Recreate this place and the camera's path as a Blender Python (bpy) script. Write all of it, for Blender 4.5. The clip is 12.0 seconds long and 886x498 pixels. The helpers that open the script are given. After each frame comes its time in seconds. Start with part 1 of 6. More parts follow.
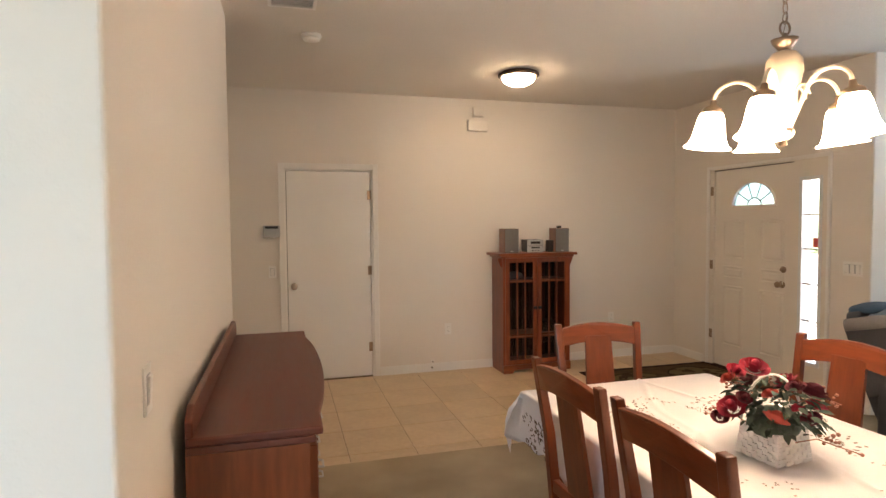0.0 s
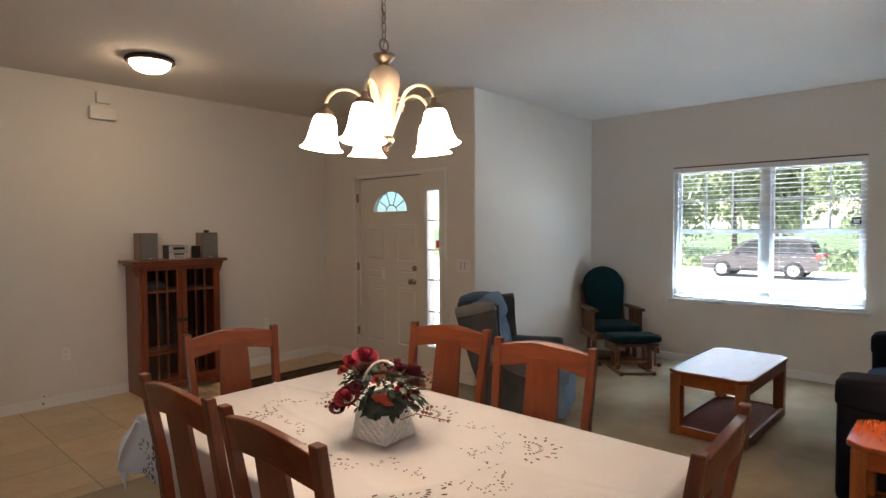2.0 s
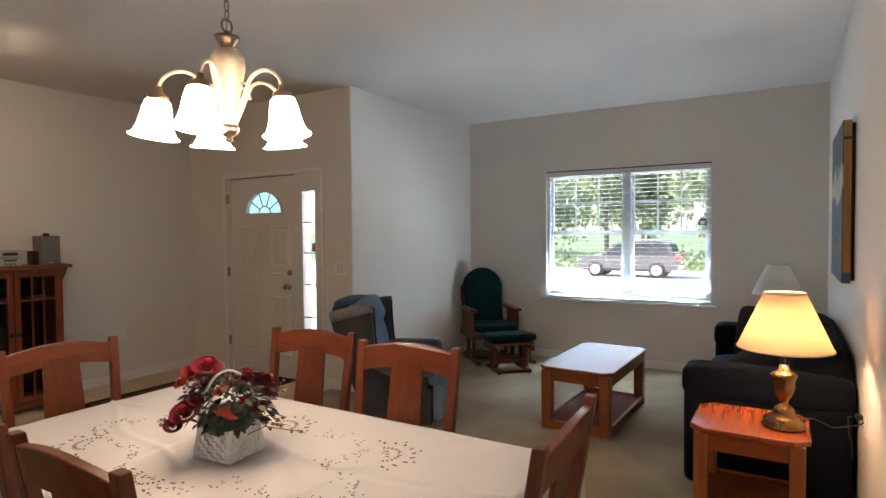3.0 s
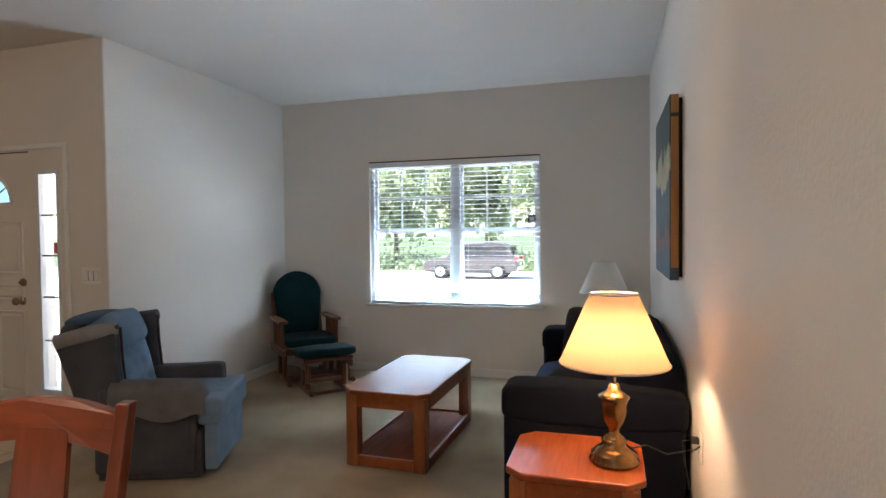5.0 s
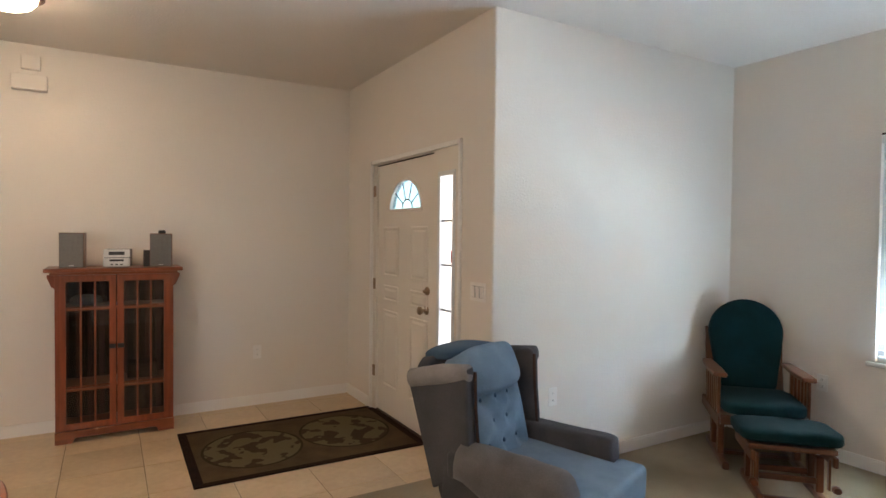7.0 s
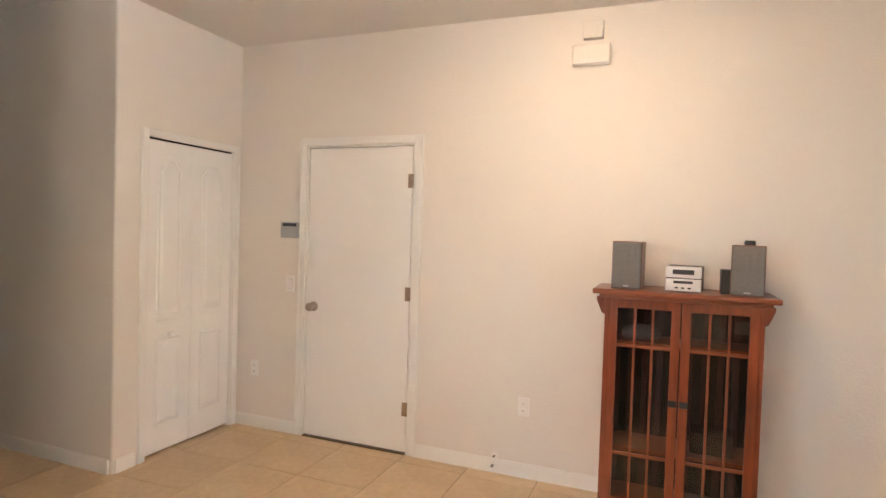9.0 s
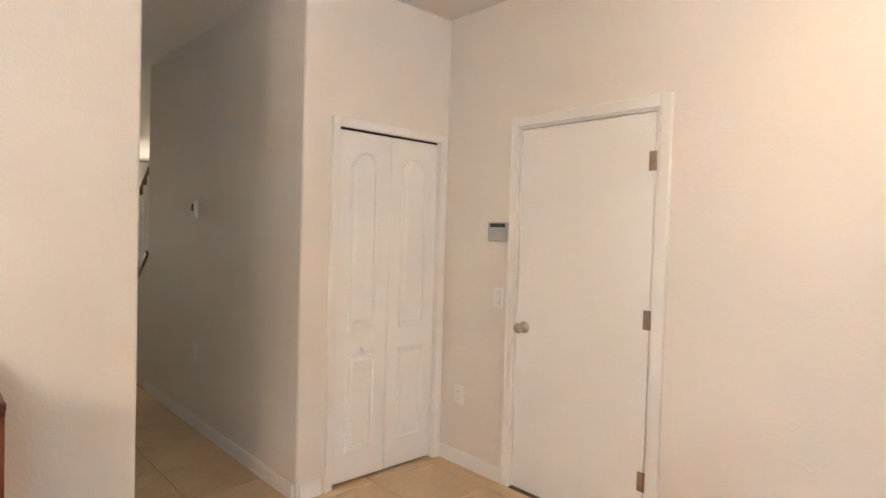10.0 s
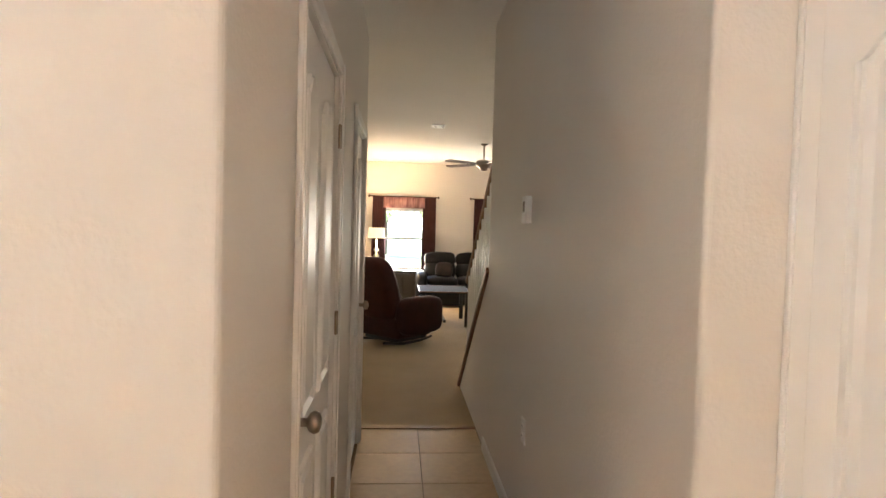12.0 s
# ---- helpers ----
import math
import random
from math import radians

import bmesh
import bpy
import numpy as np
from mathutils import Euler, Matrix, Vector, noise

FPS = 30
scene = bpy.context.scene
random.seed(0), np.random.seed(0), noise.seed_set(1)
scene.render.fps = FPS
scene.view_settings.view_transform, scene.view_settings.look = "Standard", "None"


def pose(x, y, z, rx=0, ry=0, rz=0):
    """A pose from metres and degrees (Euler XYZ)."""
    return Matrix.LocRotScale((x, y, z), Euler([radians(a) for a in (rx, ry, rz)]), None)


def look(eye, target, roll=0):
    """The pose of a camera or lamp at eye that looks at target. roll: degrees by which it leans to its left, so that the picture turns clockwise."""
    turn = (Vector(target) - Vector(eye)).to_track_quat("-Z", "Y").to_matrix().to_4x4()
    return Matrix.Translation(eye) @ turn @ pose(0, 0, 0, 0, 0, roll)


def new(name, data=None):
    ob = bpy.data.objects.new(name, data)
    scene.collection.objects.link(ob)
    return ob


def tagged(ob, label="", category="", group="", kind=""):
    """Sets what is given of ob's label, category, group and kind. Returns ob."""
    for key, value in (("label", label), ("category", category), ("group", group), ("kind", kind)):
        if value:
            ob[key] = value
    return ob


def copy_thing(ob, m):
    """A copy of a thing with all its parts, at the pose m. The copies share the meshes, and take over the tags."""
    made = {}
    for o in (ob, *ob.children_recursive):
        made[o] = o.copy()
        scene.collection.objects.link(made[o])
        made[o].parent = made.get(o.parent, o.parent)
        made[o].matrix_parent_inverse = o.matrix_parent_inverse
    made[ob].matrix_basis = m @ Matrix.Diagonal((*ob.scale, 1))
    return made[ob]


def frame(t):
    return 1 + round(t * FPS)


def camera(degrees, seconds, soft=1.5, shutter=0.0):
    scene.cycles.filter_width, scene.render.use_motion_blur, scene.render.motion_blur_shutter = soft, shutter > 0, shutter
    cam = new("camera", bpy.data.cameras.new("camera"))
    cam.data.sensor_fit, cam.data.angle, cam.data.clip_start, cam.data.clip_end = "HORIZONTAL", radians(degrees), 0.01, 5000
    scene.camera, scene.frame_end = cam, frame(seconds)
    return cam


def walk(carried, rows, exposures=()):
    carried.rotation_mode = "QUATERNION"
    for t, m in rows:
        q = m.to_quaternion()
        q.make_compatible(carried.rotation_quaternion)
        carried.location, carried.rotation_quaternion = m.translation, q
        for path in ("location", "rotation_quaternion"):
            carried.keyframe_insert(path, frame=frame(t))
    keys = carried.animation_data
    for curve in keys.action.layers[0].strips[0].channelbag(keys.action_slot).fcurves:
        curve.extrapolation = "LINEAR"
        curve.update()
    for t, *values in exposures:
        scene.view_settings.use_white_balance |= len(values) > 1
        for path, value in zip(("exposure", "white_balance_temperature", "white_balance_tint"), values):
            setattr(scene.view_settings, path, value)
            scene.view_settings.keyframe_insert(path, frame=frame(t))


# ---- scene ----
cam = camera(75.5, 12.0, soft=1.5)
# seconds, eye, target, roll
PATH = [
    (0, (0.223, -0.099, 1.529), (0.76, 1.826, 1.435), -0.5),
    (0.5, (0.262, -0.096, 1.516), (1.147, 1.696, 1.426), -0.5),
    (1, (0.299, -0.112, 1.521), (1.445, 1.525, 1.429), -0.2),
    (1.5, (0.36, -0.106, 1.498), (1.692, 1.384, 1.416), -0.2),
    (2, (0.407, -0.126, 1.496), (1.888, 1.216, 1.42), -0.3),
    (2.5, (0.46, -0.146, 1.492), (2.066, 1.043, 1.421), -0.3),
    (3, (0.545, -0.166, 1.468), (2.254, 0.871, 1.406), -0.5),
    (3.5, (0.689, -0.206, 1.468), (2.477, 0.687, 1.404), -0.7),
    (3.7, (0.734, -0.157, 1.445), (2.558, 0.663, 1.385), -0.7),
    (5.3, (1.593, -0.144, 1.398), (3.512, 0.417, 1.345), -0.6),
    (5.5, (1.721, -0.141, 1.414), (3.612, 0.506, 1.361), -0.5),
    (6, (2.06, -0.001, 1.389), (3.793, 0.996, 1.355), -0.2),
    (6.5, (2.362, 0.214, 1.425), (3.798, 1.606, 1.388), -0.1),
    (7, (2.640, 0.522, 1.470), (3.650, 2.248, 1.421), 0.65),
    (7.5, (2.907, 0.912, 1.488), (3.4, 2.85, 1.437), 1.0),
    (7.7, (2.883, 1.086, 1.487), (3.218, 3.057, 1.441), 1.1),
    (9.3, (2.576, 2.422, 1.471), (1.58, 4.155, 1.416), 1.7),
    (9.5, (2.545, 2.624, 1.428), (1.381, 4.25, 1.39), 1.7),
    (10, (2.337, 3.026, 1.437), (0.869, 4.384, 1.382), 1.7),
    (10.5, (2.023, 3.342, 1.461), (0.312, 4.375, 1.384), 1.5),
    (11, (1.627, 3.573, 1.462), (-0.241, 4.283, 1.385), 1.5),
    (11.5, (1.217, 3.796, 1.459), (-0.742, 4.191, 1.384), 1.7),
    (12, (0.721, 3.912, 1.455), (-1.271, 4.066, 1.386), 1.6),
]
EXPOSURES = [(0.0, 3.42, 6750, 11), (0.5, 3.24, 6500, 12), (1.0, 2.98, 6480, 11), (2.0, 2.56, 6300, 10), (2.5, 2.55, 6250, 10), (3.5, 2.54, 6180, 10), (5.5, 2.60, 5850, 9),
             (6.0, 2.69, 5700, 8), (6.5, 2.92, 5760, 8), (7.0, 3.32, 6220, 9), (7.5, 3.56, 6520, 11), (9.5, 4.25, 6060, 11), (10.0, 4.27, 6000, 10), (10.5, 4.23, 5900, 10),
             (11.0, 4.22, 5960, 10), (11.5, 4.24, 6080, 9), (12.0, 4.39, 6080, 11)]
walk(cam, [(t, look(eye, target, roll)) for t, eye, target, roll in PATH], EXPOSURES)

# ---- world, sun ----
world = bpy.data.worlds.new("sky")
scene.world = world
world.use_nodes = True
wn = world.node_tree
sky = wn.nodes.new("ShaderNodeTexSky")
sky.sky_type = "NISHITA"
sky.sun_disc = False
sky.sun_elevation = radians(49)
sky.sun_rotation = radians(-24.4)
wn.links.new(sky.outputs[0], wn.nodes["Background"].inputs[0])
wn.nodes["Background"].inputs[1].default_value = 0.12
sun = new("sun", bpy.data.lights.new("sun", "SUN"))
sun.data.energy, sun.data.angle, sun.data.color = 4.3, radians(0.6), (1.0, 0.95, 0.88)
sun.matrix_world = look((-5, 11, 14), (0, 0, 0))

WARM = (1.0, 0.62, 0.33)


def lamp(name, place, watts, radius, colour=WARM):
    ob = new(name, bpy.data.lights.new(name, "POINT"))
    ob.data.energy, ob.data.shadow_soft_size, ob.data.color = watts, radius, colour
    ob.location = place
    return ob


# ---- materials ----
def material(name, colour, rough=0.6, other=None, scale=8.0, stretch=(1, 1, 1), bump=0.0, bump_scale=60.0, metal=0.0,
             spread=0.0, coat=0.0, fine=0.0, sheen=0.0, spec=0.5):
    """A surface whose colour wanders between two tones at a large and a small scale, with fine relief."""
    m = bpy.data.materials.new(name)
    m.use_nodes = True
    nt = m.node_tree
    b = nt.nodes["Principled BSDF"]
    b.inputs["Metallic"].default_value = metal
    b.inputs["Coat Weight"].default_value = coat
    b.inputs["Coat Roughness"].default_value = 0.12
    b.inputs["Sheen Weight"].default_value = sheen
    b.inputs["Specular IOR Level"].default_value = spec
    co = nt.nodes.new("ShaderNodeTexCoord")
    mp = nt.nodes.new("ShaderNodeMapping")
    mp.inputs["Scale"].default_value = stretch
    nt.links.new(co.outputs["Object"], mp.inputs[0])
    other = other or tuple(v * 0.86 for v in colour)
    big = nt.nodes.new("ShaderNodeTexNoise")
    big.inputs["Scale"].default_value, big.inputs["Detail"].default_value = scale, 5.0
    nt.links.new(mp.outputs[0], big.inputs[0])
    ramp = nt.nodes.new("ShaderNodeValToRGB")
    ramp.color_ramp.elements[0].position, ramp.color_ramp.elements[1].position = 0.32, 0.68
    ramp.color_ramp.elements[0].color, ramp.color_ramp.elements[1].color = (*other, 1), (*colour, 1)
    nt.links.new(big.outputs[0], ramp.inputs[0])
    out = ramp.outputs[0]
    small = nt.nodes.new("ShaderNodeTexNoise")
    small.inputs["Scale"].default_value, small.inputs["Detail"].default_value = bump_scale, 4.0
    nt.links.new(mp.outputs[0], small.inputs[0])
    if fine:
        mix = nt.nodes.new("ShaderNodeMix")
        mix.data_type, mix.blend_type = "RGBA", "OVERLAY"
        mix.inputs[0].default_value = fine
        nt.links.new(out, mix.inputs[6])
        nt.links.new(small.outputs[0], mix.inputs[7])
        out = mix.outputs[2]
    if spread:
        info = nt.nodes.new("ShaderNodeObjectInfo")
        rng = nt.nodes.new("ShaderNodeMapRange")
        rng.inputs[3].default_value, rng.inputs[4].default_value = 1 - spread, 1 + spread
        nt.links.new(info.outputs["Random"], rng.inputs[0])
        hsv = nt.nodes.new("ShaderNodeHueSaturation")
        nt.links.new(rng.outputs[0], hsv.inputs["Value"])
        nt.links.new(out, hsv.inputs["Color"])
        out = hsv.outputs[0]
    nt.links.new(out, b.inputs["Base Color"])
    rr = nt.nodes.new("ShaderNodeMapRange")
    rr.inputs[3].default_value, rr.inputs[4].default_value = max(0.02, rough - 0.07), min(1.0, rough + 0.07)
    nt.links.new(big.outputs[0], rr.inputs[0])
    nt.links.new(rr.outputs[0], b.inputs["Roughness"])
    if bump:
        bp = nt.nodes.new("ShaderNodeBump")
        bp.inputs["Strength"].default_value, bp.inputs["Distance"].default_value = bump, 0.004
        nt.links.new(small.outputs[0], bp.inputs["Height"])
        nt.links.new(bp.outputs[0], b.inputs["Normal"])
    return m


def glowing(name, colour, strength, base=(0.85, 0.82, 0.75)):
    m = material(name, base, 0.35)
    b = m.node_tree.nodes["Principled BSDF"]
    b.inputs["Emission Color"].default_value = (*colour, 1)
    b.inputs["Emission Strength"].default_value = strength
    return m


def clear_glass(name, tint=(1, 1, 1), rough=0.0):
    """A thin pane: mostly clear, with a faint gloss."""
    m = bpy.data.materials.new(name)
    m.use_nodes = True
    nt = m.node_tree
    nt.nodes.remove(nt.nodes["Principled BSDF"])
    tr, gl = nt.nodes.new("ShaderNodeBsdfTransparent"), nt.nodes.new("ShaderNodeBsdfGlossy")
    tr.inputs[0].default_value = (*tint, 1)
    gl.inputs["Roughness"].default_value = rough
    lw = nt.nodes.new("ShaderNodeLayerWeight")
    lw.inputs[0].default_value = 0.5
    pw = nt.nodes.new("ShaderNodeMath")
    pw.operation = "POWER"
    pw.inputs[1].default_value = 4.0
    nt.links.new(lw.outputs["Facing"], pw.inputs[0])
    fr = nt.nodes.new("ShaderNodeMath")
    fr.operation = "MULTIPLY_ADD"
    fr.inputs[1].default_value, fr.inputs[2].default_value = 0.9, 0.03
    nt.links.new(pw.outputs[0], fr.inputs[0])
    mix = nt.nodes.new("ShaderNodeMixShader")
    nt.links.new(fr.outputs[0], mix.inputs[0])
    nt.links.new(tr.outputs[0], mix.inputs[1])
    nt.links.new(gl.outputs[0], mix.inputs[2])
    nt.links.new(mix.outputs[0], nt.nodes["Material Output"].inputs[0])
    return m


def wood(name, light, dark, axis="z", rough=0.32, coat=0.25, spread=0.0):
    """Straight-grained wood; the grain runs along the axis."""
    s = {"x": (1.2, 14, 14), "y": (14, 1.2, 14), "z": (14, 14, 1.2)}[axis]
    return material(name, light, rough, dark, 2.2, s, bump=0.12, bump_scale=9.0, coat=coat, fine=0.2, spread=spread)


WALL = material("wall_paint", (0.80, 0.755, 0.70), 0.62, (0.775, 0.73, 0.675), 0.7, bump=0.42, bump_scale=80, spec=0.35)
CEIL = material("ceiling_texture", (0.78, 0.74, 0.69), 0.9, (0.74, 0.70, 0.65), 0.8, bump=0.8, bump_scale=70, fine=0.12, spec=0.1)
TRIM = material("white_trim_paint", (0.86, 0.845, 0.82), 0.38, (0.83, 0.815, 0.785), 1.5, bump=0.05, bump_scale=40)
DOORPAINT = material("white_door_paint", (0.87, 0.86, 0.845), 0.42, (0.85, 0.84, 0.82), 0.9, bump=0.04, bump_scale=30)
FRONTPAINT = material("cream_door_paint", (0.80, 0.755, 0.69), 0.4, (0.77, 0.72, 0.65), 1.2, bump=0.08, bump_scale=40)
TILE = material("beige_ceramic", (0.60, 0.45, 0.28), 0.3, (0.52, 0.375, 0.22), 3.5, bump=0.08, bump_scale=22, fine=0.2, spread=0.07)
GROUT = material("brown_grout", (0.25, 0.18, 0.11), 0.9, (0.19, 0.13, 0.08), 9, bump=0.4, bump_scale=120)
CARPET = material("grey_green_carpet", (0.43, 0.35, 0.24), 0.97, (0.255, 0.20, 0.13), 1.6, bump=1.0, bump_scale=330, fine=0.5, sheen=0.05, spec=0.05)
CARPET2 = material("tan_carpet", (0.47, 0.37, 0.23), 0.97, (0.40, 0.31, 0.19), 2.0, bump=1.0, bump_scale=300, fine=0.3, sheen=0.2, spec=0.05)
CHERRY = wood("cherry_wood", (0.190, 0.042, 0.012), (0.118, 0.024, 0.0075), "z", spread=0.08)
CHERRYX = wood("cherry_wood_across", (0.20, 0.045, 0.013), (0.125, 0.026, 0.008), "x", spread=0.08)
BOOKWOOD = wood("reddish_bookcase_wood", (0.26, 0.056, 0.017), (0.16, 0.032, 0.010), "z")
BOOKWOODX = wood("reddish_bookcase_wood_across", (0.25, 0.065, 0.021), (0.16, 0.036, 0.011), "x")
SIDEWOOD = wood("dark_mahogany", (0.12, 0.028, 0.013), (0.095, 0.021, 0.010), "y", rough=0.42, coat=0.08)
SIDEWOODZ = wood("dark_mahogany_upright", (0.21, 0.055, 0.018), (0.135, 0.032, 0.011), "z", rough=0.3, coat=0.3)
OAK = wood("orange_oak", (0.30, 0.095, 0.028), (0.21, 0.06, 0.018), "z")
OAKX = wood("orange_oak_across", (0.28, 0.080, 0.020), (0.225, 0.060, 0.015), "x", rough=0.38, coat=0.0)
OAKX.node_tree.nodes["Principled BSDF"].inputs["Specular IOR Level"].default_value = 0.30
# rougher oak, darkened to hold the shade under the tabletops
OAKSHELF = material("dull_shaded_oak_shelf", (0.16, 0.045, 0.014), 0.8, (0.11, 0.03, 0.01), 2.2, (1.2, 14, 14), bump=0.1, bump_scale=9.0, spec=0.12)
ENDWOOD = wood("red_orange_oak", (0.40, 0.125, 0.034), (0.28, 0.078, 0.022), "z")
ENDWOODX = wood("red_orange_oak_across", (0.34, 0.08, 0.021), (0.29, 0.066, 0.017), "x", rough=0.24, coat=0.4)
MAPLE = wood("glider_maple", (0.16, 0.052, 0.018), (0.10, 0.031, 0.011), "z")
MAPLEX = wood("glider_maple_across", (0.16, 0.052, 0.018), (0.10, 0.031, 0.011), "x")
# bookcase wood darkened: shade behind the glass is put into the colour
BACKSLAT = wood("shaded_bookcase_slat", (0.070, 0.018, 0.009), (0.042, 0.011, 0.006), "z", rough=0.6, coat=0.0)
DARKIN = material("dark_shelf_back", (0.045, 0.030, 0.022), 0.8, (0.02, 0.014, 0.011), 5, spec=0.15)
NICKEL = material("brushed_nickel", (0.42, 0.36, 0.30), 0.3, (0.36, 0.31, 0.26), 20, metal=1.0)
DARKMETAL = material("aged_hinge_metal", (0.22, 0.17, 0.12), 0.42, (0.15, 0.12, 0.09), 20, metal=1.0)
BRASS = material("antique_brass", (0.36, 0.215, 0.085), 0.24, (0.20, 0.11, 0.045), 16, metal=1.0, fine=0.2)
BRONZE = material("bronze_brown_metal", (0.10, 0.055, 0.035), 0.4, (0.06, 0.035, 0.025), 14, metal=0.8)
PEWTER = material("warm_pewter", (0.40, 0.30, 0.22), 0.32, (0.28, 0.20, 0.14), 15, metal=1.0)
IVORY = material("antique_ivory_ceramic", (0.80, 0.66, 0.50), 0.35, (0.74, 0.58, 0.42), 10, bump=0.06)
SHADEGLASS = glowing("lit_frosted_glass", (1.0, 0.76, 0.54), 4.4)
DOMEGLASS = glowing("lit_alabaster_dome", (1.0, 0.72, 0.46), 5.7)
LINEN = material("ivory_tablecloth", (0.80, 0.765, 0.775), 0.85, (0.76, 0.725, 0.73), 5, bump=0.3, bump_scale=260, fine=0.15, sheen=0.2, spec=0.2)
EYELET = material("cutwork_eyelet", (0.22, 0.155, 0.11), 0.9, (0.11, 0.075, 0.055), 30)
BLUE = material("slate_blue_upholstery", (0.07, 0.12, 0.19), 0.95, (0.05, 0.09, 0.145), 7, bump=0.5, bump_scale=240, fine=0.3, sheen=0.08, spec=0.1)
BLUEGREY = material("grey_blue_worn_upholstery", (0.092, 0.092, 0.102), 0.95, (0.062, 0.064, 0.073), 6, bump=0.5, bump_scale=240, fine=0.3, sheen=0.08, spec=0.1)
BLUECOVER = material("faded_grey_arm_cover", (0.31, 0.295, 0.30), 0.95, (0.235, 0.225, 0.23), 9, bump=0.5, bump_scale=240, fine=0.3, sheen=0.08, spec=0.1)
BROWNPIPE = material("worn_brown_piping", (0.075, 0.045, 0.035), 0.9, (0.05, 0.03, 0.025), 12, bump=0.3, spec=0.1)
BLUELIGHT = material("pale_blue_tufted_upholstery", (0.195, 0.275, 0.375), 0.95, (0.15, 0.22, 0.305), 9, bump=0.5, bump_scale=240, fine=0.25, sheen=0.08, spec=0.1)
TEAL = material("dark_teal_cushion", (0.005, 0.025, 0.028), 0.95, (0.003, 0.017, 0.019), 8, bump=0.5, bump_scale=200, fine=0.2, sheen=0.03, spec=0.1)
NAVY = material("navy_sofa_fabric", (0.0065, 0.0075, 0.014), 0.93, (0.004, 0.005, 0.009), 7, bump=0.4, bump_scale=260, fine=0.3, sheen=0.03, spec=0.1)
NAVYBLUE = material("navy_blue_seat_fabric", (0.035, 0.066, 0.15), 0.93, (0.024, 0.046, 0.11), 7, bump=0.4, bump_scale=260, fine=0.3, sheen=0.03, spec=0.1)
PILLOW = material("dark_brown_patterned_pillow", (0.026, 0.018, 0.015), 0.9, (0.012, 0.009, 0.009), 14, bump=0.4, bump_scale=200, fine=0.4)
WHITEWASH = material("whitewashed_basket", (0.89, 0.89, 0.89), 0.6, (0.79, 0.79, 0.79), 22, bump=0.4, bump_scale=90)
ROSE = material("crimson_silk_rose", (0.42, 0.018, 0.055), 0.75, (0.26, 0.010, 0.03), 30, spread=0.25)
DEEPROSE = material("burgundy_silk_rose", (0.13, 0.008, 0.022), 0.75, (0.07, 0.005, 0.014), 30, spread=0.25)
CORAL = material("coral_silk_flower", (0.52, 0.085, 0.06), 0.75, (0.40, 0.05, 0.04), 30, spread=0.15)
BERRY = material("dusty_pink_berries", (0.42, 0.20, 0.14), 0.6, (0.30, 0.12, 0.09), 30)
LEAF = material("silk_leaf_green", (0.075, 0.115, 0.075), 0.6, (0.03, 0.05, 0.035), 25, spread=0.3)
GREYCLOTH = material("grey_speaker_cloth", (0.19, 0.18, 0.17), 0.9, (0.16, 0.15, 0.14), 60, bump=0.4, bump_scale=400)
SPKWOOD = wood("speaker_cherry_side", (0.24, 0.095, 0.04), (0.17, 0.06, 0.025), "z")
SILVER = material("silver_plastic", (0.55, 0.55, 0.55), 0.3, (0.5, 0.5, 0.5), 10, metal=0.6)
BLACK = material("black_plastic", (0.018, 0.017, 0.017), 0.4, (0.012, 0.012, 0.012), 20)
PLATE = material("white_plastic_plate", (0.86, 0.84, 0.81), 0.35, (0.83, 0.81, 0.78), 10)
ALARMGREY = material("light_grey_plastic", (0.42, 0.42, 0.43), 0.4, (0.38, 0.38, 0.39), 10)
LCD = material("dark_lcd", (0.05, 0.055, 0.06), 0.2, (0.04, 0.045, 0.05), 10)
# near-black fill that paints the shade of gaps and recesses
SHADOWGAP = material("gap_shade_fill", (0.02, 0.014, 0.01), 0.9)
VINYL = material("white_vinyl_frame", (0.80, 0.82, 0.83), 0.35, (0.77, 0.79, 0.80), 3)
vinyl = VINYL.node_tree
vinyl_glow, vinyl_mix = vinyl.nodes.new("ShaderNodeBsdfTranslucent"), vinyl.nodes.new("ShaderNodeMixShader")
vinyl_glow.inputs[0].default_value = (0.62, 0.72, 0.80, 1)
vinyl_mix.inputs[0].default_value = 0.05
vinyl.links.new(vinyl.nodes["Principled BSDF"].outputs[0], vinyl_mix.inputs[1])
vinyl.links.new(vinyl_glow.outputs[0], vinyl_mix.inputs[2])
vinyl.links.new(vinyl_mix.outputs[0], vinyl.nodes["Material Output"].inputs[0])
SLAT = material("white_blind_slat", (0.80, 0.80, 0.79), 0.45, (0.77, 0.77, 0.76), 3)
SILLSTONE = material("white_marble_sill", (0.74, 0.73, 0.71), 0.25, (0.62, 0.61, 0.60), 5, fine=0.2)
PANE = clear_glass("window_pane")
FROST = clear_glass("bevelled_pane", (0.44, 0.53, 0.58), 0.15)
BOOKGLASS = clear_glass("bookcase_pane", (0.86, 0.86, 0.86))
CAME = material("lead_came", (0.30, 0.29, 0.28), 0.5, (0.22, 0.21, 0.20), 30, metal=0.6)
LAMPSHADE_OFF = material("white_pleated_shade", (0.72, 0.70, 0.66), 0.8, (0.68, 0.66, 0.62), 12, bump=0.2)
DARKLEATHER = material("black_leather", (0.010, 0.010, 0.012), 0.55, (0.007, 0.007, 0.009), 10, bump=0.3, bump_scale=120, spec=0.2)
BROWNLEATHER = material("dark_maroon_leather", (0.05, 0.013, 0.011), 0.6, (0.03, 0.008, 0.007), 8, bump=0.3, bump_scale=120, spec=0.2)
CURTAIN = material("burgundy_sheer_curtain", (0.10, 0.028, 0.028), 0.8, (0.065, 0.018, 0.018), 6, bump=0.2)
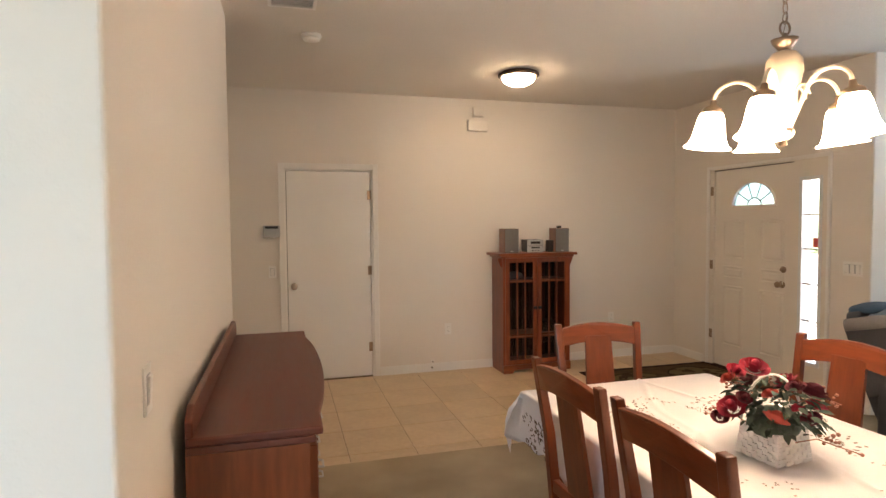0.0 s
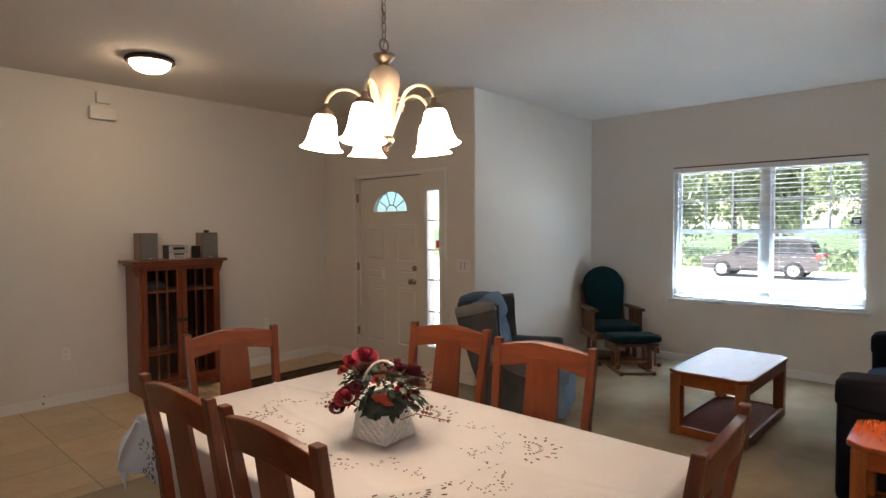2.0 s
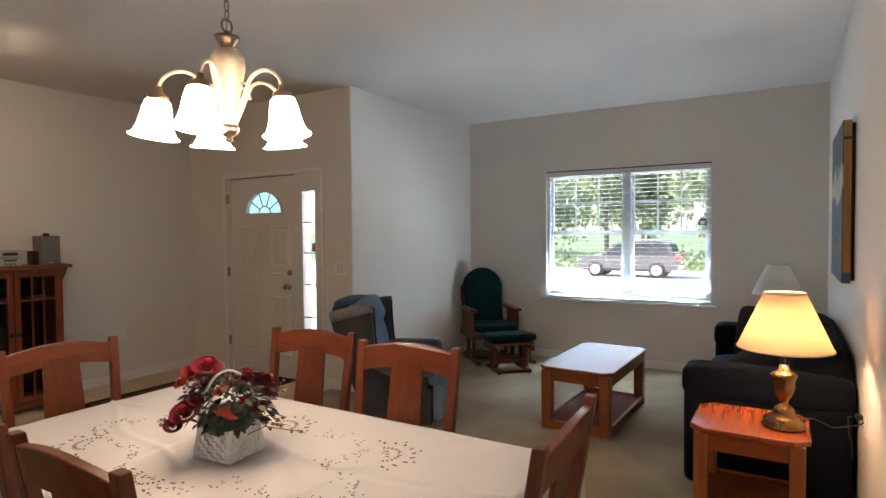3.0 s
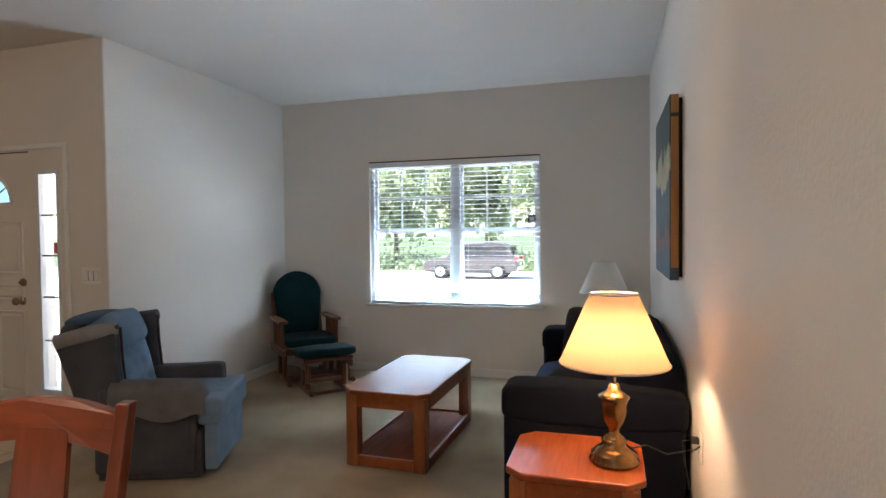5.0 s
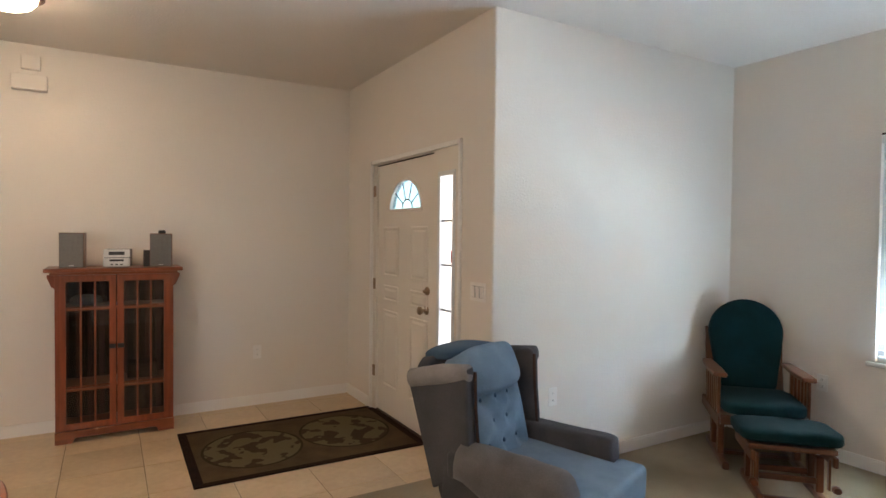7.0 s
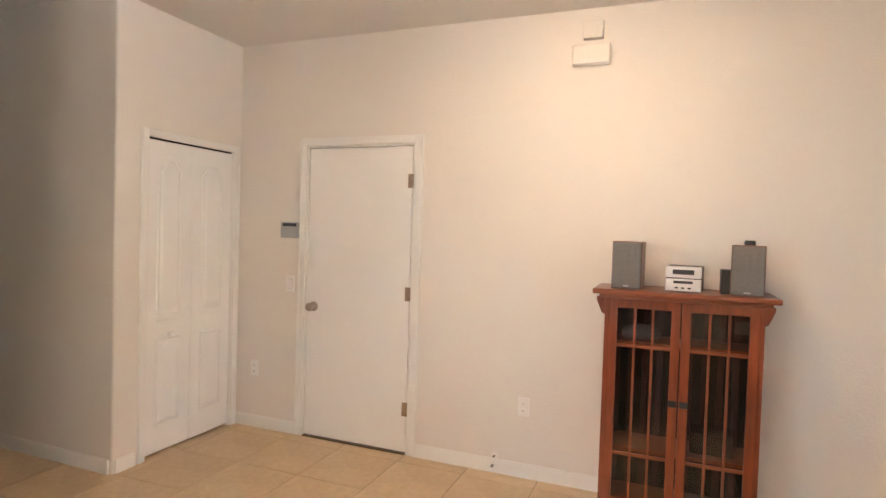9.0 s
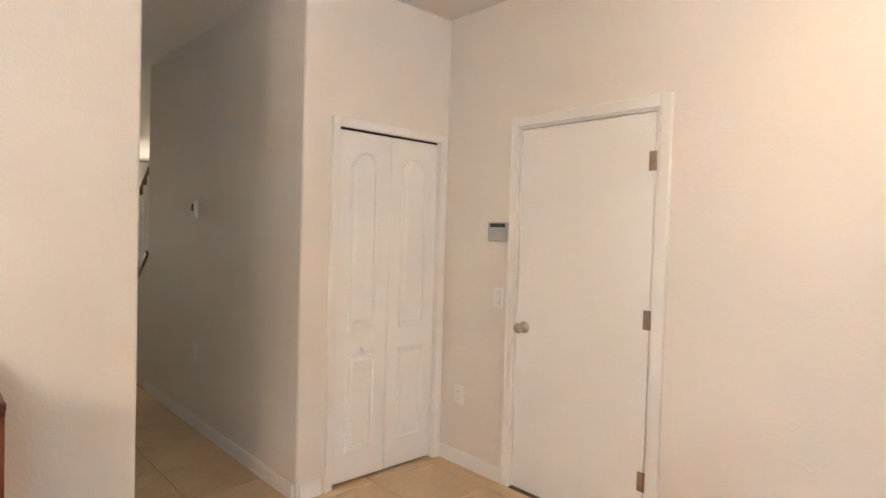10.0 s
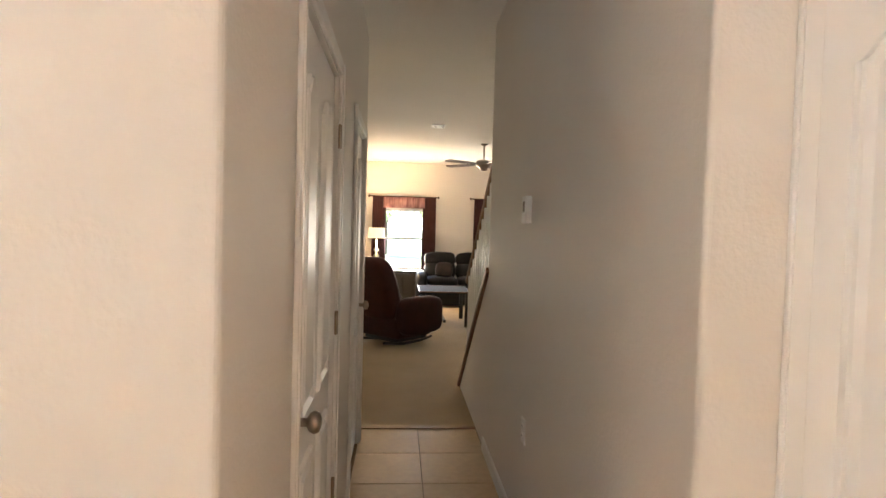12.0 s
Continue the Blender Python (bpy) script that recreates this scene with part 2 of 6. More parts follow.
VALANCE = material("striped_valance", (0.42, 0.22, 0.20), 0.8, (0.20, 0.07, 0.07), 3, (1, 12, 1))
RAILWOOD = wood("brown_rail_wood", (0.22, 0.10, 0.04), (0.14, 0.06, 0.025), "x")
CONCRETE = material("pale_concrete", (0.60, 0.58, 0.54), 0.9, (0.50, 0.48, 0.45), 0.4, bump=0.3, bump_scale=30, fine=0.15)
GRASS = material("lawn_ground", (0.075, 0.105, 0.035), 1.0, (0.05, 0.075, 0.025), 0.5, bump=1.0, bump_scale=40, fine=0.5)
BARK = material("grey_bark", (0.13, 0.10, 0.075), 0.9, (0.07, 0.055, 0.04), 6, (1, 1, 0.2), bump=0.8, bump_scale=20)
# leaf tones lightened, glare through the blinds put into the colour
FOLIAGE = material("hazed_foliage", (0.12, 0.16, 0.075), 0.6, (0.085, 0.12, 0.055), 1.2, spread=0.25)
leafy = FOLIAGE.node_tree
through_leaf, both = leafy.nodes.new("ShaderNodeBsdfTranslucent"), leafy.nodes.new("ShaderNodeMixShader")
through_leaf.inputs[0].default_value = (0.46, 0.53, 0.30, 1)
both.inputs[0].default_value = 0.6
leafy.links.new(leafy.nodes["Principled BSDF"].outputs[0], both.inputs[1])
leafy.links.new(through_leaf.outputs[0], both.inputs[2])
leafy.links.new(both.outputs[0], leafy.nodes["Material Output"].inputs[0])
CARPAINT = material("dark_brown_car_paint", (0.075, 0.062, 0.06), 0.25, (0.065, 0.054, 0.052), 3, metal=0.4, coat=1.0)
CARGLASS = material("dark_car_glass", (0.02, 0.024, 0.026), 0.05, (0.018, 0.02, 0.022), 3)
TYRE = material("tyre_rubber", (0.02, 0.02, 0.02), 0.85, (0.014, 0.014, 0.014), 20)
RIM = material("alloy_rim", (0.55, 0.55, 0.56), 0.28, (0.5, 0.5, 0.5), 10, metal=1.0)
REDPLASTIC = material("red_plastic", (0.55, 0.05, 0.04), 0.4, (0.48, 0.04, 0.03), 10)
HEADLIGHT = material("clear_headlight", (0.7, 0.7, 0.7), 0.1, (0.6, 0.6, 0.6), 10)


def rug_material():
    """Dark-bordered rug whose brown field holds two olive ovals with leafy blotches."""
    m = material("olive_brown_rug", (0.105, 0.068, 0.036), 0.97, (0.070, 0.045, 0.024), 6, bump=0.9, bump_scale=320, fine=0.35, spec=0.05)
    nt = m.node_tree
    b = nt.nodes["Principled BSDF"]
    base = b.inputs["Base Color"].links[0].from_socket
    co = nt.nodes.new("ShaderNodeTexCoord")
    wob = nt.nodes.new("ShaderNodeTexNoise")
    wob.inputs["Scale"].default_value = 7.0
    nt.links.new(co.outputs["Object"], wob.inputs[0])

    def mixed(under, factor, colour):
        mx = nt.nodes.new("ShaderNodeMix")
        mx.data_type = "RGBA"
        nt.links.new(factor, mx.inputs[0])
        nt.links.new(under, mx.inputs[6])
        mx.inputs[7].default_value = (*colour, 1)
        return mx.outputs[2]

    def calc(op, a, c):
        n = nt.nodes.new("ShaderNodeMath")
        n.operation = op
        for i, v in enumerate((a, c)):
            if isinstance(v, (int, float)):
                n.inputs[i].default_value = v
            else:
                nt.links.new(v, n.inputs[i])
        return n.outputs[0]

    sep = nt.nodes.new("ShaderNodeSeparateXYZ")
    nt.links.new(co.outputs["Object"], sep.inputs[0])
    col = base
    blot = calc("GREATER_THAN", wob.outputs[0], 0.53)
    for cx, cy in ((-0.33, -0.02), (0.34, 0.03)):
        dx = calc("DIVIDE", calc("SUBTRACT", sep.outputs[0], cx), 0.32)
        dy = calc("DIVIDE", calc("SUBTRACT", sep.outputs[1], cy), 0.34)
        r = calc("ADD", calc("MULTIPLY", dx, dx), calc("MULTIPLY", dy, dy))
        inside = calc("LESS_THAN", r, 1.0)
        col = mixed(col, inside, (0.135, 0.105, 0.055))
        col = mixed(col, calc("MULTIPLY", inside, blot), (0.062, 0.040, 0.022))
        ring = calc("MULTIPLY", calc("LESS_THAN", r, 1.06), calc("GREATER_THAN", r, 0.95))
        col = mixed(col, ring, (0.045, 0.033, 0.016))
    nt.links.new(col, b.inputs["Base Color"])
    return m


RUG = rug_material()
RUGEDGE = material("dark_rug_border", (0.032, 0.017, 0.012), 0.97, (0.022, 0.012, 0.009), 8, bump=0.9, bump_scale=320, fine=0.3, spec=0.05)


def shade_material():
    """Thin cream fabric that lets the bulb's light through."""
    m = bpy.data.materials.new("lit_fabric_shade")
    m.use_nodes = True
    nt = m.node_tree
    nt.nodes.remove(nt.nodes["Principled BSDF"])
    d, t = nt.nodes.new("ShaderNodeBsdfDiffuse"), nt.nodes.new("ShaderNodeBsdfTranslucent")
    d.inputs[0].default_value, t.inputs[0].default_value = (0.80, 0.74, 0.64, 1), (0.62, 0.50, 0.36, 1)
    mx = nt.nodes.new("ShaderNodeMixShader")
    mx.inputs[0].default_value = 0.6
    nt.links.new(d.outputs[0], mx.inputs[1])
    nt.links.new(t.outputs[0], mx.inputs[2])
    nt.links.new(mx.outputs[0], nt.nodes["Material Output"].inputs[0])
    return m


SHADE = shade_material()


def painting_material():
    """Abstract view in slate blues below, a pale band, and dark green shapes above."""
    m = material("painted_canvas", (0.5, 0.5, 0.5), 0.7, (0.3, 0.3, 0.3), 3.0, bump=0.3, bump_scale=150)
    nt = m.node_tree
    b = nt.nodes["Principled BSDF"]
    co, sep = nt.nodes.new("ShaderNodeTexCoord"), nt.nodes.new("ShaderNodeSeparateXYZ")
    nt.links.new(co.outputs["Object"], sep.inputs[0])
    wob = nt.nodes.new("ShaderNodeTexNoise")
    wob.inputs["Scale"].default_value, wob.inputs["Detail"].default_value = 3.5, 3.0
    nt.links.new(co.outputs["Object"], wob.inputs[0])
    h = nt.nodes.new("ShaderNodeMapRange")
    h.inputs[1].default_value, h.inputs[2].default_value = 1.165, 2.05
    nt.links.new(sep.outputs[2], h.inputs[0])
    add = nt.nodes.new("ShaderNodeMath")
    add.operation = "MULTIPLY_ADD"
    add.inputs[1].default_value = 0.45
    nt.links.new(wob.outputs[0], add.inputs[0])
    nt.links.new(h.outputs[0], add.inputs[2])
    ramp = nt.nodes.new("ShaderNodeValToRGB")
    for p, c in ((0.20, (0.055, 0.085, 0.14)), (0.34, (0.065, 0.10, 0.12)), (0.44, (0.20, 0.09, 0.07)), (0.50, (0.055, 0.085, 0.10)), (0.74, (0.06, 0.10, 0.12)), (0.80, (0.40, 0.37, 0.26)), (0.92, (0.30, 0.29, 0.19)), (0.97, (0.035, 0.055, 0.045))):
        e = ramp.color_ramp.elements.new(p)
        e.color = (*c, 1)
    ramp.color_ramp.elements[0].color = (0.05, 0.08, 0.14, 1)
    ramp.color_ramp.elements[-1].color = (0.03, 0.05, 0.045, 1)
    nt.links.new(add.outputs[0], ramp.inputs[0])
    nt.links.new(ramp.outputs[0], b.inputs["Base Color"])
    return m


CANVAS = painting_material()
CANVASEDGE = wood("ochre_canvas_edge", (0.42, 0.22, 0.075), (0.32, 0.15, 0.05), "z", rough=0.6, coat=0.0)


# ---- builders ----
def link_mesh(name, bm, mat, smooth=False):
    me = bpy.data.meshes.new(name)
    bmesh.ops.recalc_face_normals(bm, faces=bm.faces)
    if smooth:
        for f in bm.faces:
            f.smooth = True
    bm.to_mesh(me)
    bm.free()
    me.materials.append(mat)
    return new(name, me)


def part(name, bm, mat, parent, label="", smooth=False):
    ob = link_mesh(name, bm, mat, smooth)
    ob.parent = parent
    if label:
        ob["label"] = label
    return ob


def thing(name, label, category, m=None, group="", kind=""):
    ob = new(name)
    ob.empty_display_size = 0.1
    if m is not None:
        ob.matrix_world = m
    return tagged(ob, label, category, group, kind)


def single(name, bm, mat, label, category, m=None, group="", kind="", smooth=False):
    ob = link_mesh(name, bm, mat, smooth)
    if m is not None:
        ob.matrix_world = m
    return tagged(ob, label, category, group, kind)


def merge(bm, other, m=None):
    """Adds a bmesh to another and frees it."""
    if m is not None:
        bmesh.ops.transform(other, matrix=m, verts=other.verts)
    me = bpy.data.meshes.new("piece")
    other.to_mesh(me)
    other.free()
    bm.from_mesh(me)
    bpy.data.meshes.remove(me)
    return bm


def box(x0, x1, y0, y1, z0, z1, bevel=0.0, seg=2, m=None, bm=None):
    b = bmesh.new()
    bmesh.ops.create_cube(b, size=1.0, matrix=Matrix.Translation(((x0 + x1) / 2, (y0 + y1) / 2, (z0 + z1) / 2)) @ Matrix.Diagonal((abs(x1 - x0), abs(y1 - y0), abs(z1 - z0), 1)))
    if bevel:
        bmesh.ops.bevel(b, geom=b.edges, offset=bevel, segments=seg, profile=0.5, affect="EDGES", clamp_overlap=True)
    if m is not None:
        bmesh.ops.transform(b, matrix=m, verts=b.verts)
    return b if bm is None else merge(bm, b)


def lathe(profile, n=28, m=None, bm=None, cap=True):
    """Turns a profile of (radius, height) round the z axis."""
    b = bmesh.new()
    rings = []
    for r, z in profile:
        rings.append([b.verts.new((max(r, 1e-4) * math.cos(2 * math.pi * i / n), max(r, 1e-4) * math.sin(2 * math.pi * i / n), z)) for i in range(n)])
    for a, c in zip(rings, rings[1:]):
        for i in range(n):
            b.faces.new((a[i], a[(i + 1) % n], c[(i + 1) % n], c[i]))
    if cap:
        for ring in (rings[0], rings[-1]):
            b.faces.new(ring)
    if m is not None:
        bmesh.ops.transform(b, matrix=m, verts=b.verts)
    return b if bm is None else merge(bm, b)


def tube(points, radius, n=8, bm=None, flat=1.0):
    """A round rod along points; radius may be a list."""
    b = bmesh.new()
    pts = [Vector(p) for p in points]
    rad = radius if isinstance(radius, (list, tuple)) else [radius] * len(pts)
    rings = []
    side = None
    for i, p in enumerate(pts):
        d = (pts[min(i + 1, len(pts) - 1)] - pts[max(i - 1, 0)]).normalized()
        if side is None:
            side = d.cross(Vector((0, 0, 1)))
            if side.length < 1e-3:
                side = Vector((1, 0, 0))
        side = (side - d * side.dot(d)).normalized()
        up = d.cross(side)
        rings.append([b.verts.new(p + rad[i] * (math.cos(2 * math.pi * k / n) * side + flat * math.sin(2 * math.pi * k / n) * up)) for k in range(n)])
    for a, c in zip(rings, rings[1:]):
        for k in range(n):
            b.faces.new((a[k], a[(k + 1) % n], c[(k + 1) % n], c[k]))
    b.faces.new(rings[0])
    b.faces.new(rings[-1])
    return b if bm is None else merge(bm, b)


def prism(outline, depth, bevel=0.0, seg=2, m=None, bm=None):
    """An outline in x and y, extruded up by depth."""
    b = bmesh.new()
    lo = [b.verts.new((x, y, 0)) for x, y in outline]
    hi = [b.verts.new((x, y, depth)) for x, y in outline]
    k = len(lo)
    b.faces.new(lo)
    b.faces.new(hi)
    for i in range(k):
        b.faces.new((lo[i], lo[(i + 1) % k], hi[(i + 1) % k], hi[i]))
    if bevel:
        bmesh.ops.recalc_face_normals(b, faces=b.faces)
        bmesh.ops.bevel(b, geom=b.edges, offset=bevel, segments=seg, profile=0.5, affect="EDGES", clamp_overlap=True)
    if m is not None:
        bmesh.ops.transform(b, matrix=m, verts=b.verts)
    return b if bm is None else merge(bm, b)


def cushion(sx, sy, sz, soft=4.0, cuts=8, puff=0.0, dents=(), m=None, bm=None):
    """A stuffed block centred on the origin: a rounded box, crowned on its top; dents: (x, y, depth, width) on the top."""
    b = bmesh.new()
    bmesh.ops.create_cube(b, size=2.0)
    bmesh.ops.subdivide_edges(b, edges=b.edges, cuts=cuts, use_grid_fill=True)
    for v in b.verts:
        p = v.co.copy()
        n = (abs(p.x) ** soft + abs(p.y) ** soft + abs(p.z) ** soft) ** (1 / soft)
        p /= n
        crown = puff * max(0, 1 - p.x ** 2) * max(0, 1 - p.y ** 2)
        x, y, z = p.x * sx / 2, p.y * sy / 2, p.z * sz / 2
        if p.z > 0.3:
            z += crown
            for dx, dy, depth, width in dents:
                z -= depth * math.exp(-((x - dx) ** 2 + (y - dy) ** 2) / (2 * width ** 2))
        wob = 0.006 * noise.noise(Vector((x * 9, y * 9, z * 9)))
        v.co = (x + wob, y + wob, z + wob)
    if m is not None:
        bmesh.ops.transform(b, matrix=m, verts=b.verts)
    return b if bm is None else merge(bm, b)


def solid(boxes, holes=(), rounds=()):
    """The union of upright boxes (x0, x1, y0, y1, z0, z1) less the holes, as one clean skin; rounds: (x, y) of upright edges to round off."""
    cuts = [sorted({round(v, 4) for bx in (*boxes, *holes) for v in bx[2 * a:2 * a + 2]}) for a in range(3)]

    def inside(p, bx):
        return all(bx[2 * a] < p[a] < bx[2 * a + 1] for a in range(3))

    full = set()
    nx, ny, nz = (len(c) - 1 for c in cuts)
    for i in range(nx):
        for j in range(ny):
            for k in range(nz):
                p = [(cuts[a][q] + cuts[a][q + 1]) / 2 for a, q in enumerate((i, j, k))]
                if any(inside(p, bx) for bx in boxes) and not any(inside(p, h) for h in holes):
                    full.add((i, j, k))
    b = bmesh.new()
    seen = {}

    def vert(i, j, k):
        if (i, j, k) not in seen:
            seen[i, j, k] = b.verts.new((cuts[0][i], cuts[1][j], cuts[2][k]))
        return seen[i, j, k]

    for i, j, k in full:
        for d in range(3):
            for s in (0, 1):
                q = [i, j, k]
                q[d] += 1 if s else -1
                if tuple(q) in full:
                    continue
                base = [i, j, k]
                base[d] += s
                e, f = [a for a in range(3) if a != d]
                ring = []
                for de, df in ((0, 0), (1, 0), (1, 1), (0, 1)):
                    c = list(base)
                    c[e] += de
                    c[f] += df
                    ring.append(vert(*c))
                b.faces.new(ring)
    bmesh.ops.recalc_face_normals(b, faces=b.faces)
    if rounds:
        picked = [e for e in b.edges if any(all(abs(v.co.x - x) < 1e-3 and abs(v.co.y - y) < 1e-3 for v in e.verts) for x, y in rounds)]
        bmesh.ops.bevel(b, geom=picked, offset=0.013, segments=4, profile=0.5, affect="EDGES")
    return b


# ---- lamps that burn, and area lamps added for daylight ----
lamp("table_lamp_bulb", (3.545, -0.148, 1.02), 3.0, 0.055, (1.0, 0.64, 0.36))
lamp("family_lamp_bulb", (-9.9, 3.50, 1.36), 9.0, 0.05, (1.0, 0.66, 0.34))


def daylight(name, m, w, h, watts, colour=(0.80, 0.90, 1.0)):
    ob = new(name, bpy.data.lights.new(name, "AREA"))
    ob.data.shape, ob.data.size, ob.data.size_y, ob.data.energy, ob.data.color = "RECTANGLE", w, h, watts, colour
    ob.matrix_world = m
    return ob


# added strip lamp for sky light; its white face stands in for bright ground
daylight("daylight_window", look((6.945, 1.373, 0.86), (6.55, 1.373, 1.95)), 1.66, 0.24, 15, (0.66, 0.84, 1.0)).data.spread = radians(122)
# lamp added on the sill to brighten the ceiling like bounce off the slats
daylight("sill_bounce_lamp", look((6.790, 1.373, 0.708), (6.25, 1.373, 1.85)), 1.56, 0.010, 2.1, (0.66, 0.84, 1.0))
# lamp added in the unseen opening, for inferred bluish light on the partition
daylight("daylight_kitchen", look((-1.65, -2.62, 1.55), (-1.65, 0, 1.4)), 1.6, 1.2, 7.2, (0.72, 0.86, 1.0))
# area lamps added in the family windows, tinted warm to warm the hallway
daylight("daylight_family", look((-11.09, 4.0, 0.85), (-10, 4.0, 1.0)), 0.8, 0.3, 3, (1.0, 0.88, 0.70))
daylight("daylight_family_side", look((-11.09, 6.06, 1.25), (-10, 6.06, 1.3)), 0.8, 1.1, 5, (1.0, 0.88, 0.70))
# ---- the large structure ----
H = 2.785


def setting(name, bm, mat, label, category):
    return single(name, bm, mat, label, category, kind="structure")


setting("wall_north", solid([(-0.47, 4.68, 5.53, 5.65, 0, H)], [(0.235, 1.08, 5.4, 5.8, 0, 2.05)]), WALL, "long warm white painted wall of the foyer", "wall")
setting("wall_closet_hall", solid([(-0.47, -0.35, 4.505, 5.53, 0, H), (-3.0, -0.35, 4.505, 4.625, 0, H)], [(-0.5, -0.3, 4.715, 5.465, 0, 2.005)], [(-0.35, 4.505)]), WALL, "warm white wall with rounded corner between closet and hallway", "wall")
setting("wall_front", solid([(4.56, 4.68, 3.234, 5.53, 0, H), (4.68, 6.935, 3.234, 3.354, 0, H)], [(4.5, 4.75, 3.60, 4.965, 0, 2.05)], [(4.56, 3.234)]), WALL, "warm white entrance wall with a rounded outer corner", "wall")
setting("wall_east", solid([(6.815, 6.935, -0.585, 3.234, 0, H)], [(6.7, 7.0, 0.504, 2.242, 0.70, 2.137)]), WALL, "warm white living room wall holding the wide window", "wall")
setting("wall_south", solid([(-0.3, 6.815, -0.585, -0.465, 0, H)]), WALL, "warm white wall behind the sofa", "wall")
setting("wall_partition", solid([(-0.21, -0.09, 1.10, 3.667, 0, H), (-3.41, -0.21, 3.547, 3.667, 0, H), (-3.0, -0.21, 1.10, 1.22, 0, H)],
                                [(-1.555, -0.69, 3.5, 3.8, 0, 2.05), (-3.13, -2.33, 3.5, 3.8, 0, 2.05)], [(-0.09, 3.667), (-0.09, 1.10)]), WALL, "warm white partition wall with rounded corners beside the hallway", "wall")
# unseen closing wall; the opening is added to admit the inferred daylight
setting("wall_kitchen", solid([(-0.3, -0.18, -2.6, -0.585, 0, H), (-3.12, -0.18, -2.72, -2.6, 0, H), (-3.12, -3.0, -2.6, 1.22, 0, H)],
                              [(-2.5, -0.8, -2.8, -2.5, 0.9, 2.2)]), WALL, "plain warm white kitchen wall with a window opening", "wall")
setting("wall_family", solid([(-11.12, -11.0, 1.2, 7.7, 0, H), (-11.0, -3.41, 1.08, 1.2, 0, H), (-11.0, -0.47, 7.58, 7.7, 0, H), (-3.53, -3.41, 1.2, 3.547, 0, H), (-0.59, -0.47, 4.625, 7.58, 0, H)],
                             [(-11.2, -10.9, 3.56, 4.44, 0.66, 1.84), (-11.2, -10.9, 5.62, 6.5, 0.66, 1.84)]), WALL, "cream family room wall with two windows", "wall")
setting("ceiling", solid([(-11.12, 4.68, -2.72, 7.7, H, H + 0.12), (4.68, 6.935, -2.72, 3.354, H, H + 0.12)]), CEIL, "off-white knockdown textured ceiling", "ceiling")
setting("carpet", solid([(-0.09, 6.815, -0.465, 3.50, -0.10, 0.003), (-3.0, -0.09, -2.6, 1.10, -0.10, 0.003), (-3.0, -0.21, 1.22, 3.547, -0.10, 0.003)]), CARPET, "worn grey-green cut pile carpet", "carpet")
setting("carpet_family", box(-11.0, -3.40, 1.2, 7.58, -0.10, 0.003), CARPET2, "tan cut pile carpet of the family room", "carpet")
setting("threshold", box(-3.42, -3.38, 3.667, 4.505, 0.0, 0.008, 0.003), RAILWOOD, "dark brown transition strip between tile and carpet", "threshold")


def baseboard(name, x0, x1, y0, y1):
    b = box(x0, x1, y0, y1, 0.0, 0.075)
    box(x0 + (0.003 if x1 - x0 < 0.05 else 0), x1 - (0.003 if x1 - x0 < 0.05 else 0), y0 + (0.003 if y1 - y0 < 0.05 else 0), y1 - (0.003 if y1 - y0 < 0.05 else 0), 0.075, 0.086, bm=b)
    setting(name, b, TRIM, "white painted baseboard along the wall", "baseboard")


baseboard("baseboard_1", 1.135, 4.56, 5.516, 5.53)
baseboard("baseboard_2", -0.35, 0.18, 5.516, 5.53)
baseboard("baseboard_3", 4.582, 6.815, 3.220, 3.234)
baseboard("baseboard_4", 6.801, 6.815, -0.465, 3.220)
baseboard("baseboard_5", -0.27, 6.801, -0.465, -0.451)
baseboard("baseboard_6", 4.546, 4.56, 3.252, 3.57)
baseboard("baseboard_7", -3.0, -0.37, 4.491, 4.505)
baseboard("baseboard_8", -0.09, -0.076, 1.12, 3.66)
baseboard("baseboard_9", -2.28, -1.62, 3.667, 3.681)
baseboard("baseboard_10", -11.0, -10.986, 1.2, 7.58)
baseboard("baseboard_11", -0.35, -0.336, 4.523, 4.65)
baseboard("baseboard_12", 4.546, 4.56, 5.03, 5.516)


# ---- doors ----
def casing(name, along, a0, a1, face, out, top, width=0.055, label="white painted door casing"):
    """Moulded trim round an opening; along: the axis it runs on; out: +1 or -1, the way the wall looks."""
    t = thing(name, label, "door casing", kind="structure")

    def strip(p0, p1, z0, z1):
        f0, f1 = sorted((face, face + out * 0.014))
        b = box(p0, p1, f0, f1, z0, z1, 0.004) if along == "x" else box(f0, f1, p0, p1, z0, z1, 0.004)
        g0, g1 = sorted((face + out * 0.014, face + out * 0.019))
        q = 0.012
        return b, (g0, g1, q)

    for p0, p1, z0, z1 in ((a0 - width, a0, 0, top + width), (a1, a1 + width, 0, top + width), (a0, a1, top, top + width)):
        b, (g0, g1, q) = strip(p0, p1, z0, z1)
        if z0 == 0:
            r0, r1 = (p0 + 0.004, p0 + q + 0.004) if p0 < a0 else (p1 - q - 0.004, p1 - 0.004)
            if along == "x":
                box(r0, r1, g0, g1, 0, z1 - 0.004, bm=b)
            else:
                box(g0, g1, r0, r1, 0, z1 - 0.004, bm=b)
        part("trim", b, TRIM, t)
    return t


def knob(parent, m, mat=NICKEL, lever=False):
    b = lathe([(0.033, 0), (0.033, 0.006), (0.012, 0.010), (0.011, 0.035), (0.024, 0.042), (0.030, 0.054), (0.026, 0.066), (0.012, 0.072)], 20, m)
    return part("knob", b, mat, parent, "round brushed metal door knob", True)


def hinge(parent, m, mat=PEWTER):
    b = lathe([(0.007, -0.045), (0.007, 0.045)], 10, m)
    box(-0.030, 0.0, -0.004, 0.001, -0.045, 0.045, 0.001, m=m, bm=b)
    return part("hinge", b, mat, parent, "brushed metal butt hinge")


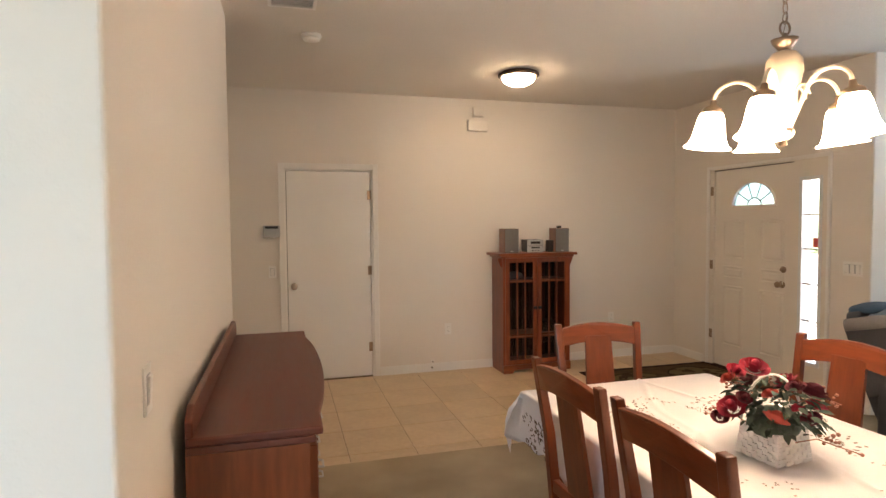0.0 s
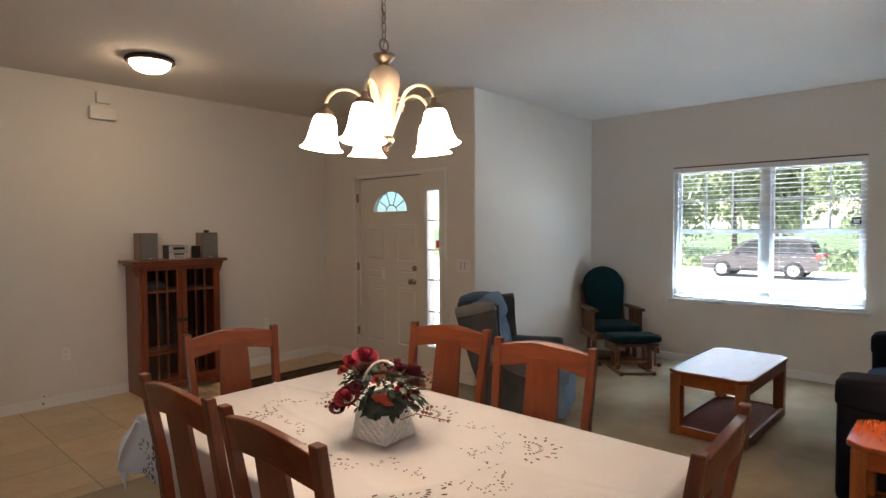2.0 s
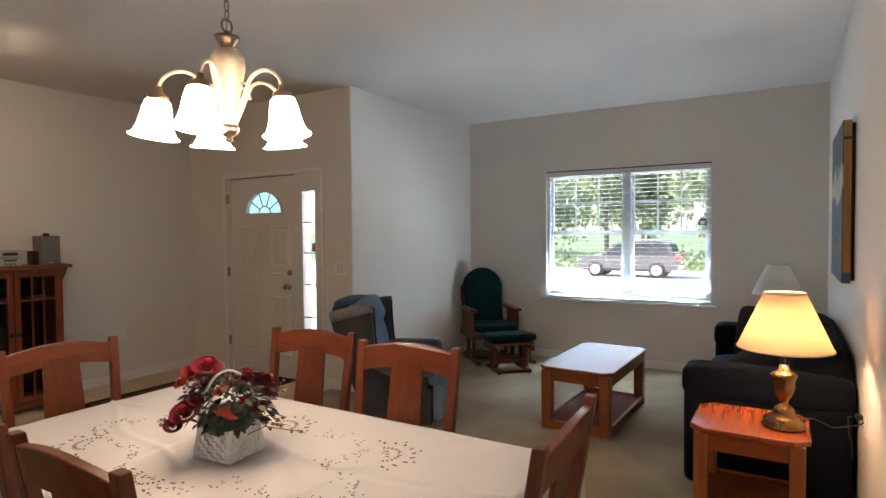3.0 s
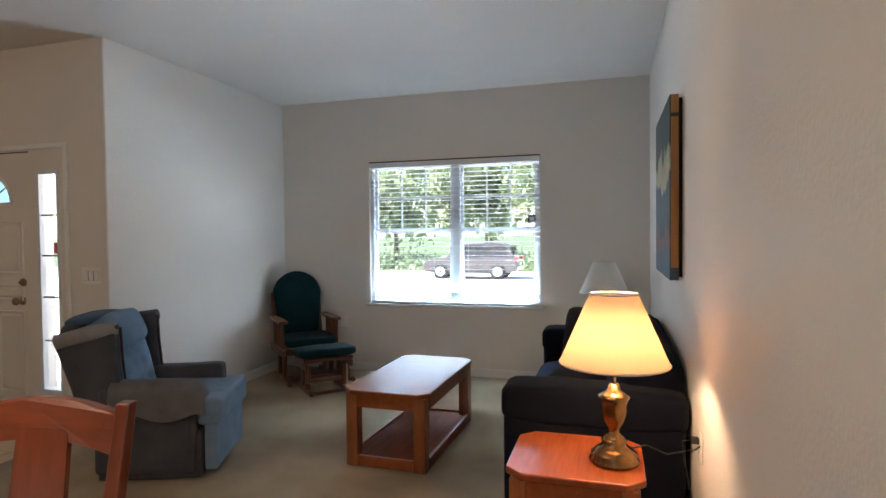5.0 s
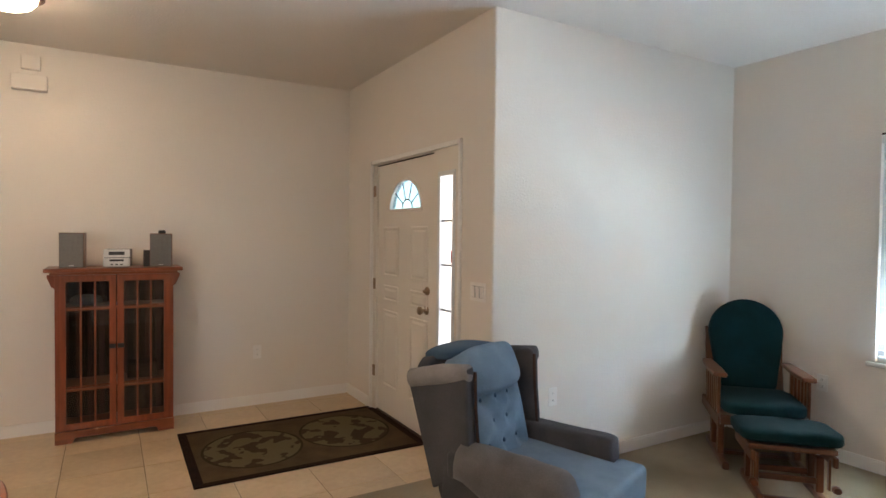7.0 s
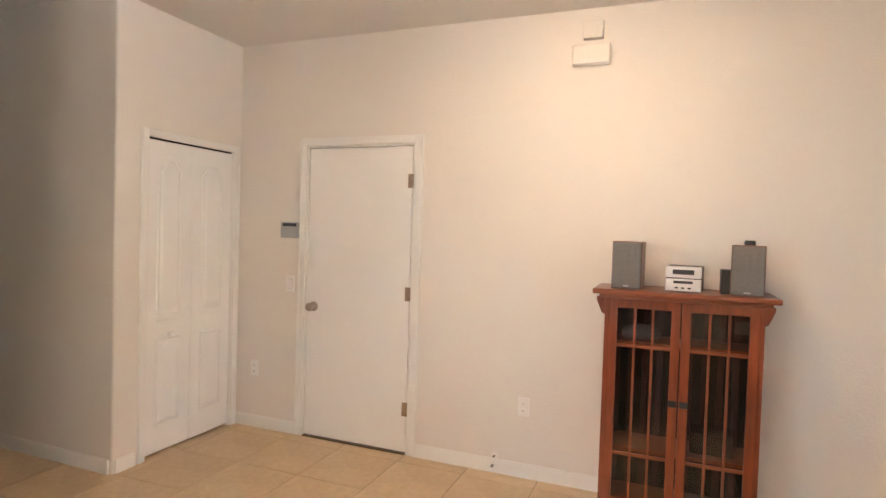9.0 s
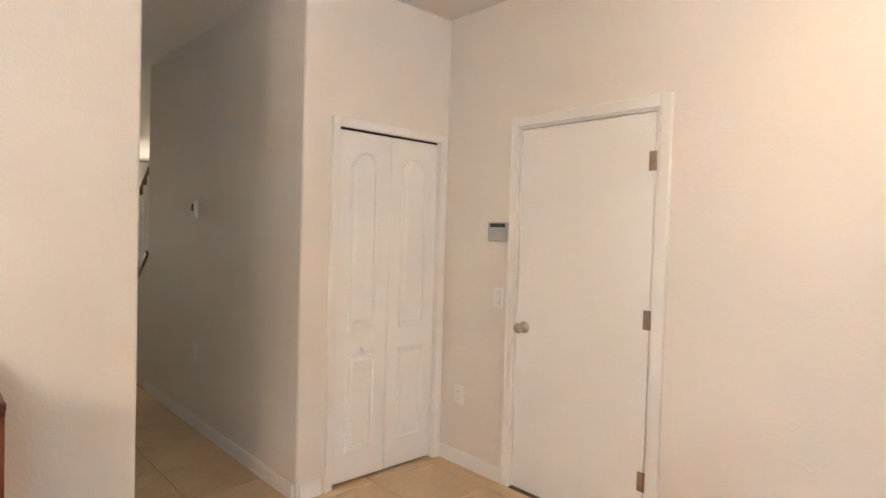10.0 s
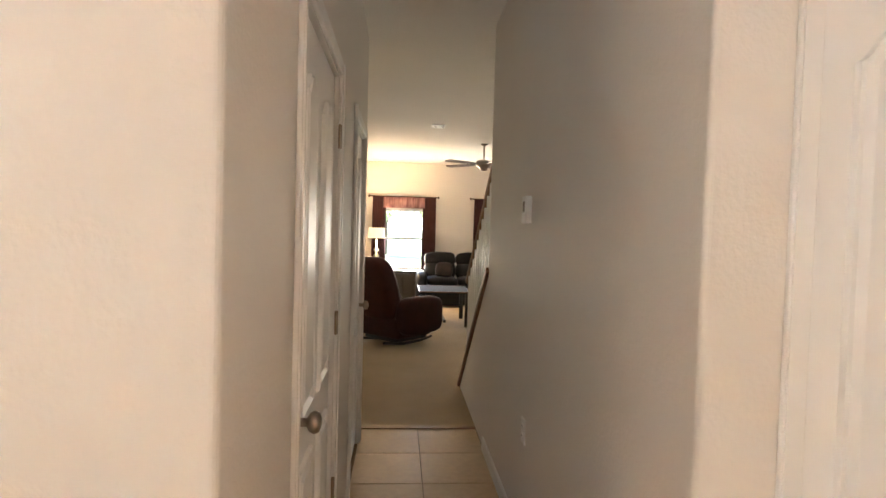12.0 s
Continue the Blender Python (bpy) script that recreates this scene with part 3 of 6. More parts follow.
# door to the garage: plain flush slab
gd = thing("door_1", "plain white flush interior door, closed, with nickel knob", "door", kind="structure")
part("slab", box(0.258, 1.050, 5.535, 5.575, 0.012, 2.027, 0.003), DOORPAINT, gd)
part("jamb", solid([(0.235, 1.08, 5.53, 5.65, 0, 2.05)], [(0.254, 1.056, 5.4, 5.8, -0.1, 2.032)]), TRIM, gd)
# dark sheet behind the slab, standing in for shade in its gaps
part("stop", box(0.25, 1.06, 5.60, 5.645, 0.0, 2.03), SHADOWGAP, gd)
part("sill", box(0.254, 1.056, 5.515, 5.60, 0.0, 0.011, 0.003), DARKMETAL, gd, "dark metal threshold")
knob(gd, pose(0.315, 5.535, 0.925, 90))
for z in (1.80, 1.06, 0.30):
    hinge(gd, pose(1.053, 5.529, z))
casing("casing_1", "x", 0.240, 1.075, 5.53, -1, 2.045)

# bifold closet door
cd = thing("closet_door", "white bifold closet door with arched raised panels, closed", "door", kind="structure")
# dark sheet standing in for the shaded closet inside
part("opening", box(-0.46, -0.44, 4.70, 5.48, 0.0, 2.0), SHADOWGAP, cd)
# shade in the gap over the leaves, drawn as a dark strip
part("track", box(-0.43, -0.36, 4.735, 5.445, 1.993, 2.003), SHADOWGAP, cd, "dark strip for shade in the track gap")


def arch_panel(w, h, rise):
    """A panel with a cathedral top: low shoulders, sweeping up to a short flat crest."""
    pts = [(-w / 2, 0), (w / 2, 0)]
    for i in range(17):
        u = 1 - 2 * i / 16
        k = min(1.0, max(0.0, (1 - abs(u)) / 0.72))
        pts.append((w / 2 * u, h - rise + rise * k * k * (3 - 2 * k)))
    return pts


def raised_panel(outline, m, mat, parent):
    """A moulded panel: a sunk groove round a proud field."""
    cx = sum(p[0] for p in outline) / len(outline)
    cy = sum(p[1] for p in outline) / len(outline)
    w = max(p[0] for p in outline) - min(p[0] for p in outline)
    h = max(p[1] for p in outline) - min(p[1] for p in outline)

    def inset(d):
        return [(cx + (x - cx) * (1 - 2 * d / w), cy + (y - cy) * (1 - 2 * d / h)) for x, y in outline]
    b = bmesh.new()
    rings = []
    for d, z in ((0.0, 0.0), (0.005, 0.012), (0.015, 0.012), (0.022, 0.001), (0.026, 0.001), (0.042, 0.013)):
        rings.append([b.verts.new((x, y, z)) for x, y in inset(d)])
    for a, c in zip(rings, rings[1:]):
        for i in range(len(a)):
            b.faces.new((a[i], a[(i + 1) % len(a)], c[(i + 1) % len(a)], c[i]))
    b.faces.new(rings[-1])
    bmesh.ops.transform(b, matrix=m, verts=b.verts)
    return part("panel", b, mat, parent)


for y0, y1 in ((4.728, 5.090), (5.094, 5.456)):
    leaf = part("leaf", box(-0.400, -0.366, y0, y1, 0.015, 1.992, 0.003), DOORPAINT, cd)
    up = pose(-0.366, (y0 + y1) / 2, 0, 90, 0, 90)
    raised_panel(arch_panel(0.20, 1.02, 0.07), up @ pose(0, 0.86, 0), DOORPAINT, leaf)
    raised_panel([(-0.10, 0), (0.10, 0), (0.10, 0.56), (-0.10, 0.56)], up @ pose(0, 0.18, 0), DOORPAINT, leaf)
part("knob", lathe([(0.010, 0), (0.010, 0.014), (0.019, 0.022), (0.021, 0.032), (0.010, 0.042)], 18, pose(-0.366, 4.915, 0.765, 0, 90, 0)), DOORPAINT, cd, "white wooden knob", True)
part("jamb", solid([(-0.47, -0.35, 4.715, 5.465, 0, 2.005)], [(-0.6, -0.2, 4.725, 5.459, -0.1, 2.003)]), TRIM, cd)
casing("closet_casing", "y", 4.722, 5.462, -0.35, 1, 2.003, 0.05)


# six-panel doors of the hallway
def hall_door(name, x0, x1, knob_x, hinge_x, shut=True):
    t = thing(name, "white moulded panel door with nickel knob, closed", "door", kind="structure")
    slab = part("slab", box(x0, x1, 3.615, 3.651, 0.012, 2.027, 0.003), DOORPAINT, t)
    w = (x1 - x0)
    for k in (0.28, 0.72):
        m = pose(x0 + w * k, 3.651, 0, 90, 0, 180)
        raised_panel(arch_panel(w * 0.28, 0.98, 0.06), m @ pose(0, 0.90, 0), DOORPAINT, slab)
        raised_panel([(-w * 0.14, 0), (w * 0.14, 0), (w * 0.14, 0.58), (-w * 0.14, 0.58)], m @ pose(0, 0.20, 0), DOORPAINT, slab)
    part("jamb", solid([(x0 - 0.03, x1 + 0.03, 3.547, 3.667, 0, 2.05)], [(x0 - 0.004, x1 + 0.004, 3.4, 3.8, -0.1, 2.032)]), TRIM, t)
    part("stop", box(x0 - 0.01, x1 + 0.01, 3.557, 3.597, 0.0, 2.04), TRIM, t)
    knob(t, pose(knob_x, 3.651, 0.945, -90))
    for z in (1.80, 1.08, 0.42):
        hinge(t, pose(hinge_x, 3.675, z, 0, 0, 180))
    casing(name + "_casing", "x", x0 - 0.015, x1 + 0.015, 3.667, 1, 2.04)


hall_door("door_2", -1.525, -0.715, -0.768, -1.528)
hall_door("door_3", -3.10, -2.36, -3.04, -2.357)

# front door with fanlight and sidelight
fd = thing("door_4", "cream painted six-panel entrance door with a fanlight, closed", "door", kind="structure")
FX = 4.585


def fan_slab():
    """The slab, with a half-round light cut through it."""
    cy, cz, ry, rz = 4.415, 1.665, 0.262, 0.22
    arc = [(cy + ry * math.cos(a), cz + rz * math.sin(a)) for a in [math.pi * i / 24 for i in range(25)]]
    b = bmesh.new()

    def side(x):
        lo = [b.verts.new((x, y, z)) for y, z in arc]
        y0, y1, z1 = 3.955, 4.905, 2.03
        c = {k: b.verts.new((x, *v)) for k, v in dict(tr=(y1, z1), tl=(y0, z1), mr=(y1, cz), ml=(y0, cz)).items()}
        b.faces.new([c["mr"], c["tr"], *reversed(lo[:13])])
        b.faces.new([c["tr"], c["tl"], c["ml"], *reversed(lo[12:])])
        return lo, c
    f, cf = side(FX)
    g, cg = side(FX + 0.044)
    for i in range(24):
        b.faces.new((f[i], f[i + 1], g[i + 1], g[i]))
    b.faces.new((f[24], f[0], g[0], g[24]))
    for p, q in (("mr", "tr"), ("tr", "tl"), ("tl", "ml")):
        b.faces.new((cf[p], cf[q], cg[q], cg[p]))
    box(FX, FX + 0.044, 3.955, 4.905, 0.02, cz, bm=b)
    return b, arc


sb, arc = fan_slab()
slab = part("slab", sb, FRONTPAINT, fd)
for cy in (4.18, 4.655):
    m = pose(FX, cy, 0, 90, 0, -90)
    for z, h in ((1.13, 0.40), (0.24, 0.62)):
        raised_panel([(-0.135, 0), (0.135, 0), (0.135, h), (-0.135, h)], m @ pose(0, z, 0), FRONTPAINT, slab)
    raised_panel([(-0.135, 0), (0.135, 0), (0.135, 0.13), (-0.135, 0.13)], m @ pose(0, 0.93, 0), FRONTPAINT, slab)
lite = part("fanlight", prism([(y - 4.415, z - 1.665) for y, z in arc], 0.008, m=pose(FX + 0.018, 4.415, 1.665, 90, 0, 90)), FROST, fd, "half-round leaded glass fanlight")
lite.visible_shadow = False
rim = bmesh.new()
tube([(FX - 0.004, 4.415 + 0.268 * math.cos(a), 1.663 + 0.226 * math.sin(a)) for a in [math.pi * i / 24 for i in range(25)]], 0.011, 8, rim)
box(FX - 0.012, FX + 0.004, 4.140, 4.690, 1.645, 1.668, 0.004, bm=rim)
part("fanlight_frame", rim, FRONTPAINT, fd)
lead = bmesh.new()
for k in range(1, 5):
    a = math.pi * k / 5
    tube([(FX + 0.014, 4.415 + r * 0.262 * math.cos(a), 1.665 + r * 0.22 * math.sin(a)) for r in (0.30, 1.0)], 0.005, 6, lead)
tube([(FX + 0.014, 4.415 + 0.085 * math.cos(a), 1.668 + 0.07 * math.sin(a)) for a in [math.pi * i / 10 for i in range(11)]], 0.005, 6, lead)
part("came", lead, CAME, fd, "grey lead strips of the fanlight")
knob(fd, pose(FX, 4.066, 0.935, 0, -90, 0), PEWTER)
part("deadbolt", lathe([(0.030, 0), (0.030, 0.010), (0.022, 0.018), (0.012, 0.020), (0.010, 0.036)], 20, pose(FX, 4.052, 1.072, 0, -90, 0)), PEWTER, fd, "round deadbolt", True)
for z in (1.825, 1.06, 0.335):
    hinge(fd, pose(4.557, 4.918, z, 0, 0, -90), PEWTER)
part("frame", solid([(4.566, 4.67, 3.60, 4.965, 0, 2.05)], [(4.5, 4.8, 3.948, 4.912, -0.1, 2.036), (4.5, 4.8, 3.684, 3.858, 0.285, 1.87)]), FRONTPAINT, fd)
# dark strip painted in as the shade over the slab
part("head_gap", box(4.575, 4.60, 3.950, 4.910, 2.0305, 2.036), SHADOWGAP, fd, "dark strip for the shade above the slab")
part("sweep", box(4.575, 4.64, 3.95, 4.91, 0.0, 0.019, 0.003), BRONZE, fd, "brown door sill")
sl = thing("sidelight", "tall narrow sidelight window with five clear panes", "window", kind="structure")
fr = solid([(4.560, 4.60, 3.660, 3.882, 0.26, 1.895)], [(4.5, 4.7, 3.690, 3.852, 0.292, 1.863)])
part("window_frame", fr, VINYL, sl)
bars = (0.292, 0.648, 0.967, 1.27, 1.565, 1.863)
for z in bars[1:-1]:
    part("muntin", box(4.572, 4.59, 3.692, 3.850, z - 0.006, z + 0.006, 0.002), CAME, sl, "thin dark glazing bar")
for z0, z1 in zip(bars, bars[1:]):
    p = part("pane", box(4.603, 4.607, 3.688, 3.854, z0 + 0.006, z1 - 0.006), PANE, sl)
    p.visible_shadow = False
part("warning_label", box(4.6010, 4.6028, 3.715, 3.772, 1.285, 1.365), REDPLASTIC, sl, "small red label on the glass")
casing("casing_4", "y", 3.605, 4.96, 4.56, -1, 2.045, 0.035, "cream painted entrance door casing")

# ---- the wide living room window ----
wy0, wy1, wz0, wz1 = 0.504, 2.242, 0.70, 2.137
win = thing("window_1", "wide white vinyl double window with open white blinds", "window", kind="structure")
mid = (wy0 + wy1) / 2 - 0.037
part("window_frame", solid([(6.855, 6.925, wy0, wy1, wz0, wz1)], [(6.8, 7.0, wy0 + 0.035, mid - 0.04, wz0 + 0.035, wz1 - 0.035), (6.8, 7.0, mid + 0.04, wy1 - 0.035, wz0 + 0.035, wz1 - 0.035)]), VINYL, win)
for y0, y1 in ((wy0 + 0.035, mid - 0.04), (mid + 0.04, wy1 - 0.035)):
    for z0, z1, x in ((wz0 + 0.035, 1.455, 6.872), (1.42, wz1 - 0.035, 6.897)):
        sash = part("sash", solid([(x, x + 0.024, y0, y1, z0, z1)], [(x - 0.1, x + 0.1, y0 + 0.028, y1 - 0.028, z0 + 0.035, z1 - 0.035)]), VINYL, win)
        if z0 > 1.0:  # only the upper sash has glazing bars
            for k in (1, 2):
                y = y0 + 0.028 + (y1 - y0 - 0.056) * k / 3
                part("muntin", box(x + 0.008, x + 0.018, y - 0.009, y + 0.009, z0 + 0.035, z1 - 0.035), VINYL, sash)
            z = (z0 + z1) / 2
            part("muntin", box(x + 0.007, x + 0.019, y0 + 0.028, y1 - 0.028, z - 0.009, z + 0.009), VINYL, sash)
        p = part("pane", box(x + 0.011, x + 0.015, y0 + 0.026, y1 - 0.026, z0 + 0.033, z1 - 0.033), PANE, sash)
        p.visible_shadow = False
for y in (mid - 0.13, mid + 0.13, wy0 + 0.12):
    part("lock", box(6.862, 6.874, y - 0.018, y + 0.018, 1.452, 1.464, 0.003), BLACK, win, "small dark sash lock")
part("alarm_sticker", box(6.8670, 6.8700, wy0 + 0.050, wy0 + 0.125, 1.495, 1.57), BLACK, win, "black square window sticker with a white mark")
part("sticker_mark", box(6.8660, 6.8668, wy0 + 0.065, wy0 + 0.11, 1.515, 1.545), PLATE, win)
setting("window_sill", box(6.785, 6.855, wy0 - 0.04, wy1 + 0.045, 0.672, 0.70, 0.006), SILLSTONE, "white cultured marble window sill", "sill")

blind = thing("window_blind", "white two-inch slatted blind lowered with slats open", "blind")
part("headrail", box(6.800, 6.850, wy0 + 0.006, wy1 - 0.006, 2.072, 2.124, 0.004), SLAT, blind, "white blind valance")
# dark strip added as the shadow line between headrail and window head
part("head_shadow_strip", box(6.806, 6.850, wy0 + 0.004, wy1 - 0.004, 2.1245, 2.1365), BRONZE, blind, "thin dark strip for the shadow above the blind")
part("bottom_rail", box(6.812, 6.852, wy0 + 0.012, wy1 - 0.012, 0.722, 0.738, 0.004), SLAT, blind)
first = None
for i in range(29):
    z = 0.775 + i * 0.0455
    b = box(-0.0225, 0.0225, wy0 + 0.012 - 1.373, wy1 - 0.012 - 1.373, -0.0014, 0.0014) if first is None else None
    s = part("slat", b, SLAT, blind) if first is None else new("slat", first.data)
    first = first or s
    s.parent = blind
    s.matrix_basis = pose(6.830, 1.373, z, 0, 4, 0)
for y in (0.72, 1.20, 1.55, 2.03):
    part("cord", tube([(6.8065, y, 0.73), (6.8065, y, 2.08)], 0.0012, 5), SLAT, blind)

# ---- family room windows ----
for i, (y0, y1) in enumerate(((3.56, 4.44), (5.62, 6.5))):
    w = thing("window_%d" % (i + 2), "white single-hung family room window", "window", kind="structure")
    part("window_frame", solid([(-11.10, -11.03, y0, y1, 0.66, 1.84)], [(-11.2, -10.9, y0 + 0.04, y1 - 0.04, 0.70, 1.225), (-11.2, -10.9, y0 + 0.04, y1 - 0.04, 1.265, 1.80)]), VINYL, w)
    for z0, z1 in ((0.70, 1.225), (1.265, 1.80)):
        p = part("pane", box(-11.07, -11.066, y0 + 0.04, y1 - 0.04, z0, z1), PANE, w)
        p.visible_shadow = False
    part("window_sill", box(-11.02, -10.93, y0 - 0.04, y1 + 0.04, 0.63, 0.66, 0.005), SILLSTONE, w)


# ---- dining area ----
def dining_chair():
    """Mission chair: raked square posts, arched crest rail, one wide splat; it looks along +y, its back at -y."""
    t = thing("dining_chair", "cherry-stained wooden dining chair with arched crest rail and wide splat", "chair", group="chairs round the table")
    rake = 0.075
    part("seat", box(-0.225, 0.225, -0.20, 0.22, 0.435, 0.465, 0.012, 3), CHERRYX, t)
    for s in (-1, 1):
        b = bmesh.new()
        pts = [(0.0, 0.0), (0.0, 0.45), (-rake * 0.35, 0.70), (-rake, 0.972)]
        vs = []
        for (y, z), w in zip(pts, (0.034, 0.040, 0.036, 0.030)):
            vs.append([b.verts.new((s * 0.205 + dx * 0.036 + (s * 0.012 if z > 0.9 else 0), -0.205 + y + dy * w, z)) for dx, dy in ((-0.5, -0.5), (0.5, -0.5), (0.5, 0.5), (-0.5, 0.5))])
        for a, c in zip(vs, vs[1:]):
            for k in range(4):
                b.faces.new((a[k], a[(k + 1) % 4], c[(k + 1) % 4], c[k]))
        b.faces.new(vs[0])
        b.faces.new(vs[-1])
        bmesh.ops.recalc_face_normals(b, faces=b.faces)
        bmesh.ops.bevel(b, geom=b.edges, offset=0.004, segments=2, profile=0.5, affect="EDGES")
        part("back_post", b, CHERRY, t)
        part("leg", box(s * 0.2 - 0.02, s * 0.2 + 0.02, 0.165, 0.205, 0, 0.435, 0.004), CHERRY, t)
        part("side_rail", box(s * 0.205 - 0.011, s * 0.205 + 0.011, -0.19, 0.165, 0.375, 0.435, 0.003), CHERRY, t)
        part("side_stretcher", box(s * 0.205 - 0.009, s * 0.205 + 0.009, -0.19, 0.165, 0.16, 0.19, 0.003), CHERRY, t)
    part("front_rail", box(-0.18, 0.18, 0.175, 0.197, 0.375, 0.435, 0.003), CHERRYX, t)
    n = 14
    top = [(-0.212 + 0.424 * i / n, 0.946 + 0.027 * math.sin(math.pi * i / n)) for i in range(n + 1)]
    low = [(0.205 - 0.410 * i / n, 0.860 + 0.022 * math.sin(math.pi * i / n)) for i in range(n + 1)]
    b = prism(top + low, 0.026, 0.004, m=Matrix.Translation((0, -0.262, 0)) @ pose(0, 0, 0, 90, 0, 0))
    for v in b.verts:
        v.co.y += -0.012 + 0.35 * v.co.x ** 2 - 0.18 * (v.co.z - 0.93)
    part("crest_rail", b, CHERRYX, t)
    b = bmesh.new()
    rows = []
    for i in range(9):
        f = i / 8
        z, y = 0.515 + 0.395 * f, -0.212 - 0.063 * f
        w = 0.082 - 0.012 * f
        rows.append([b.verts.new((x, y + d + 0.35 * x * x, z)) for x, d in ((-w, -0.007), (w, -0.007), (w, 0.007), (-w, 0.007))])
    for a, c in zip(rows, rows[1:]):
        for k in range(4):
            b.faces.new((a[k], a[(k + 1) % 4], c[(k + 1) % 4], c[k]))
    b.faces.new(rows[0])
    b.faces.new(rows[-1])
    part("splat", b, CHERRY, t)
    part("lower_rail", box(-0.19, 0.19, -0.225, -0.200, 0.485, 0.53, 0.004), CHERRYX, t)
    return t


chair = dining_chair()
SIZE = Matrix.Diagonal((0.985, 1.0, 1.025, 1))
chair.matrix_world = pose(1.755, 2.265, 0, 0, 0, 172.2) @ SIZE
for x, y, a in ((2.190, 1.665, 97.3), (2.138, 1.100, 97.3), (1.412, 1.650, -88.0), (1.418, 1.122, -90.0), (1.840, 0.560, 3)):
    copy_thing(chair, pose(x, y, 0, 0, 0, a) @ SIZE)

table = thing("dining_table", "rectangular cherry wood dining table under an ivory cloth", "table", pose(1.782, 1.388, 0) @ Matrix.Diagonal((1.03, 1.027, 0.974, 1)))
part("tabletop", box(-0.468, 0.468, -0.885, 0.885, 0.735, 0.764, 0.008), CHERRYX, table)
part("apron", solid([(-0.40, 0.40, -0.81, 0.81, 0.655, 0.735)], [(-0.378, 0.378, -0.788, 0.788, 0.6, 0.8)]), CHERRYX, table)
for x in (-0.37, 0.37):
    for y in (-0.78, 0.78):
        part("leg", prism([(-0.035, -0.035), (0.035, -0.035), (0.035, 0.035), (-0.035, 0.035)], 0.735, 0.005, m=pose(x, y, 0)), CHERRY, table)


def cloth():
    """A cloth that lies on the table and hangs in soft folds with a scalloped hem."""
    b = bmesh.new()
    nx, ny = 120, 190
    hx, hy, drop = 0.478, 0.893, 0.235
    grid = []
    for i in range(nx + 1):
        row = []
        for j in range(ny + 1):
            u = (i / nx * 2 - 1) * (hx + drop)
            v = (j / ny * 2 - 1) * (hy + drop)
            ox, oy = max(0, abs(u) - hx), max(0, abs(v) - hy)
            x, y, z = u, v, 0.7665
            s = 2.2 * (ox + oy)
            if ox or oy:
                fold = 0.018 * math.sin(u * 17 + v * 15) * min(1, (ox + oy) / 0.12)
                down = max(ox, oy) if min(ox, oy) == 0 else math.hypot(ox, oy) * 0.98
                x = math.copysign(min(abs(u), hx) + (0.016 + fold * 0.7 + 0.06 * down if ox else 0), u)
                y = math.copysign(min(abs(v), hy) + (0.016 + fold * 0.7 + 0.06 * down if oy else 0), v)
                if ox and oy:
                    x += math.copysign(0.035, u) * min(1, down / 0.1)
                    y += math.copysign(0.035, v) * min(1, down / 0.1)
                z -= max(0.0, down - 0.008)
                edge = 1 if (i in (0, nx) or j in (0, ny)) else 0
                z += edge * 0.012 * math.sin(40 * (u if oy > ox else v))
            else:
                z += 0.003 * noise.noise(Vector((u * 3.1, v * 3.1, 0))) + 0.004 * max(0, noise.noise(Vector((u * 1.4 + v * 3.2, v * 0.7 - u * 2.5, 5))))
                z += 0.005 * math.exp(-((u - 0.12 - 0.06 * math.sin(4 * v)) / 0.011) ** 2) + 0.005 * math.exp(-((v - 0.25 - 0.1 * u) / 0.011) ** 2)
                z += 0.004 * math.exp(-((u + 0.20 - 0.3 * v - 0.03 * math.sin(9 * v)) / 0.012) ** 2) + 0.005 * math.exp(-((v + 0.42 + 0.35 * u - 0.03 * math.sin(8 * u)) / 0.011) ** 2)
            row.append(b.verts.new((x, y, z)))
        grid.append(row)
    for i in range(nx):
        for j in range(ny):
            b.faces.new((grid[i][j], grid[i + 1][j], grid[i + 1][j + 1], grid[i][j + 1]))
    return b


tc = thing("tablecloth", "ivory linen tablecloth with cutwork embroidery hanging over the table", "tablecloth", pose(1.782, 1.388, 0) @ Matrix.Diagonal((1.03, 1.027, 0.974, 1)))
cl = part("cloth", cloth(), LINEN, tc, smooth=True)
mod = cl.modifiers.new("thick", "SOLIDIFY")
mod.thickness = 0.0018
mod.offset = -1


def eyelets(bm, x, y, turn, lift=0.7725):
    """One embroidered fan: an arc of ladder holes with petals round it."""
    m = pose(x, y, lift, 0, 0, turn)

    def dot(px, py, rx, ry, a):
        lathe([(1.0, 0), (1.0, 0.0008)], 8, m @ pose(px, py, 0, 0, 0, a) @ Matrix.Diagonal((rx, ry, 1, 1)), bm)
    for k in range(13):
        a = math.pi * k / 12
        dot(0.052 * math.cos(a), 0.052 * math.sin(a), 0.0075, 0.0032, math.degrees(a))
    for k in range(9):
        a = math.pi * (k + 0.0) / 8
        dot(0.096 * math.cos(a), 0.096 * math.sin(a), 0.0095, 0.0042, math.degrees(a) + 25)
        if k % 2 == 0:
            dot(0.118 * math.cos(a + 0.14), 0.118 * math.sin(a + 0.14), 0.006, 0.004, math.degrees(a))
    for k in range(3):
        dot(-0.02 + 0.02 * k, 0.012, 0.008, 0.0026, 20 + 30 * k)


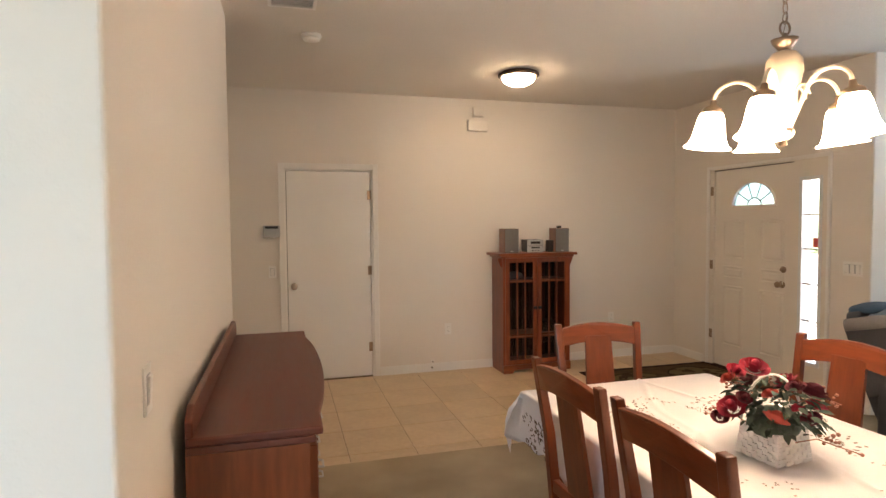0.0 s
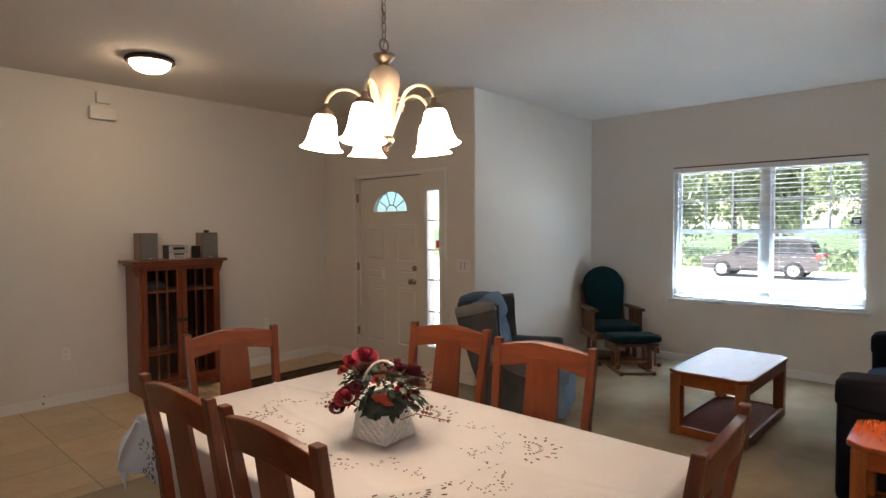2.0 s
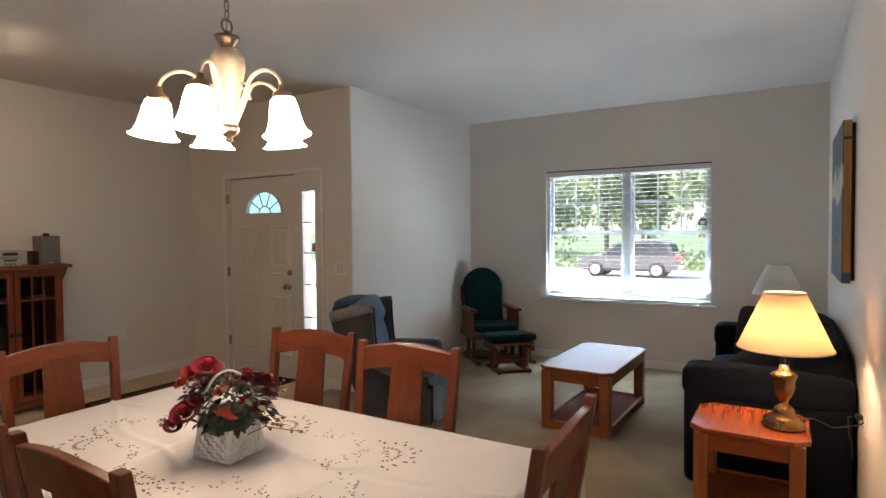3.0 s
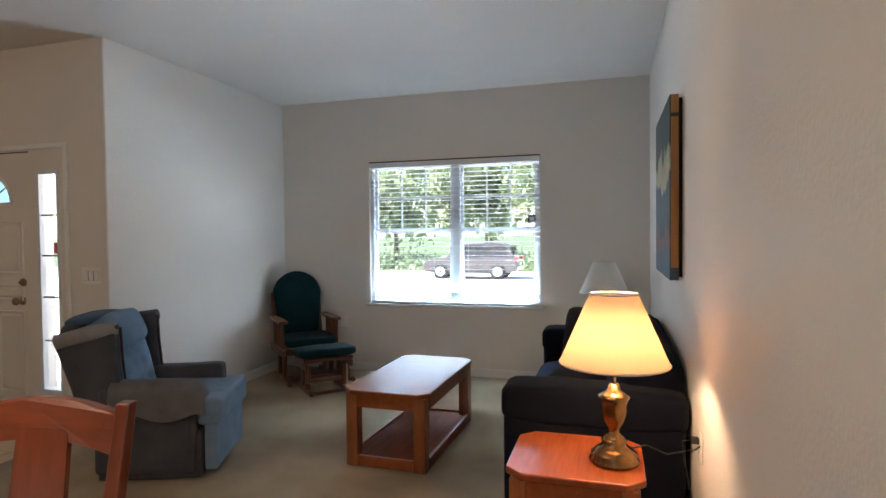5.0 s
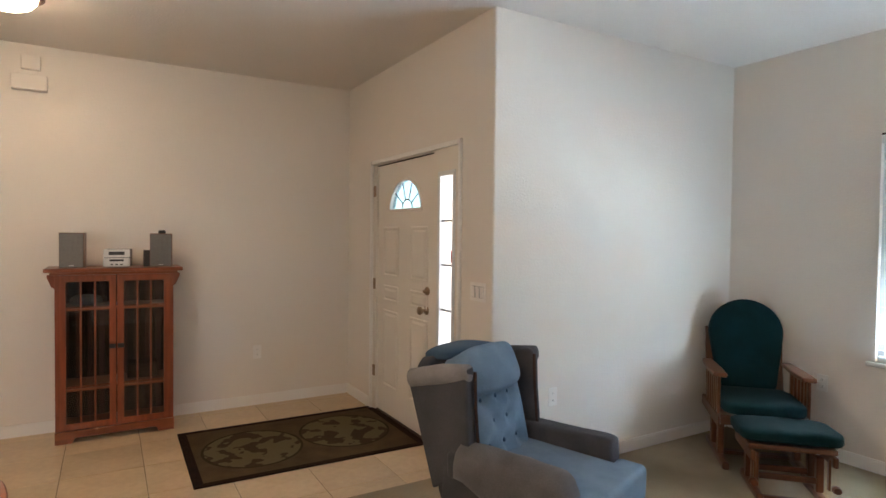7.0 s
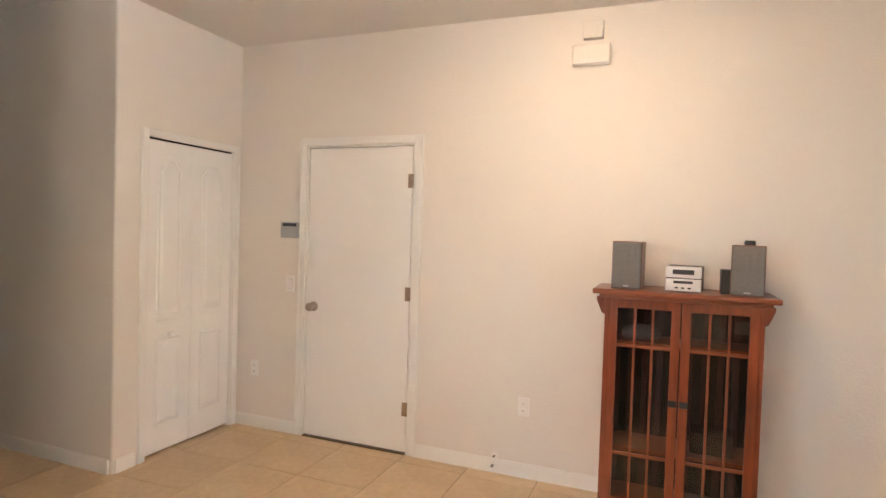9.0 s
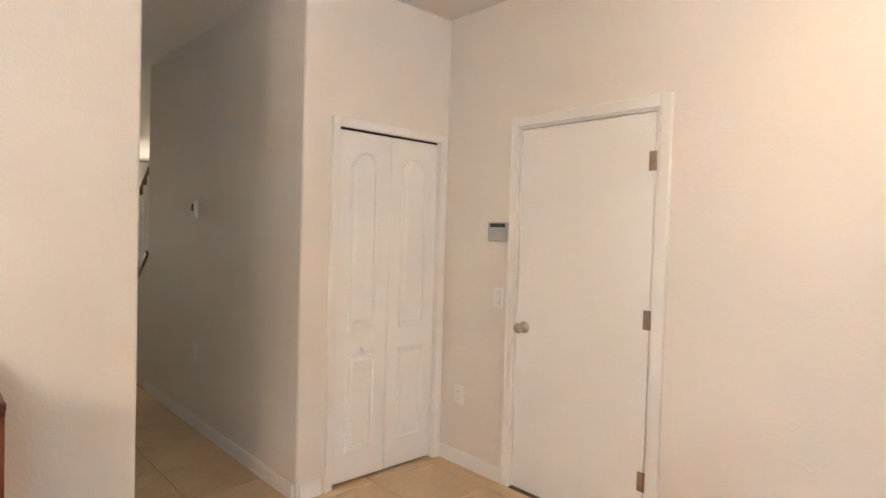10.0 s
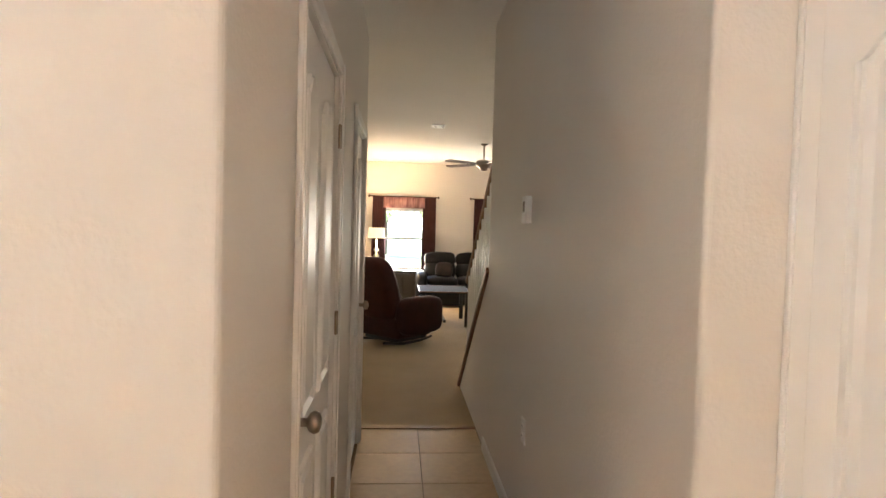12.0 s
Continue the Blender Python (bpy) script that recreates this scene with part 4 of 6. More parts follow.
rnd = random.Random(21)
fans, sprigs = bmesh.new(), bmesh.new()
for x, y, a in ((0.21, -0.43, -145), (0.24, 0.05, -95), (-0.26, -0.37, 145), (-0.20, 0.47, 35), (0.20, 0.47, -35), (-0.25, 0.05, 90)):
    eyelets(fans, x, y, a)
for k in range(260):
    a = rnd.uniform(0, 2 * math.pi)
    rx, ry = 0.30 + rnd.gauss(0, 0.022), 0.60 + rnd.gauss(0, 0.03)
    f = 0.62 + 0.38 * abs(math.sin(2.5 * a))
    lathe([(1.0, 0), (1.0, 0.0008)], 7, pose(rx * math.cos(a) * f, ry * math.sin(a) * f + 0.05, 0.7725, 0, 0, rnd.uniform(0, 180)) @ Matrix.Diagonal((0.0048, 0.0021, 1, 1)), sprigs)
for k in range(90):
    lathe([(1.0, 0), (1.0, 0.0008)], 7, pose(-0.512 - 0.004 * rnd.random(), rnd.uniform(0.62, 0.86), 0.60 + rnd.uniform(-0.05, 0.09), 0, -90, 0) @ pose(0, 0, 0, 0, 0, rnd.uniform(0, 180)) @ Matrix.Diagonal((0.010, 0.004, 1, 1)), sprigs)
part("cutwork_fan", fans, EYELET, tc, "dark cutwork eyelet fans")
part("cutwork_sprig", sprigs, EYELET, tc, "scattered cutwork leaf eyelets")
bpy.data.objects["cutwork_fan"]["kind"] = "stuff"
bpy.data.objects["cutwork_sprig"]["kind"] = "stuff"


def basket():
    t = thing("flower_basket", "whitewashed woven basket of red silk roses on the table", "flower arrangement", pose(1.757, 1.388, 0.7535, 0, 0, 6) @ Matrix.Diagonal((1.17, 1.17, 1.08, 1)))
    b = bmesh.new()
    weave = random.Random(8)
    box(-0.056, 0.056, -0.056, 0.056, 0.0, 0.088, bm=b)
    for k in range(8):
        z = k * 0.0112
        w = 0.066 - 0.0011 * k
        for side in range(4):
            for q in range(8):
                c = -w + (q + 0.5) * w / 4
                out = w - 0.004 + (0.004 if (q + k) % 2 else 0.0) + weave.uniform(0, 0.0015)
                box(c - w / 8 - 0.0005, c + w / 8 + 0.0005, 0.05, out, z + 0.0006, z + 0.0112 + weave.uniform(-0.0006, 0.0006), bm=b, m=pose(0, 0, 0, 0, 0, 90 * side))
    part("basket", b, WHITEWASH, t)
    part("basket_handle", tube([(0.060 * math.cos(math.pi * i / 16) + 0.013, -0.052 * math.cos(math.pi * i / 16) + 0.015, 0.07 + 0.175 * math.sin(math.pi * i / 16)) for i in range(17)], 0.0075, 8, flat=0.5), WHITEWASH, t, "arched whitewashed basket handle")
    rnd = random.Random(4)

    def rose(p, r, mat, tilt):
        b = bmesh.new()
        for ring, (n, rad, h, open_) in enumerate(((3, 0.16, 1.02, 0.0), (4, 0.32, 0.98, 0.05), (5, 0.52, 0.88, 0.12), (6, 0.74, 0.70, 0.3), (7, 0.94, 0.42, 0.55))):
            for k in range(n):
                a0 = 2 * math.pi * (k + 0.35 * ring) / n
                wide = 2.3 * math.pi / n / 2
                rows = []
                for v in (0, 0.5, 1.0):
                    row = []
                    for u in (-1, -0.4, 0.4, 1):
                        rr = r * rad * (0.55 + 0.45 * v + 0.35 * open_ * v * v * (1 - 0.2 * u * u))
                        row.append(b.verts.new((rr * math.cos(a0 + u * wide), rr * math.sin(a0 + u * wide), r * (h * v * (1 - 0.22 * u * u) - 0.1) - r * 0.12 * open_ * v)))
                    rows.append(row)
                for a, c in zip(rows, rows[1:]):
                    for q in range(3):
                        b.faces.new((a[q], a[q + 1], c[q + 1], c[q]))
        bmesh.ops.create_icosphere(b, subdivisions=2, radius=0.34 * r, matrix=Matrix.Translation((0, 0, 0.52 * r)) @ Matrix.Diagonal((1, 1, 1.25, 1)))
        bmesh.ops.transform(b, matrix=Matrix.Translation(p) @ Euler(tilt).to_matrix().to_4x4(), verts=b.verts)
        part("rose", b, mat, t, "", True)
    # across, towards the camera, up, radius; laid out to fit its view
    spots = [(-0.055, 0.02, 0.270, 0.036, ROSE), (-0.108, 0.035, 0.150, 0.037, ROSE), (-0.015, 0.085, 0.145, 0.032, CORAL), (0.085, 0.02, 0.205, 0.039, DEEPROSE),
             (-0.115, 0.0, 0.225, 0.022, CORAL), (-0.095, -0.02, 0.245, 0.025, ROSE), (-0.02, 0.05, 0.205, 0.020, CORAL), (0.075, 0.055, 0.145, 0.024, DEEPROSE),
             (0.045, 0.03, 0.225, 0.024, DEEPROSE), (-0.14, 0.03, 0.115, 0.022, DEEPROSE), (0.04, 0.07, 0.175, 0.020, ROSE), (0.05, -0.08, 0.20, 0.034, ROSE),
             (-0.05, -0.09, 0.18, 0.034, DEEPROSE), (0.11, -0.03, 0.15, 0.026, ROSE), (-0.085, 0.055, 0.19, 0.020, DEEPROSE)]
    for u, v, pz, r, mat in spots:
        v *= 1.25
        p = (0.74 * u - 0.67 * v, -0.67 * u - 0.74 * v, pz)
        d = Vector((p[0], p[1], 0.09)).normalized()
        rose(p, r * 1.02, mat, (-d.y * 0.85, d.x * 0.85, rnd.uniform(0, 6)))
    part("moss", cushion(0.13, 0.13, 0.08, 2.2, 6, 0.015, m=pose(0, 0, 0.098)), LEAF, t, "dark green moss filling the basket", True)
    leaves = bmesh.new()
    for k in range(300):
        a, e = rnd.uniform(0, 6.3), rnd.uniform(-0.25, 1.25)
        r = rnd.uniform(0.04, 0.118)
        p = Vector((r * math.cos(a) * 0.85, r * math.sin(a), 0.115 + 0.115 * e * (1 - r / 0.25)))
        s = rnd.uniform(0.012, 0.022)
        m = Matrix.Translation(p) @ Euler((rnd.uniform(-0.8, 0.8), rnd.uniform(-0.7, 0.9), a)).to_matrix().to_4x4()
        pts = [(0, 0, 0), (0.5 * s, 0.35 * s, 0.1 * s), (1.1 * s, 0.42 * s, 0.05 * s), (1.9 * s, 0, -0.25 * s), (1.1 * s, -0.42 * s, 0.05 * s), (0.5 * s, -0.35 * s, 0.1 * s)]
        leaves.faces.new([leaves.verts.new(m @ Vector(q)) for q in pts])
    part("foliage", leaves, LEAF, t, "dark green silk leaves")["kind"] = "stuff"
    sprig = bmesh.new()
    for x, y, z, dx, dy in ((0.07, -0.08, 0.20, 0.03, -0.04), (0.02, -0.11, 0.09, 0.05, -0.08), (-0.08, 0.09, 0.12, -0.03, 0.04), (0.08, 0.06, 0.2, 0.02, 0.03), (-0.02, 0.10, 0.2, -0.02, 0.03)):
        for k in range(11):
            f = rnd.random()
            p = (x + dx * f + rnd.gauss(0, 0.011), y + dy * f + rnd.gauss(0, 0.011), z + 0.03 * f - 0.05 * f * f + rnd.gauss(0, 0.009))
            bmesh.ops.create_icosphere(sprig, subdivisions=1, radius=rnd.uniform(0.004, 0.0065), matrix=Matrix.Translation(p))
        tube([(x * 0.5, y * 0.5, z - 0.03), (x, y, z), (x + dx, y + dy, z - 0.02)], 0.0016, 5, sprig)
    part("berry_sprig", sprig, BERRY, t, "dusty pink berry sprigs")["kind"] = "stuff"


basket()

# ---- chandelier ----
CX, CY = 1.800, 1.415
ch = thing("chandelier", "lit five-arm chandelier of ivory ceramic with frosted bell shades", "chandelier", pose(CX, CY, 0))
part("column", lathe([(r, h - 0.022) for r, h in [(0.006, 1.80), (0.018, 1.815), (0.024, 1.83), (0.028, 1.87), (0.034, 1.92), (0.046, 1.98), (0.056, 2.03), (0.053, 2.065), (0.036, 2.088), (0.015, 2.096)]], 32), IVORY, ch, "ivory ceramic baluster", True)
part("cap", lathe([(0.014, 2.070), (0.020, 2.078), (0.036, 2.098), (0.041, 2.110), (0.026, 2.104), (0.012, 2.115), (0.006, 2.13)], 24), PEWTER, ch, "pewter crown cap", True)
part("finial", lathe([(0.004, 1.765), (0.014, 1.772), (0.010, 1.782), (0.026, 1.792), (0.034, 1.808), (0.030, 1.822)], 24), PEWTER, ch, "pewter bottom finial", True)
part("loop", tube([(0.020 * math.cos(a), 0, 2.145 + 0.022 * math.sin(a)) for a in [2 * math.pi * i / 16 for i in range(17)]], 0.0035, 6), PEWTER, ch)
b = bmesh.new()
z = 2.160
k = 0
while z < 2.73:
    c, s = (1, 0) if k % 2 else (0, 1)
    tube([(0.009 * math.cos(a) * c, 0.009 * math.cos(a) * s, z + 0.018 + 0.020 * math.sin(a)) for a in [2 * math.pi * i / 10 for i in range(11)]], 0.0020, 5, b)
    z += 0.032
    k += 1
tube([(0.006 * math.sin(i), 0.006 * math.cos(i), 2.13 + 0.62 * i / 20) for i in range(21)], 0.0015, 5, b)
part("chain", b, PEWTER, ch, "pewter hanging chain with cord")
part("canopy", lathe([(0.012, 2.725), (0.050, 2.745), (0.062, 2.77), (0.063, 2.7845)], 24), PEWTER, ch, "pewter ceiling canopy", True)
for k in range(5):
    a = radians(137.8 + 72 * k)
    m = pose(0, 0, 0, 0, 0, math.degrees(a))
    pts = []
    for i in range(19):
        f = i / 18
        if f < 0.35:
            g = f / 0.35
            pts.append((0.020 + 0.055 * g, 0, 1.818 + 0.12 * g))
        else:
            g = (f - 0.35) / 0.65
            ang = math.pi * (1 - g)
            pts.append((0.140 + 0.068 * math.cos(ang), 0, 1.922 + 0.066 * math.sin(ang)))
    b = tube(pts, 0.0062, 7)
    tube([(0.062 + 0.022 * math.cos(q), 0, 1.90 + 0.045 * math.sin(q) + 0.006 * q) for q in [0.4 + 3.6 * i / 12 for i in range(13)]], 0.004, 6, b)
    bmesh.ops.transform(b, matrix=m, verts=b.verts)
    arm = part("arm", b, IVORY, ch, "curved ivory metal arm")
    at = m @ pose(0.206, 0, 1.925) @ pose(0, 0, 0, 0, -7) @ pose(0, 0, -1.932)
    part("holder", lathe([(0.010, 1.942), (0.012, 1.925), (0.030, 1.915), (0.033, 1.898), (0.028, 1.893)], 20, at), PEWTER, arm, "pewter socket cup", True)
    part("shade", lathe([(0.0233, 1.904), (0.0369, 1.8956), (0.0436, 1.8729), (0.0485, 1.8435), (0.0543, 1.8141), (0.064, 1.7914), (0.0766, 1.7822), (0.0747, 1.7797), (0.0611, 1.7898), (0.0504, 1.8141), (0.0446, 1.8435), (0.0398, 1.8729), (0.0272, 1.8922)], 28, at, cap=False), SHADEGLASS, arm, "glowing frosted glass bell shade", True)

# ---- ceiling fixtures of the foyer ----
fl = thing("flush_ceiling_light", "lit flush ceiling light with alabaster dome and bronze rim", "ceiling light", pose(2.165, 4.44, 0))
part("rim", lathe([(0.150, 2.7845), (0.172, 2.772), (0.175, 2.752), (0.150, 2.742), (0.144, 2.75)], 36), BRONZE, fl, "dark bronze rim", True)
part("dome", lathe([(0.143, 2.752), (0.138, 2.728), (0.115, 2.700), (0.08, 2.682), (0.04, 2.673), (0.004, 2.671)], 36), DOMEGLASS, fl, "glowing alabaster glass dome", True)
sd = thing("smoke_detector", "round white plastic smoke detector on the ceiling", "smoke detector", pose(0.43, 3.87, 0))
part("base", lathe([(0.066, 2.7845), (0.068, 2.770), (0.060, 2.764)], 28), PLATE, sd, "", True)
part("cover", lathe([(0.058, 2.764), (0.054, 2.748), (0.030, 2.742), (0.004, 2.741)], 28), PLATE, sd, "", True)


def vent(x, y, w, d, m=None):
    t = thing("ceiling_vent", "white slatted ceiling air vent", "vent", pose(x, y, 0))
    part("frame", solid([(-w / 2, w / 2, -d / 2, d / 2, 2.775, 2.7845)], [(-w / 2 + 0.02, w / 2 - 0.02, -d / 2 + 0.02, d / 2 - 0.02, 2.7, 2.8)]), PLATE, t)
    # dark sheet standing in for shade behind the slats
    part("backing", box(-w / 2 + 0.018, w / 2 - 0.018, -d / 2 + 0.018, d / 2 - 0.018, 2.782, 2.7845), SHADOWGAP, t)
    n = int((d - 0.04) / 0.018)
    for k in range(n):
        yy = -d / 2 + 0.029 + k * 0.018
        part("slat", box(-w / 2 + 0.02, w / 2 - 0.02, -0.007, 0.007, -0.0008, 0.0008, m=pose(0, yy, 2.777, 35)), PLATE, t)


vent(0.30, 3.31, 0.27, 0.16)

# ---- small fittings on the walls ----
def on_wall(x, y, z, face):
    """The pose of a flat thing on a wall: its own z looks out; face: the angle of the way the wall looks."""
    return pose(x, y, z, 90, 0, face + 90)


def outlet(x, y, z, face):
    t = thing("power_outlet", "white double power outlet in a cover plate on the wall", "outlet", on_wall(x, y, z, face), "power outlets")
    part("plate", box(-0.035, 0.035, -0.057, 0.057, 0.0, 0.006, 0.002), PLATE, t)
    for s in (-0.022, 0.022):
        o = part("socket", prism([(0.017 * math.cos(a), s + 0.015 * math.sin(a)) for a in [2 * math.pi * i / 14 for i in range(14)]], 0.0085), PLATE, t)
        part("slots", box(-0.006, -0.004, s - 0.005, s + 0.005, 0.0084, 0.0090, bm=box(0.004, 0.006, s - 0.005, s + 0.005, 0.0084, 0.0090)), SHADOWGAP, o)


def switch(x, y, z, face, gangs=1):
    t = thing("light_switch", "white light switch plate with %s" % ("one rocker" if gangs == 1 else "several rockers"), "light switch", on_wall(x, y, z, face), "light switches")
    w = 0.035 + 0.023 * (gangs - 1)
    part("plate", box(-w, w, -0.057, 0.057, 0.0, 0.006, 0.002), PLATE, t)
    # grey slab painting the shade round the rockers
    part("gap", box(-w + 0.017, w - 0.017, -0.035, 0.035, 0.0055, 0.0066), ALARMGREY, t)
    for g in range(gangs):
        c = (g - (gangs - 1) / 2) * 0.046
        part("rocker", box(c - 0.0155, c + 0.0155, -0.033, 0.033, 0.004, 0.012, 0.003, m=pose(0, 0, 0, 4)), PLATE, t)


outlet(1.838, 5.53, 0.43, -90)
outlet(3.738, 5.53, 0.452, -90)
outlet(-0.18, 5.53, 0.433, -90)
outlet(5.03, 3.234, 0.47, -90)
outlet(6.815, 2.545, 0.498, 180)
outlet(3.725, -0.465, 0.585, 90)
outlet(-1.84, 4.505, 0.54, -90)
switch(0.118, 5.53, 1.072, -90)
switch(4.56, 3.378, 1.13, 180, 3)
switch(-0.09, 1.343, 1.15, 0)

al = thing("alarm_keypad", "light grey alarm keypad with a dark display on the wall", "keypad", on_wall(0.118, 5.53, 1.455, -90))
part("case", box(-0.078, 0.078, -0.056, 0.056, 0, 0.028, 0.007, 3), ALARMGREY, al)
part("display", box(-0.058, 0.058, 0.026, 0.048, 0.0275, 0.0295, 0.001), LCD, al, "dark liquid crystal display")
part("keys", box(-0.05, 0.05, -0.045, 0.015, 0.027, 0.0292, 0.001), ALARMGREY, al)
dc = thing("door_chime", "white plastic door chime box high on the wall", "door chime", on_wall(2.163, 5.53, 2.512, -90))
part("case", box(-0.105, 0.105, -0.055, 0.055, 0, 0.055, 0.008, 3), WALL, dc)
part("grille", box(-0.085, 0.085, -0.050, -0.044, 0.054, 0.057), PLATE, dc)
ck = single("chime_speaker", box(-0.056, 0.056, -0.05, 0.05, 0, 0.045, 0.006, 3), WALL, "small square white sounder above the door chime", "sounder", on_wall(2.171, 5.53, 2.652, -90))
cp = thing("cable_jack", "small white cable jack low on the wall", "cable jack", on_wall(1.668, 5.53, 0.105, -90))
part("plate", box(-0.02, 0.02, -0.015, 0.015, 0, 0.012, 0.003), PLATE, cp)
part("plug", lathe([(0.006, 0.012), (0.006, 0.03)], 12), DARKMETAL, cp)
ds = thing("door_stop", "spring door stop fixed to the baseboard", "door stop", on_wall(1.66, 5.516, 0.045, -90))
part("spring", lathe([(0.008, 0), (0.008, 0.05)], 10), DARKMETAL, ds)
part("tip", lathe([(0.009, 0.05), (0.009, 0.062)], 10), PLATE, ds)
th = thing("thermostat", "white thermostat with a small display on the hallway wall", "thermostat", on_wall(-1.865, 4.505, 1.555, -90))
part("case", box(-0.045, 0.045, -0.062, 0.062, 0, 0.028, 0.006, 3), DOORPAINT, th)
part("display", box(-0.018, 0.018, -0.012, 0.038, 0.0275, 0.0295), LCD, th, "dark display")

# ---- bookcase and stereo ----
bc = thing("bookcase", "reddish-brown mission bookcase with two mullioned glass doors", "bookcase", pose(2.69, 5.362, 0))
part("side", box(-0.368, -0.345, -0.155, 0.165, 0, 1.185, 0.003), BOOKWOOD, bc)
part("side", box(0.345, 0.368, -0.155, 0.165, 0, 1.185, 0.003), BOOKWOOD, bc)
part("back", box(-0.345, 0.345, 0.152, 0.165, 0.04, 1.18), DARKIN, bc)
part("top", box(-0.428, 0.428, -0.205, 0.165, 1.185, 1.212, 0.006), BOOKWOODX, bc)
part("top_moulding", box(-0.395, 0.395, -0.185, 0.160, 1.165, 1.186, 0.004), BOOKWOODX, bc)
for s in (-1, 1):
    part("corbel", prism([(0, 0), (0.045, 0.0), (0.045, -0.02), (0.018, -0.085), (0, -0.095)], 0.03, 0.003, m=pose(s * 0.368, -0.10, 1.165, 90, 0, 0) @ Matrix.Diagonal((s, 1, 1, 1))), BOOKWOOD, bc)
part("bottom", box(-0.345, 0.345, -0.14, 0.155, 0.075, 0.095), BOOKWOODX, bc)
part("plinth", prism([(-0.37, 0), (-0.27, 0), (-0.25, 0.035), (0.25, 0.035), (0.27, 0), (0.37, 0), (0.37, 0.085), (-0.37, 0.085)], 0.02, 0.003, m=pose(0, -0.150, 0, 90)), BOOKWOODX, bc)
for z in (0.375, 0.93):
    part("shelf", box(-0.343, 0.343, -0.115, 0.15, z - 0.009, z + 0.009), BOOKWOODX, bc)
for s in (-1, 1):
    x0, x1 = (-0.345, -0.003) if s < 0 else (0.003, 0.345)
    d = part("door", solid([(x0, x1, -0.166, -0.144, 0.092, 1.163)], [(x0 + 0.042, x1 - 0.042, -0.2, -0.1, 0.135, 1.118)]), BOOKWOOD, bc)
    for z in (0.365, 0.925):
        part("muntin", box(x0 + 0.042, x1 - 0.042, -0.163, -0.148, z - 0.008, z + 0.008, 0.002), BOOKWOODX, d)
    for k in (1, 2):
        x = x0 + 0.042 + (x1 - x0 - 0.084) * k / 3
        part("muntin", box(x - 0.006, x + 0.006, -0.1625, -0.1485, 0.135, 1.118, 0.002), BOOKWOOD, d)
    part("pane", box(x0 + 0.038, x1 - 0.038, -0.153, -0.150, 0.131, 1.122), BOOKGLASS, d).visible_shadow = False
    part("pull", box(s * 0.026 - 0.020, s * 0.026 + 0.020, -0.178, -0.166, 0.640, 0.672, 0.004), BLACK, d, "dark metal pull plate")
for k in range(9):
    part("back_slat", box(-0.335 + k * 0.0755, -0.302 + k * 0.0755, 0.138, 0.1515, 0.096, 1.16, 0.003), BACKSLAT, bc, "reddish back slat, darkened for the shade inside")
single("folded_cloth", cushion(0.20, 0.16, 0.06, 3.2, 6, 0.015), GREYCLOTH, "pale folded cloth on the top shelf behind the bookcase glass", "cloth", pose(2.50, 5.38, 0.969), smooth=True)
single("storage_box", box(-0.10, 0.10, -0.08, 0.08, 0, 0.11, 0.006), DARKIN, "dark box on the middle of the bookcase shelf", "box", pose(2.86, 5.39, 0.384))


def speaker(x, y, turn):
    t = thing("bookshelf_speaker", "small speaker with grey cloth front and wood sides on the bookcase", "speaker", pose(x, y, 1.212, 0, 0, turn), "stereo speakers")
    part("cabinet", box(-0.074, 0.074, -0.085, 0.09, 0.0, 0.245, 0.003), SPKWOOD, t)
    part("grille", box(-0.071, 0.071, -0.100, -0.085, 0.004, 0.241, 0.006), GREYCLOTH, t, "grey cloth grille")
    part("badge", box(-0.014, 0.014, -0.1015, -0.0995, 0.014, 0.020), SILVER, t)


speaker(2.425, 5.31, -3)
speaker(2.985, 5.31, -6)
st = thing("stereo", "compact silver stereo with dark display windows on the bookcase", "stereo", pose(2.70, 5.33, 1.212, 0, 0, -6))
part("case", box(-0.083, 0.083, -0.07, 0.13, 0.004, 0.128, 0.004), BLACK, st)
part("front", box(-0.085, 0.085, -0.083, -0.068, 0.004, 0.066, 0.004), SILVER, st)
part("front", box(-0.085, 0.085, -0.083, -0.068, 0.070, 0.128, 0.004), SILVER, st)
part("display", box(-0.05, 0.05, -0.0845, -0.082, 0.088, 0.112), BLACK, st)
part("tray", box(-0.045, 0.045, -0.0845, -0.082, 0.042, 0.056), BLACK, st)
for x in (-0.03, 0.0, 0.03):
    part("button", box(x - 0.008, x + 0.008, -0.086, -0.082, 0.016, 0.024, 0.001), BLACK, st)
single("small_box", box(-0.028, 0.028, -0.05, 0.05, 0, 0.12, 0.003), BLACK, "small dark box beside the speaker on the bookcase", "box", pose(2.895, 5.33, 1.212))
single("small_clock", lathe([(0.024, 0), (0.026, 0.012), (0.022, 0.024)], 18), BLACK, "small round dark gadget on top of the speaker", "gadget", pose(2.99, 5.32, 1.457))

# ---- rug ----
rg = thing("area_rug", "brown and olive area rug with dark border before the entrance door", "rug", pose(3.818, 4.515, 0.0005, 0, 0, -0.5))
part("field", box(-0.70, 0.70, -0.46, 0.46, 0, 0.008, 0.002), RUG, rg)
for x0, x1, y0, y1 in ((-0.757, -0.70, -0.507, 0.507), (0.70, 0.757, -0.507, 0.507), (-0.70, 0.70, -0.507, -0.46), (-0.70, 0.70, 0.46, 0.507)):
    part("border", box(x0, x1, y0, y1, 0, 0.0085, 0.002), RUGEDGE, rg, "dark brown bound border")

# ---- sideboard ----
sbd = thing("sideboard", "dark mahogany sideboard with bowed front and low back rail", "sideboard", pose(-0.058, 1.63, 0))
L, D = 1.59, 0.385


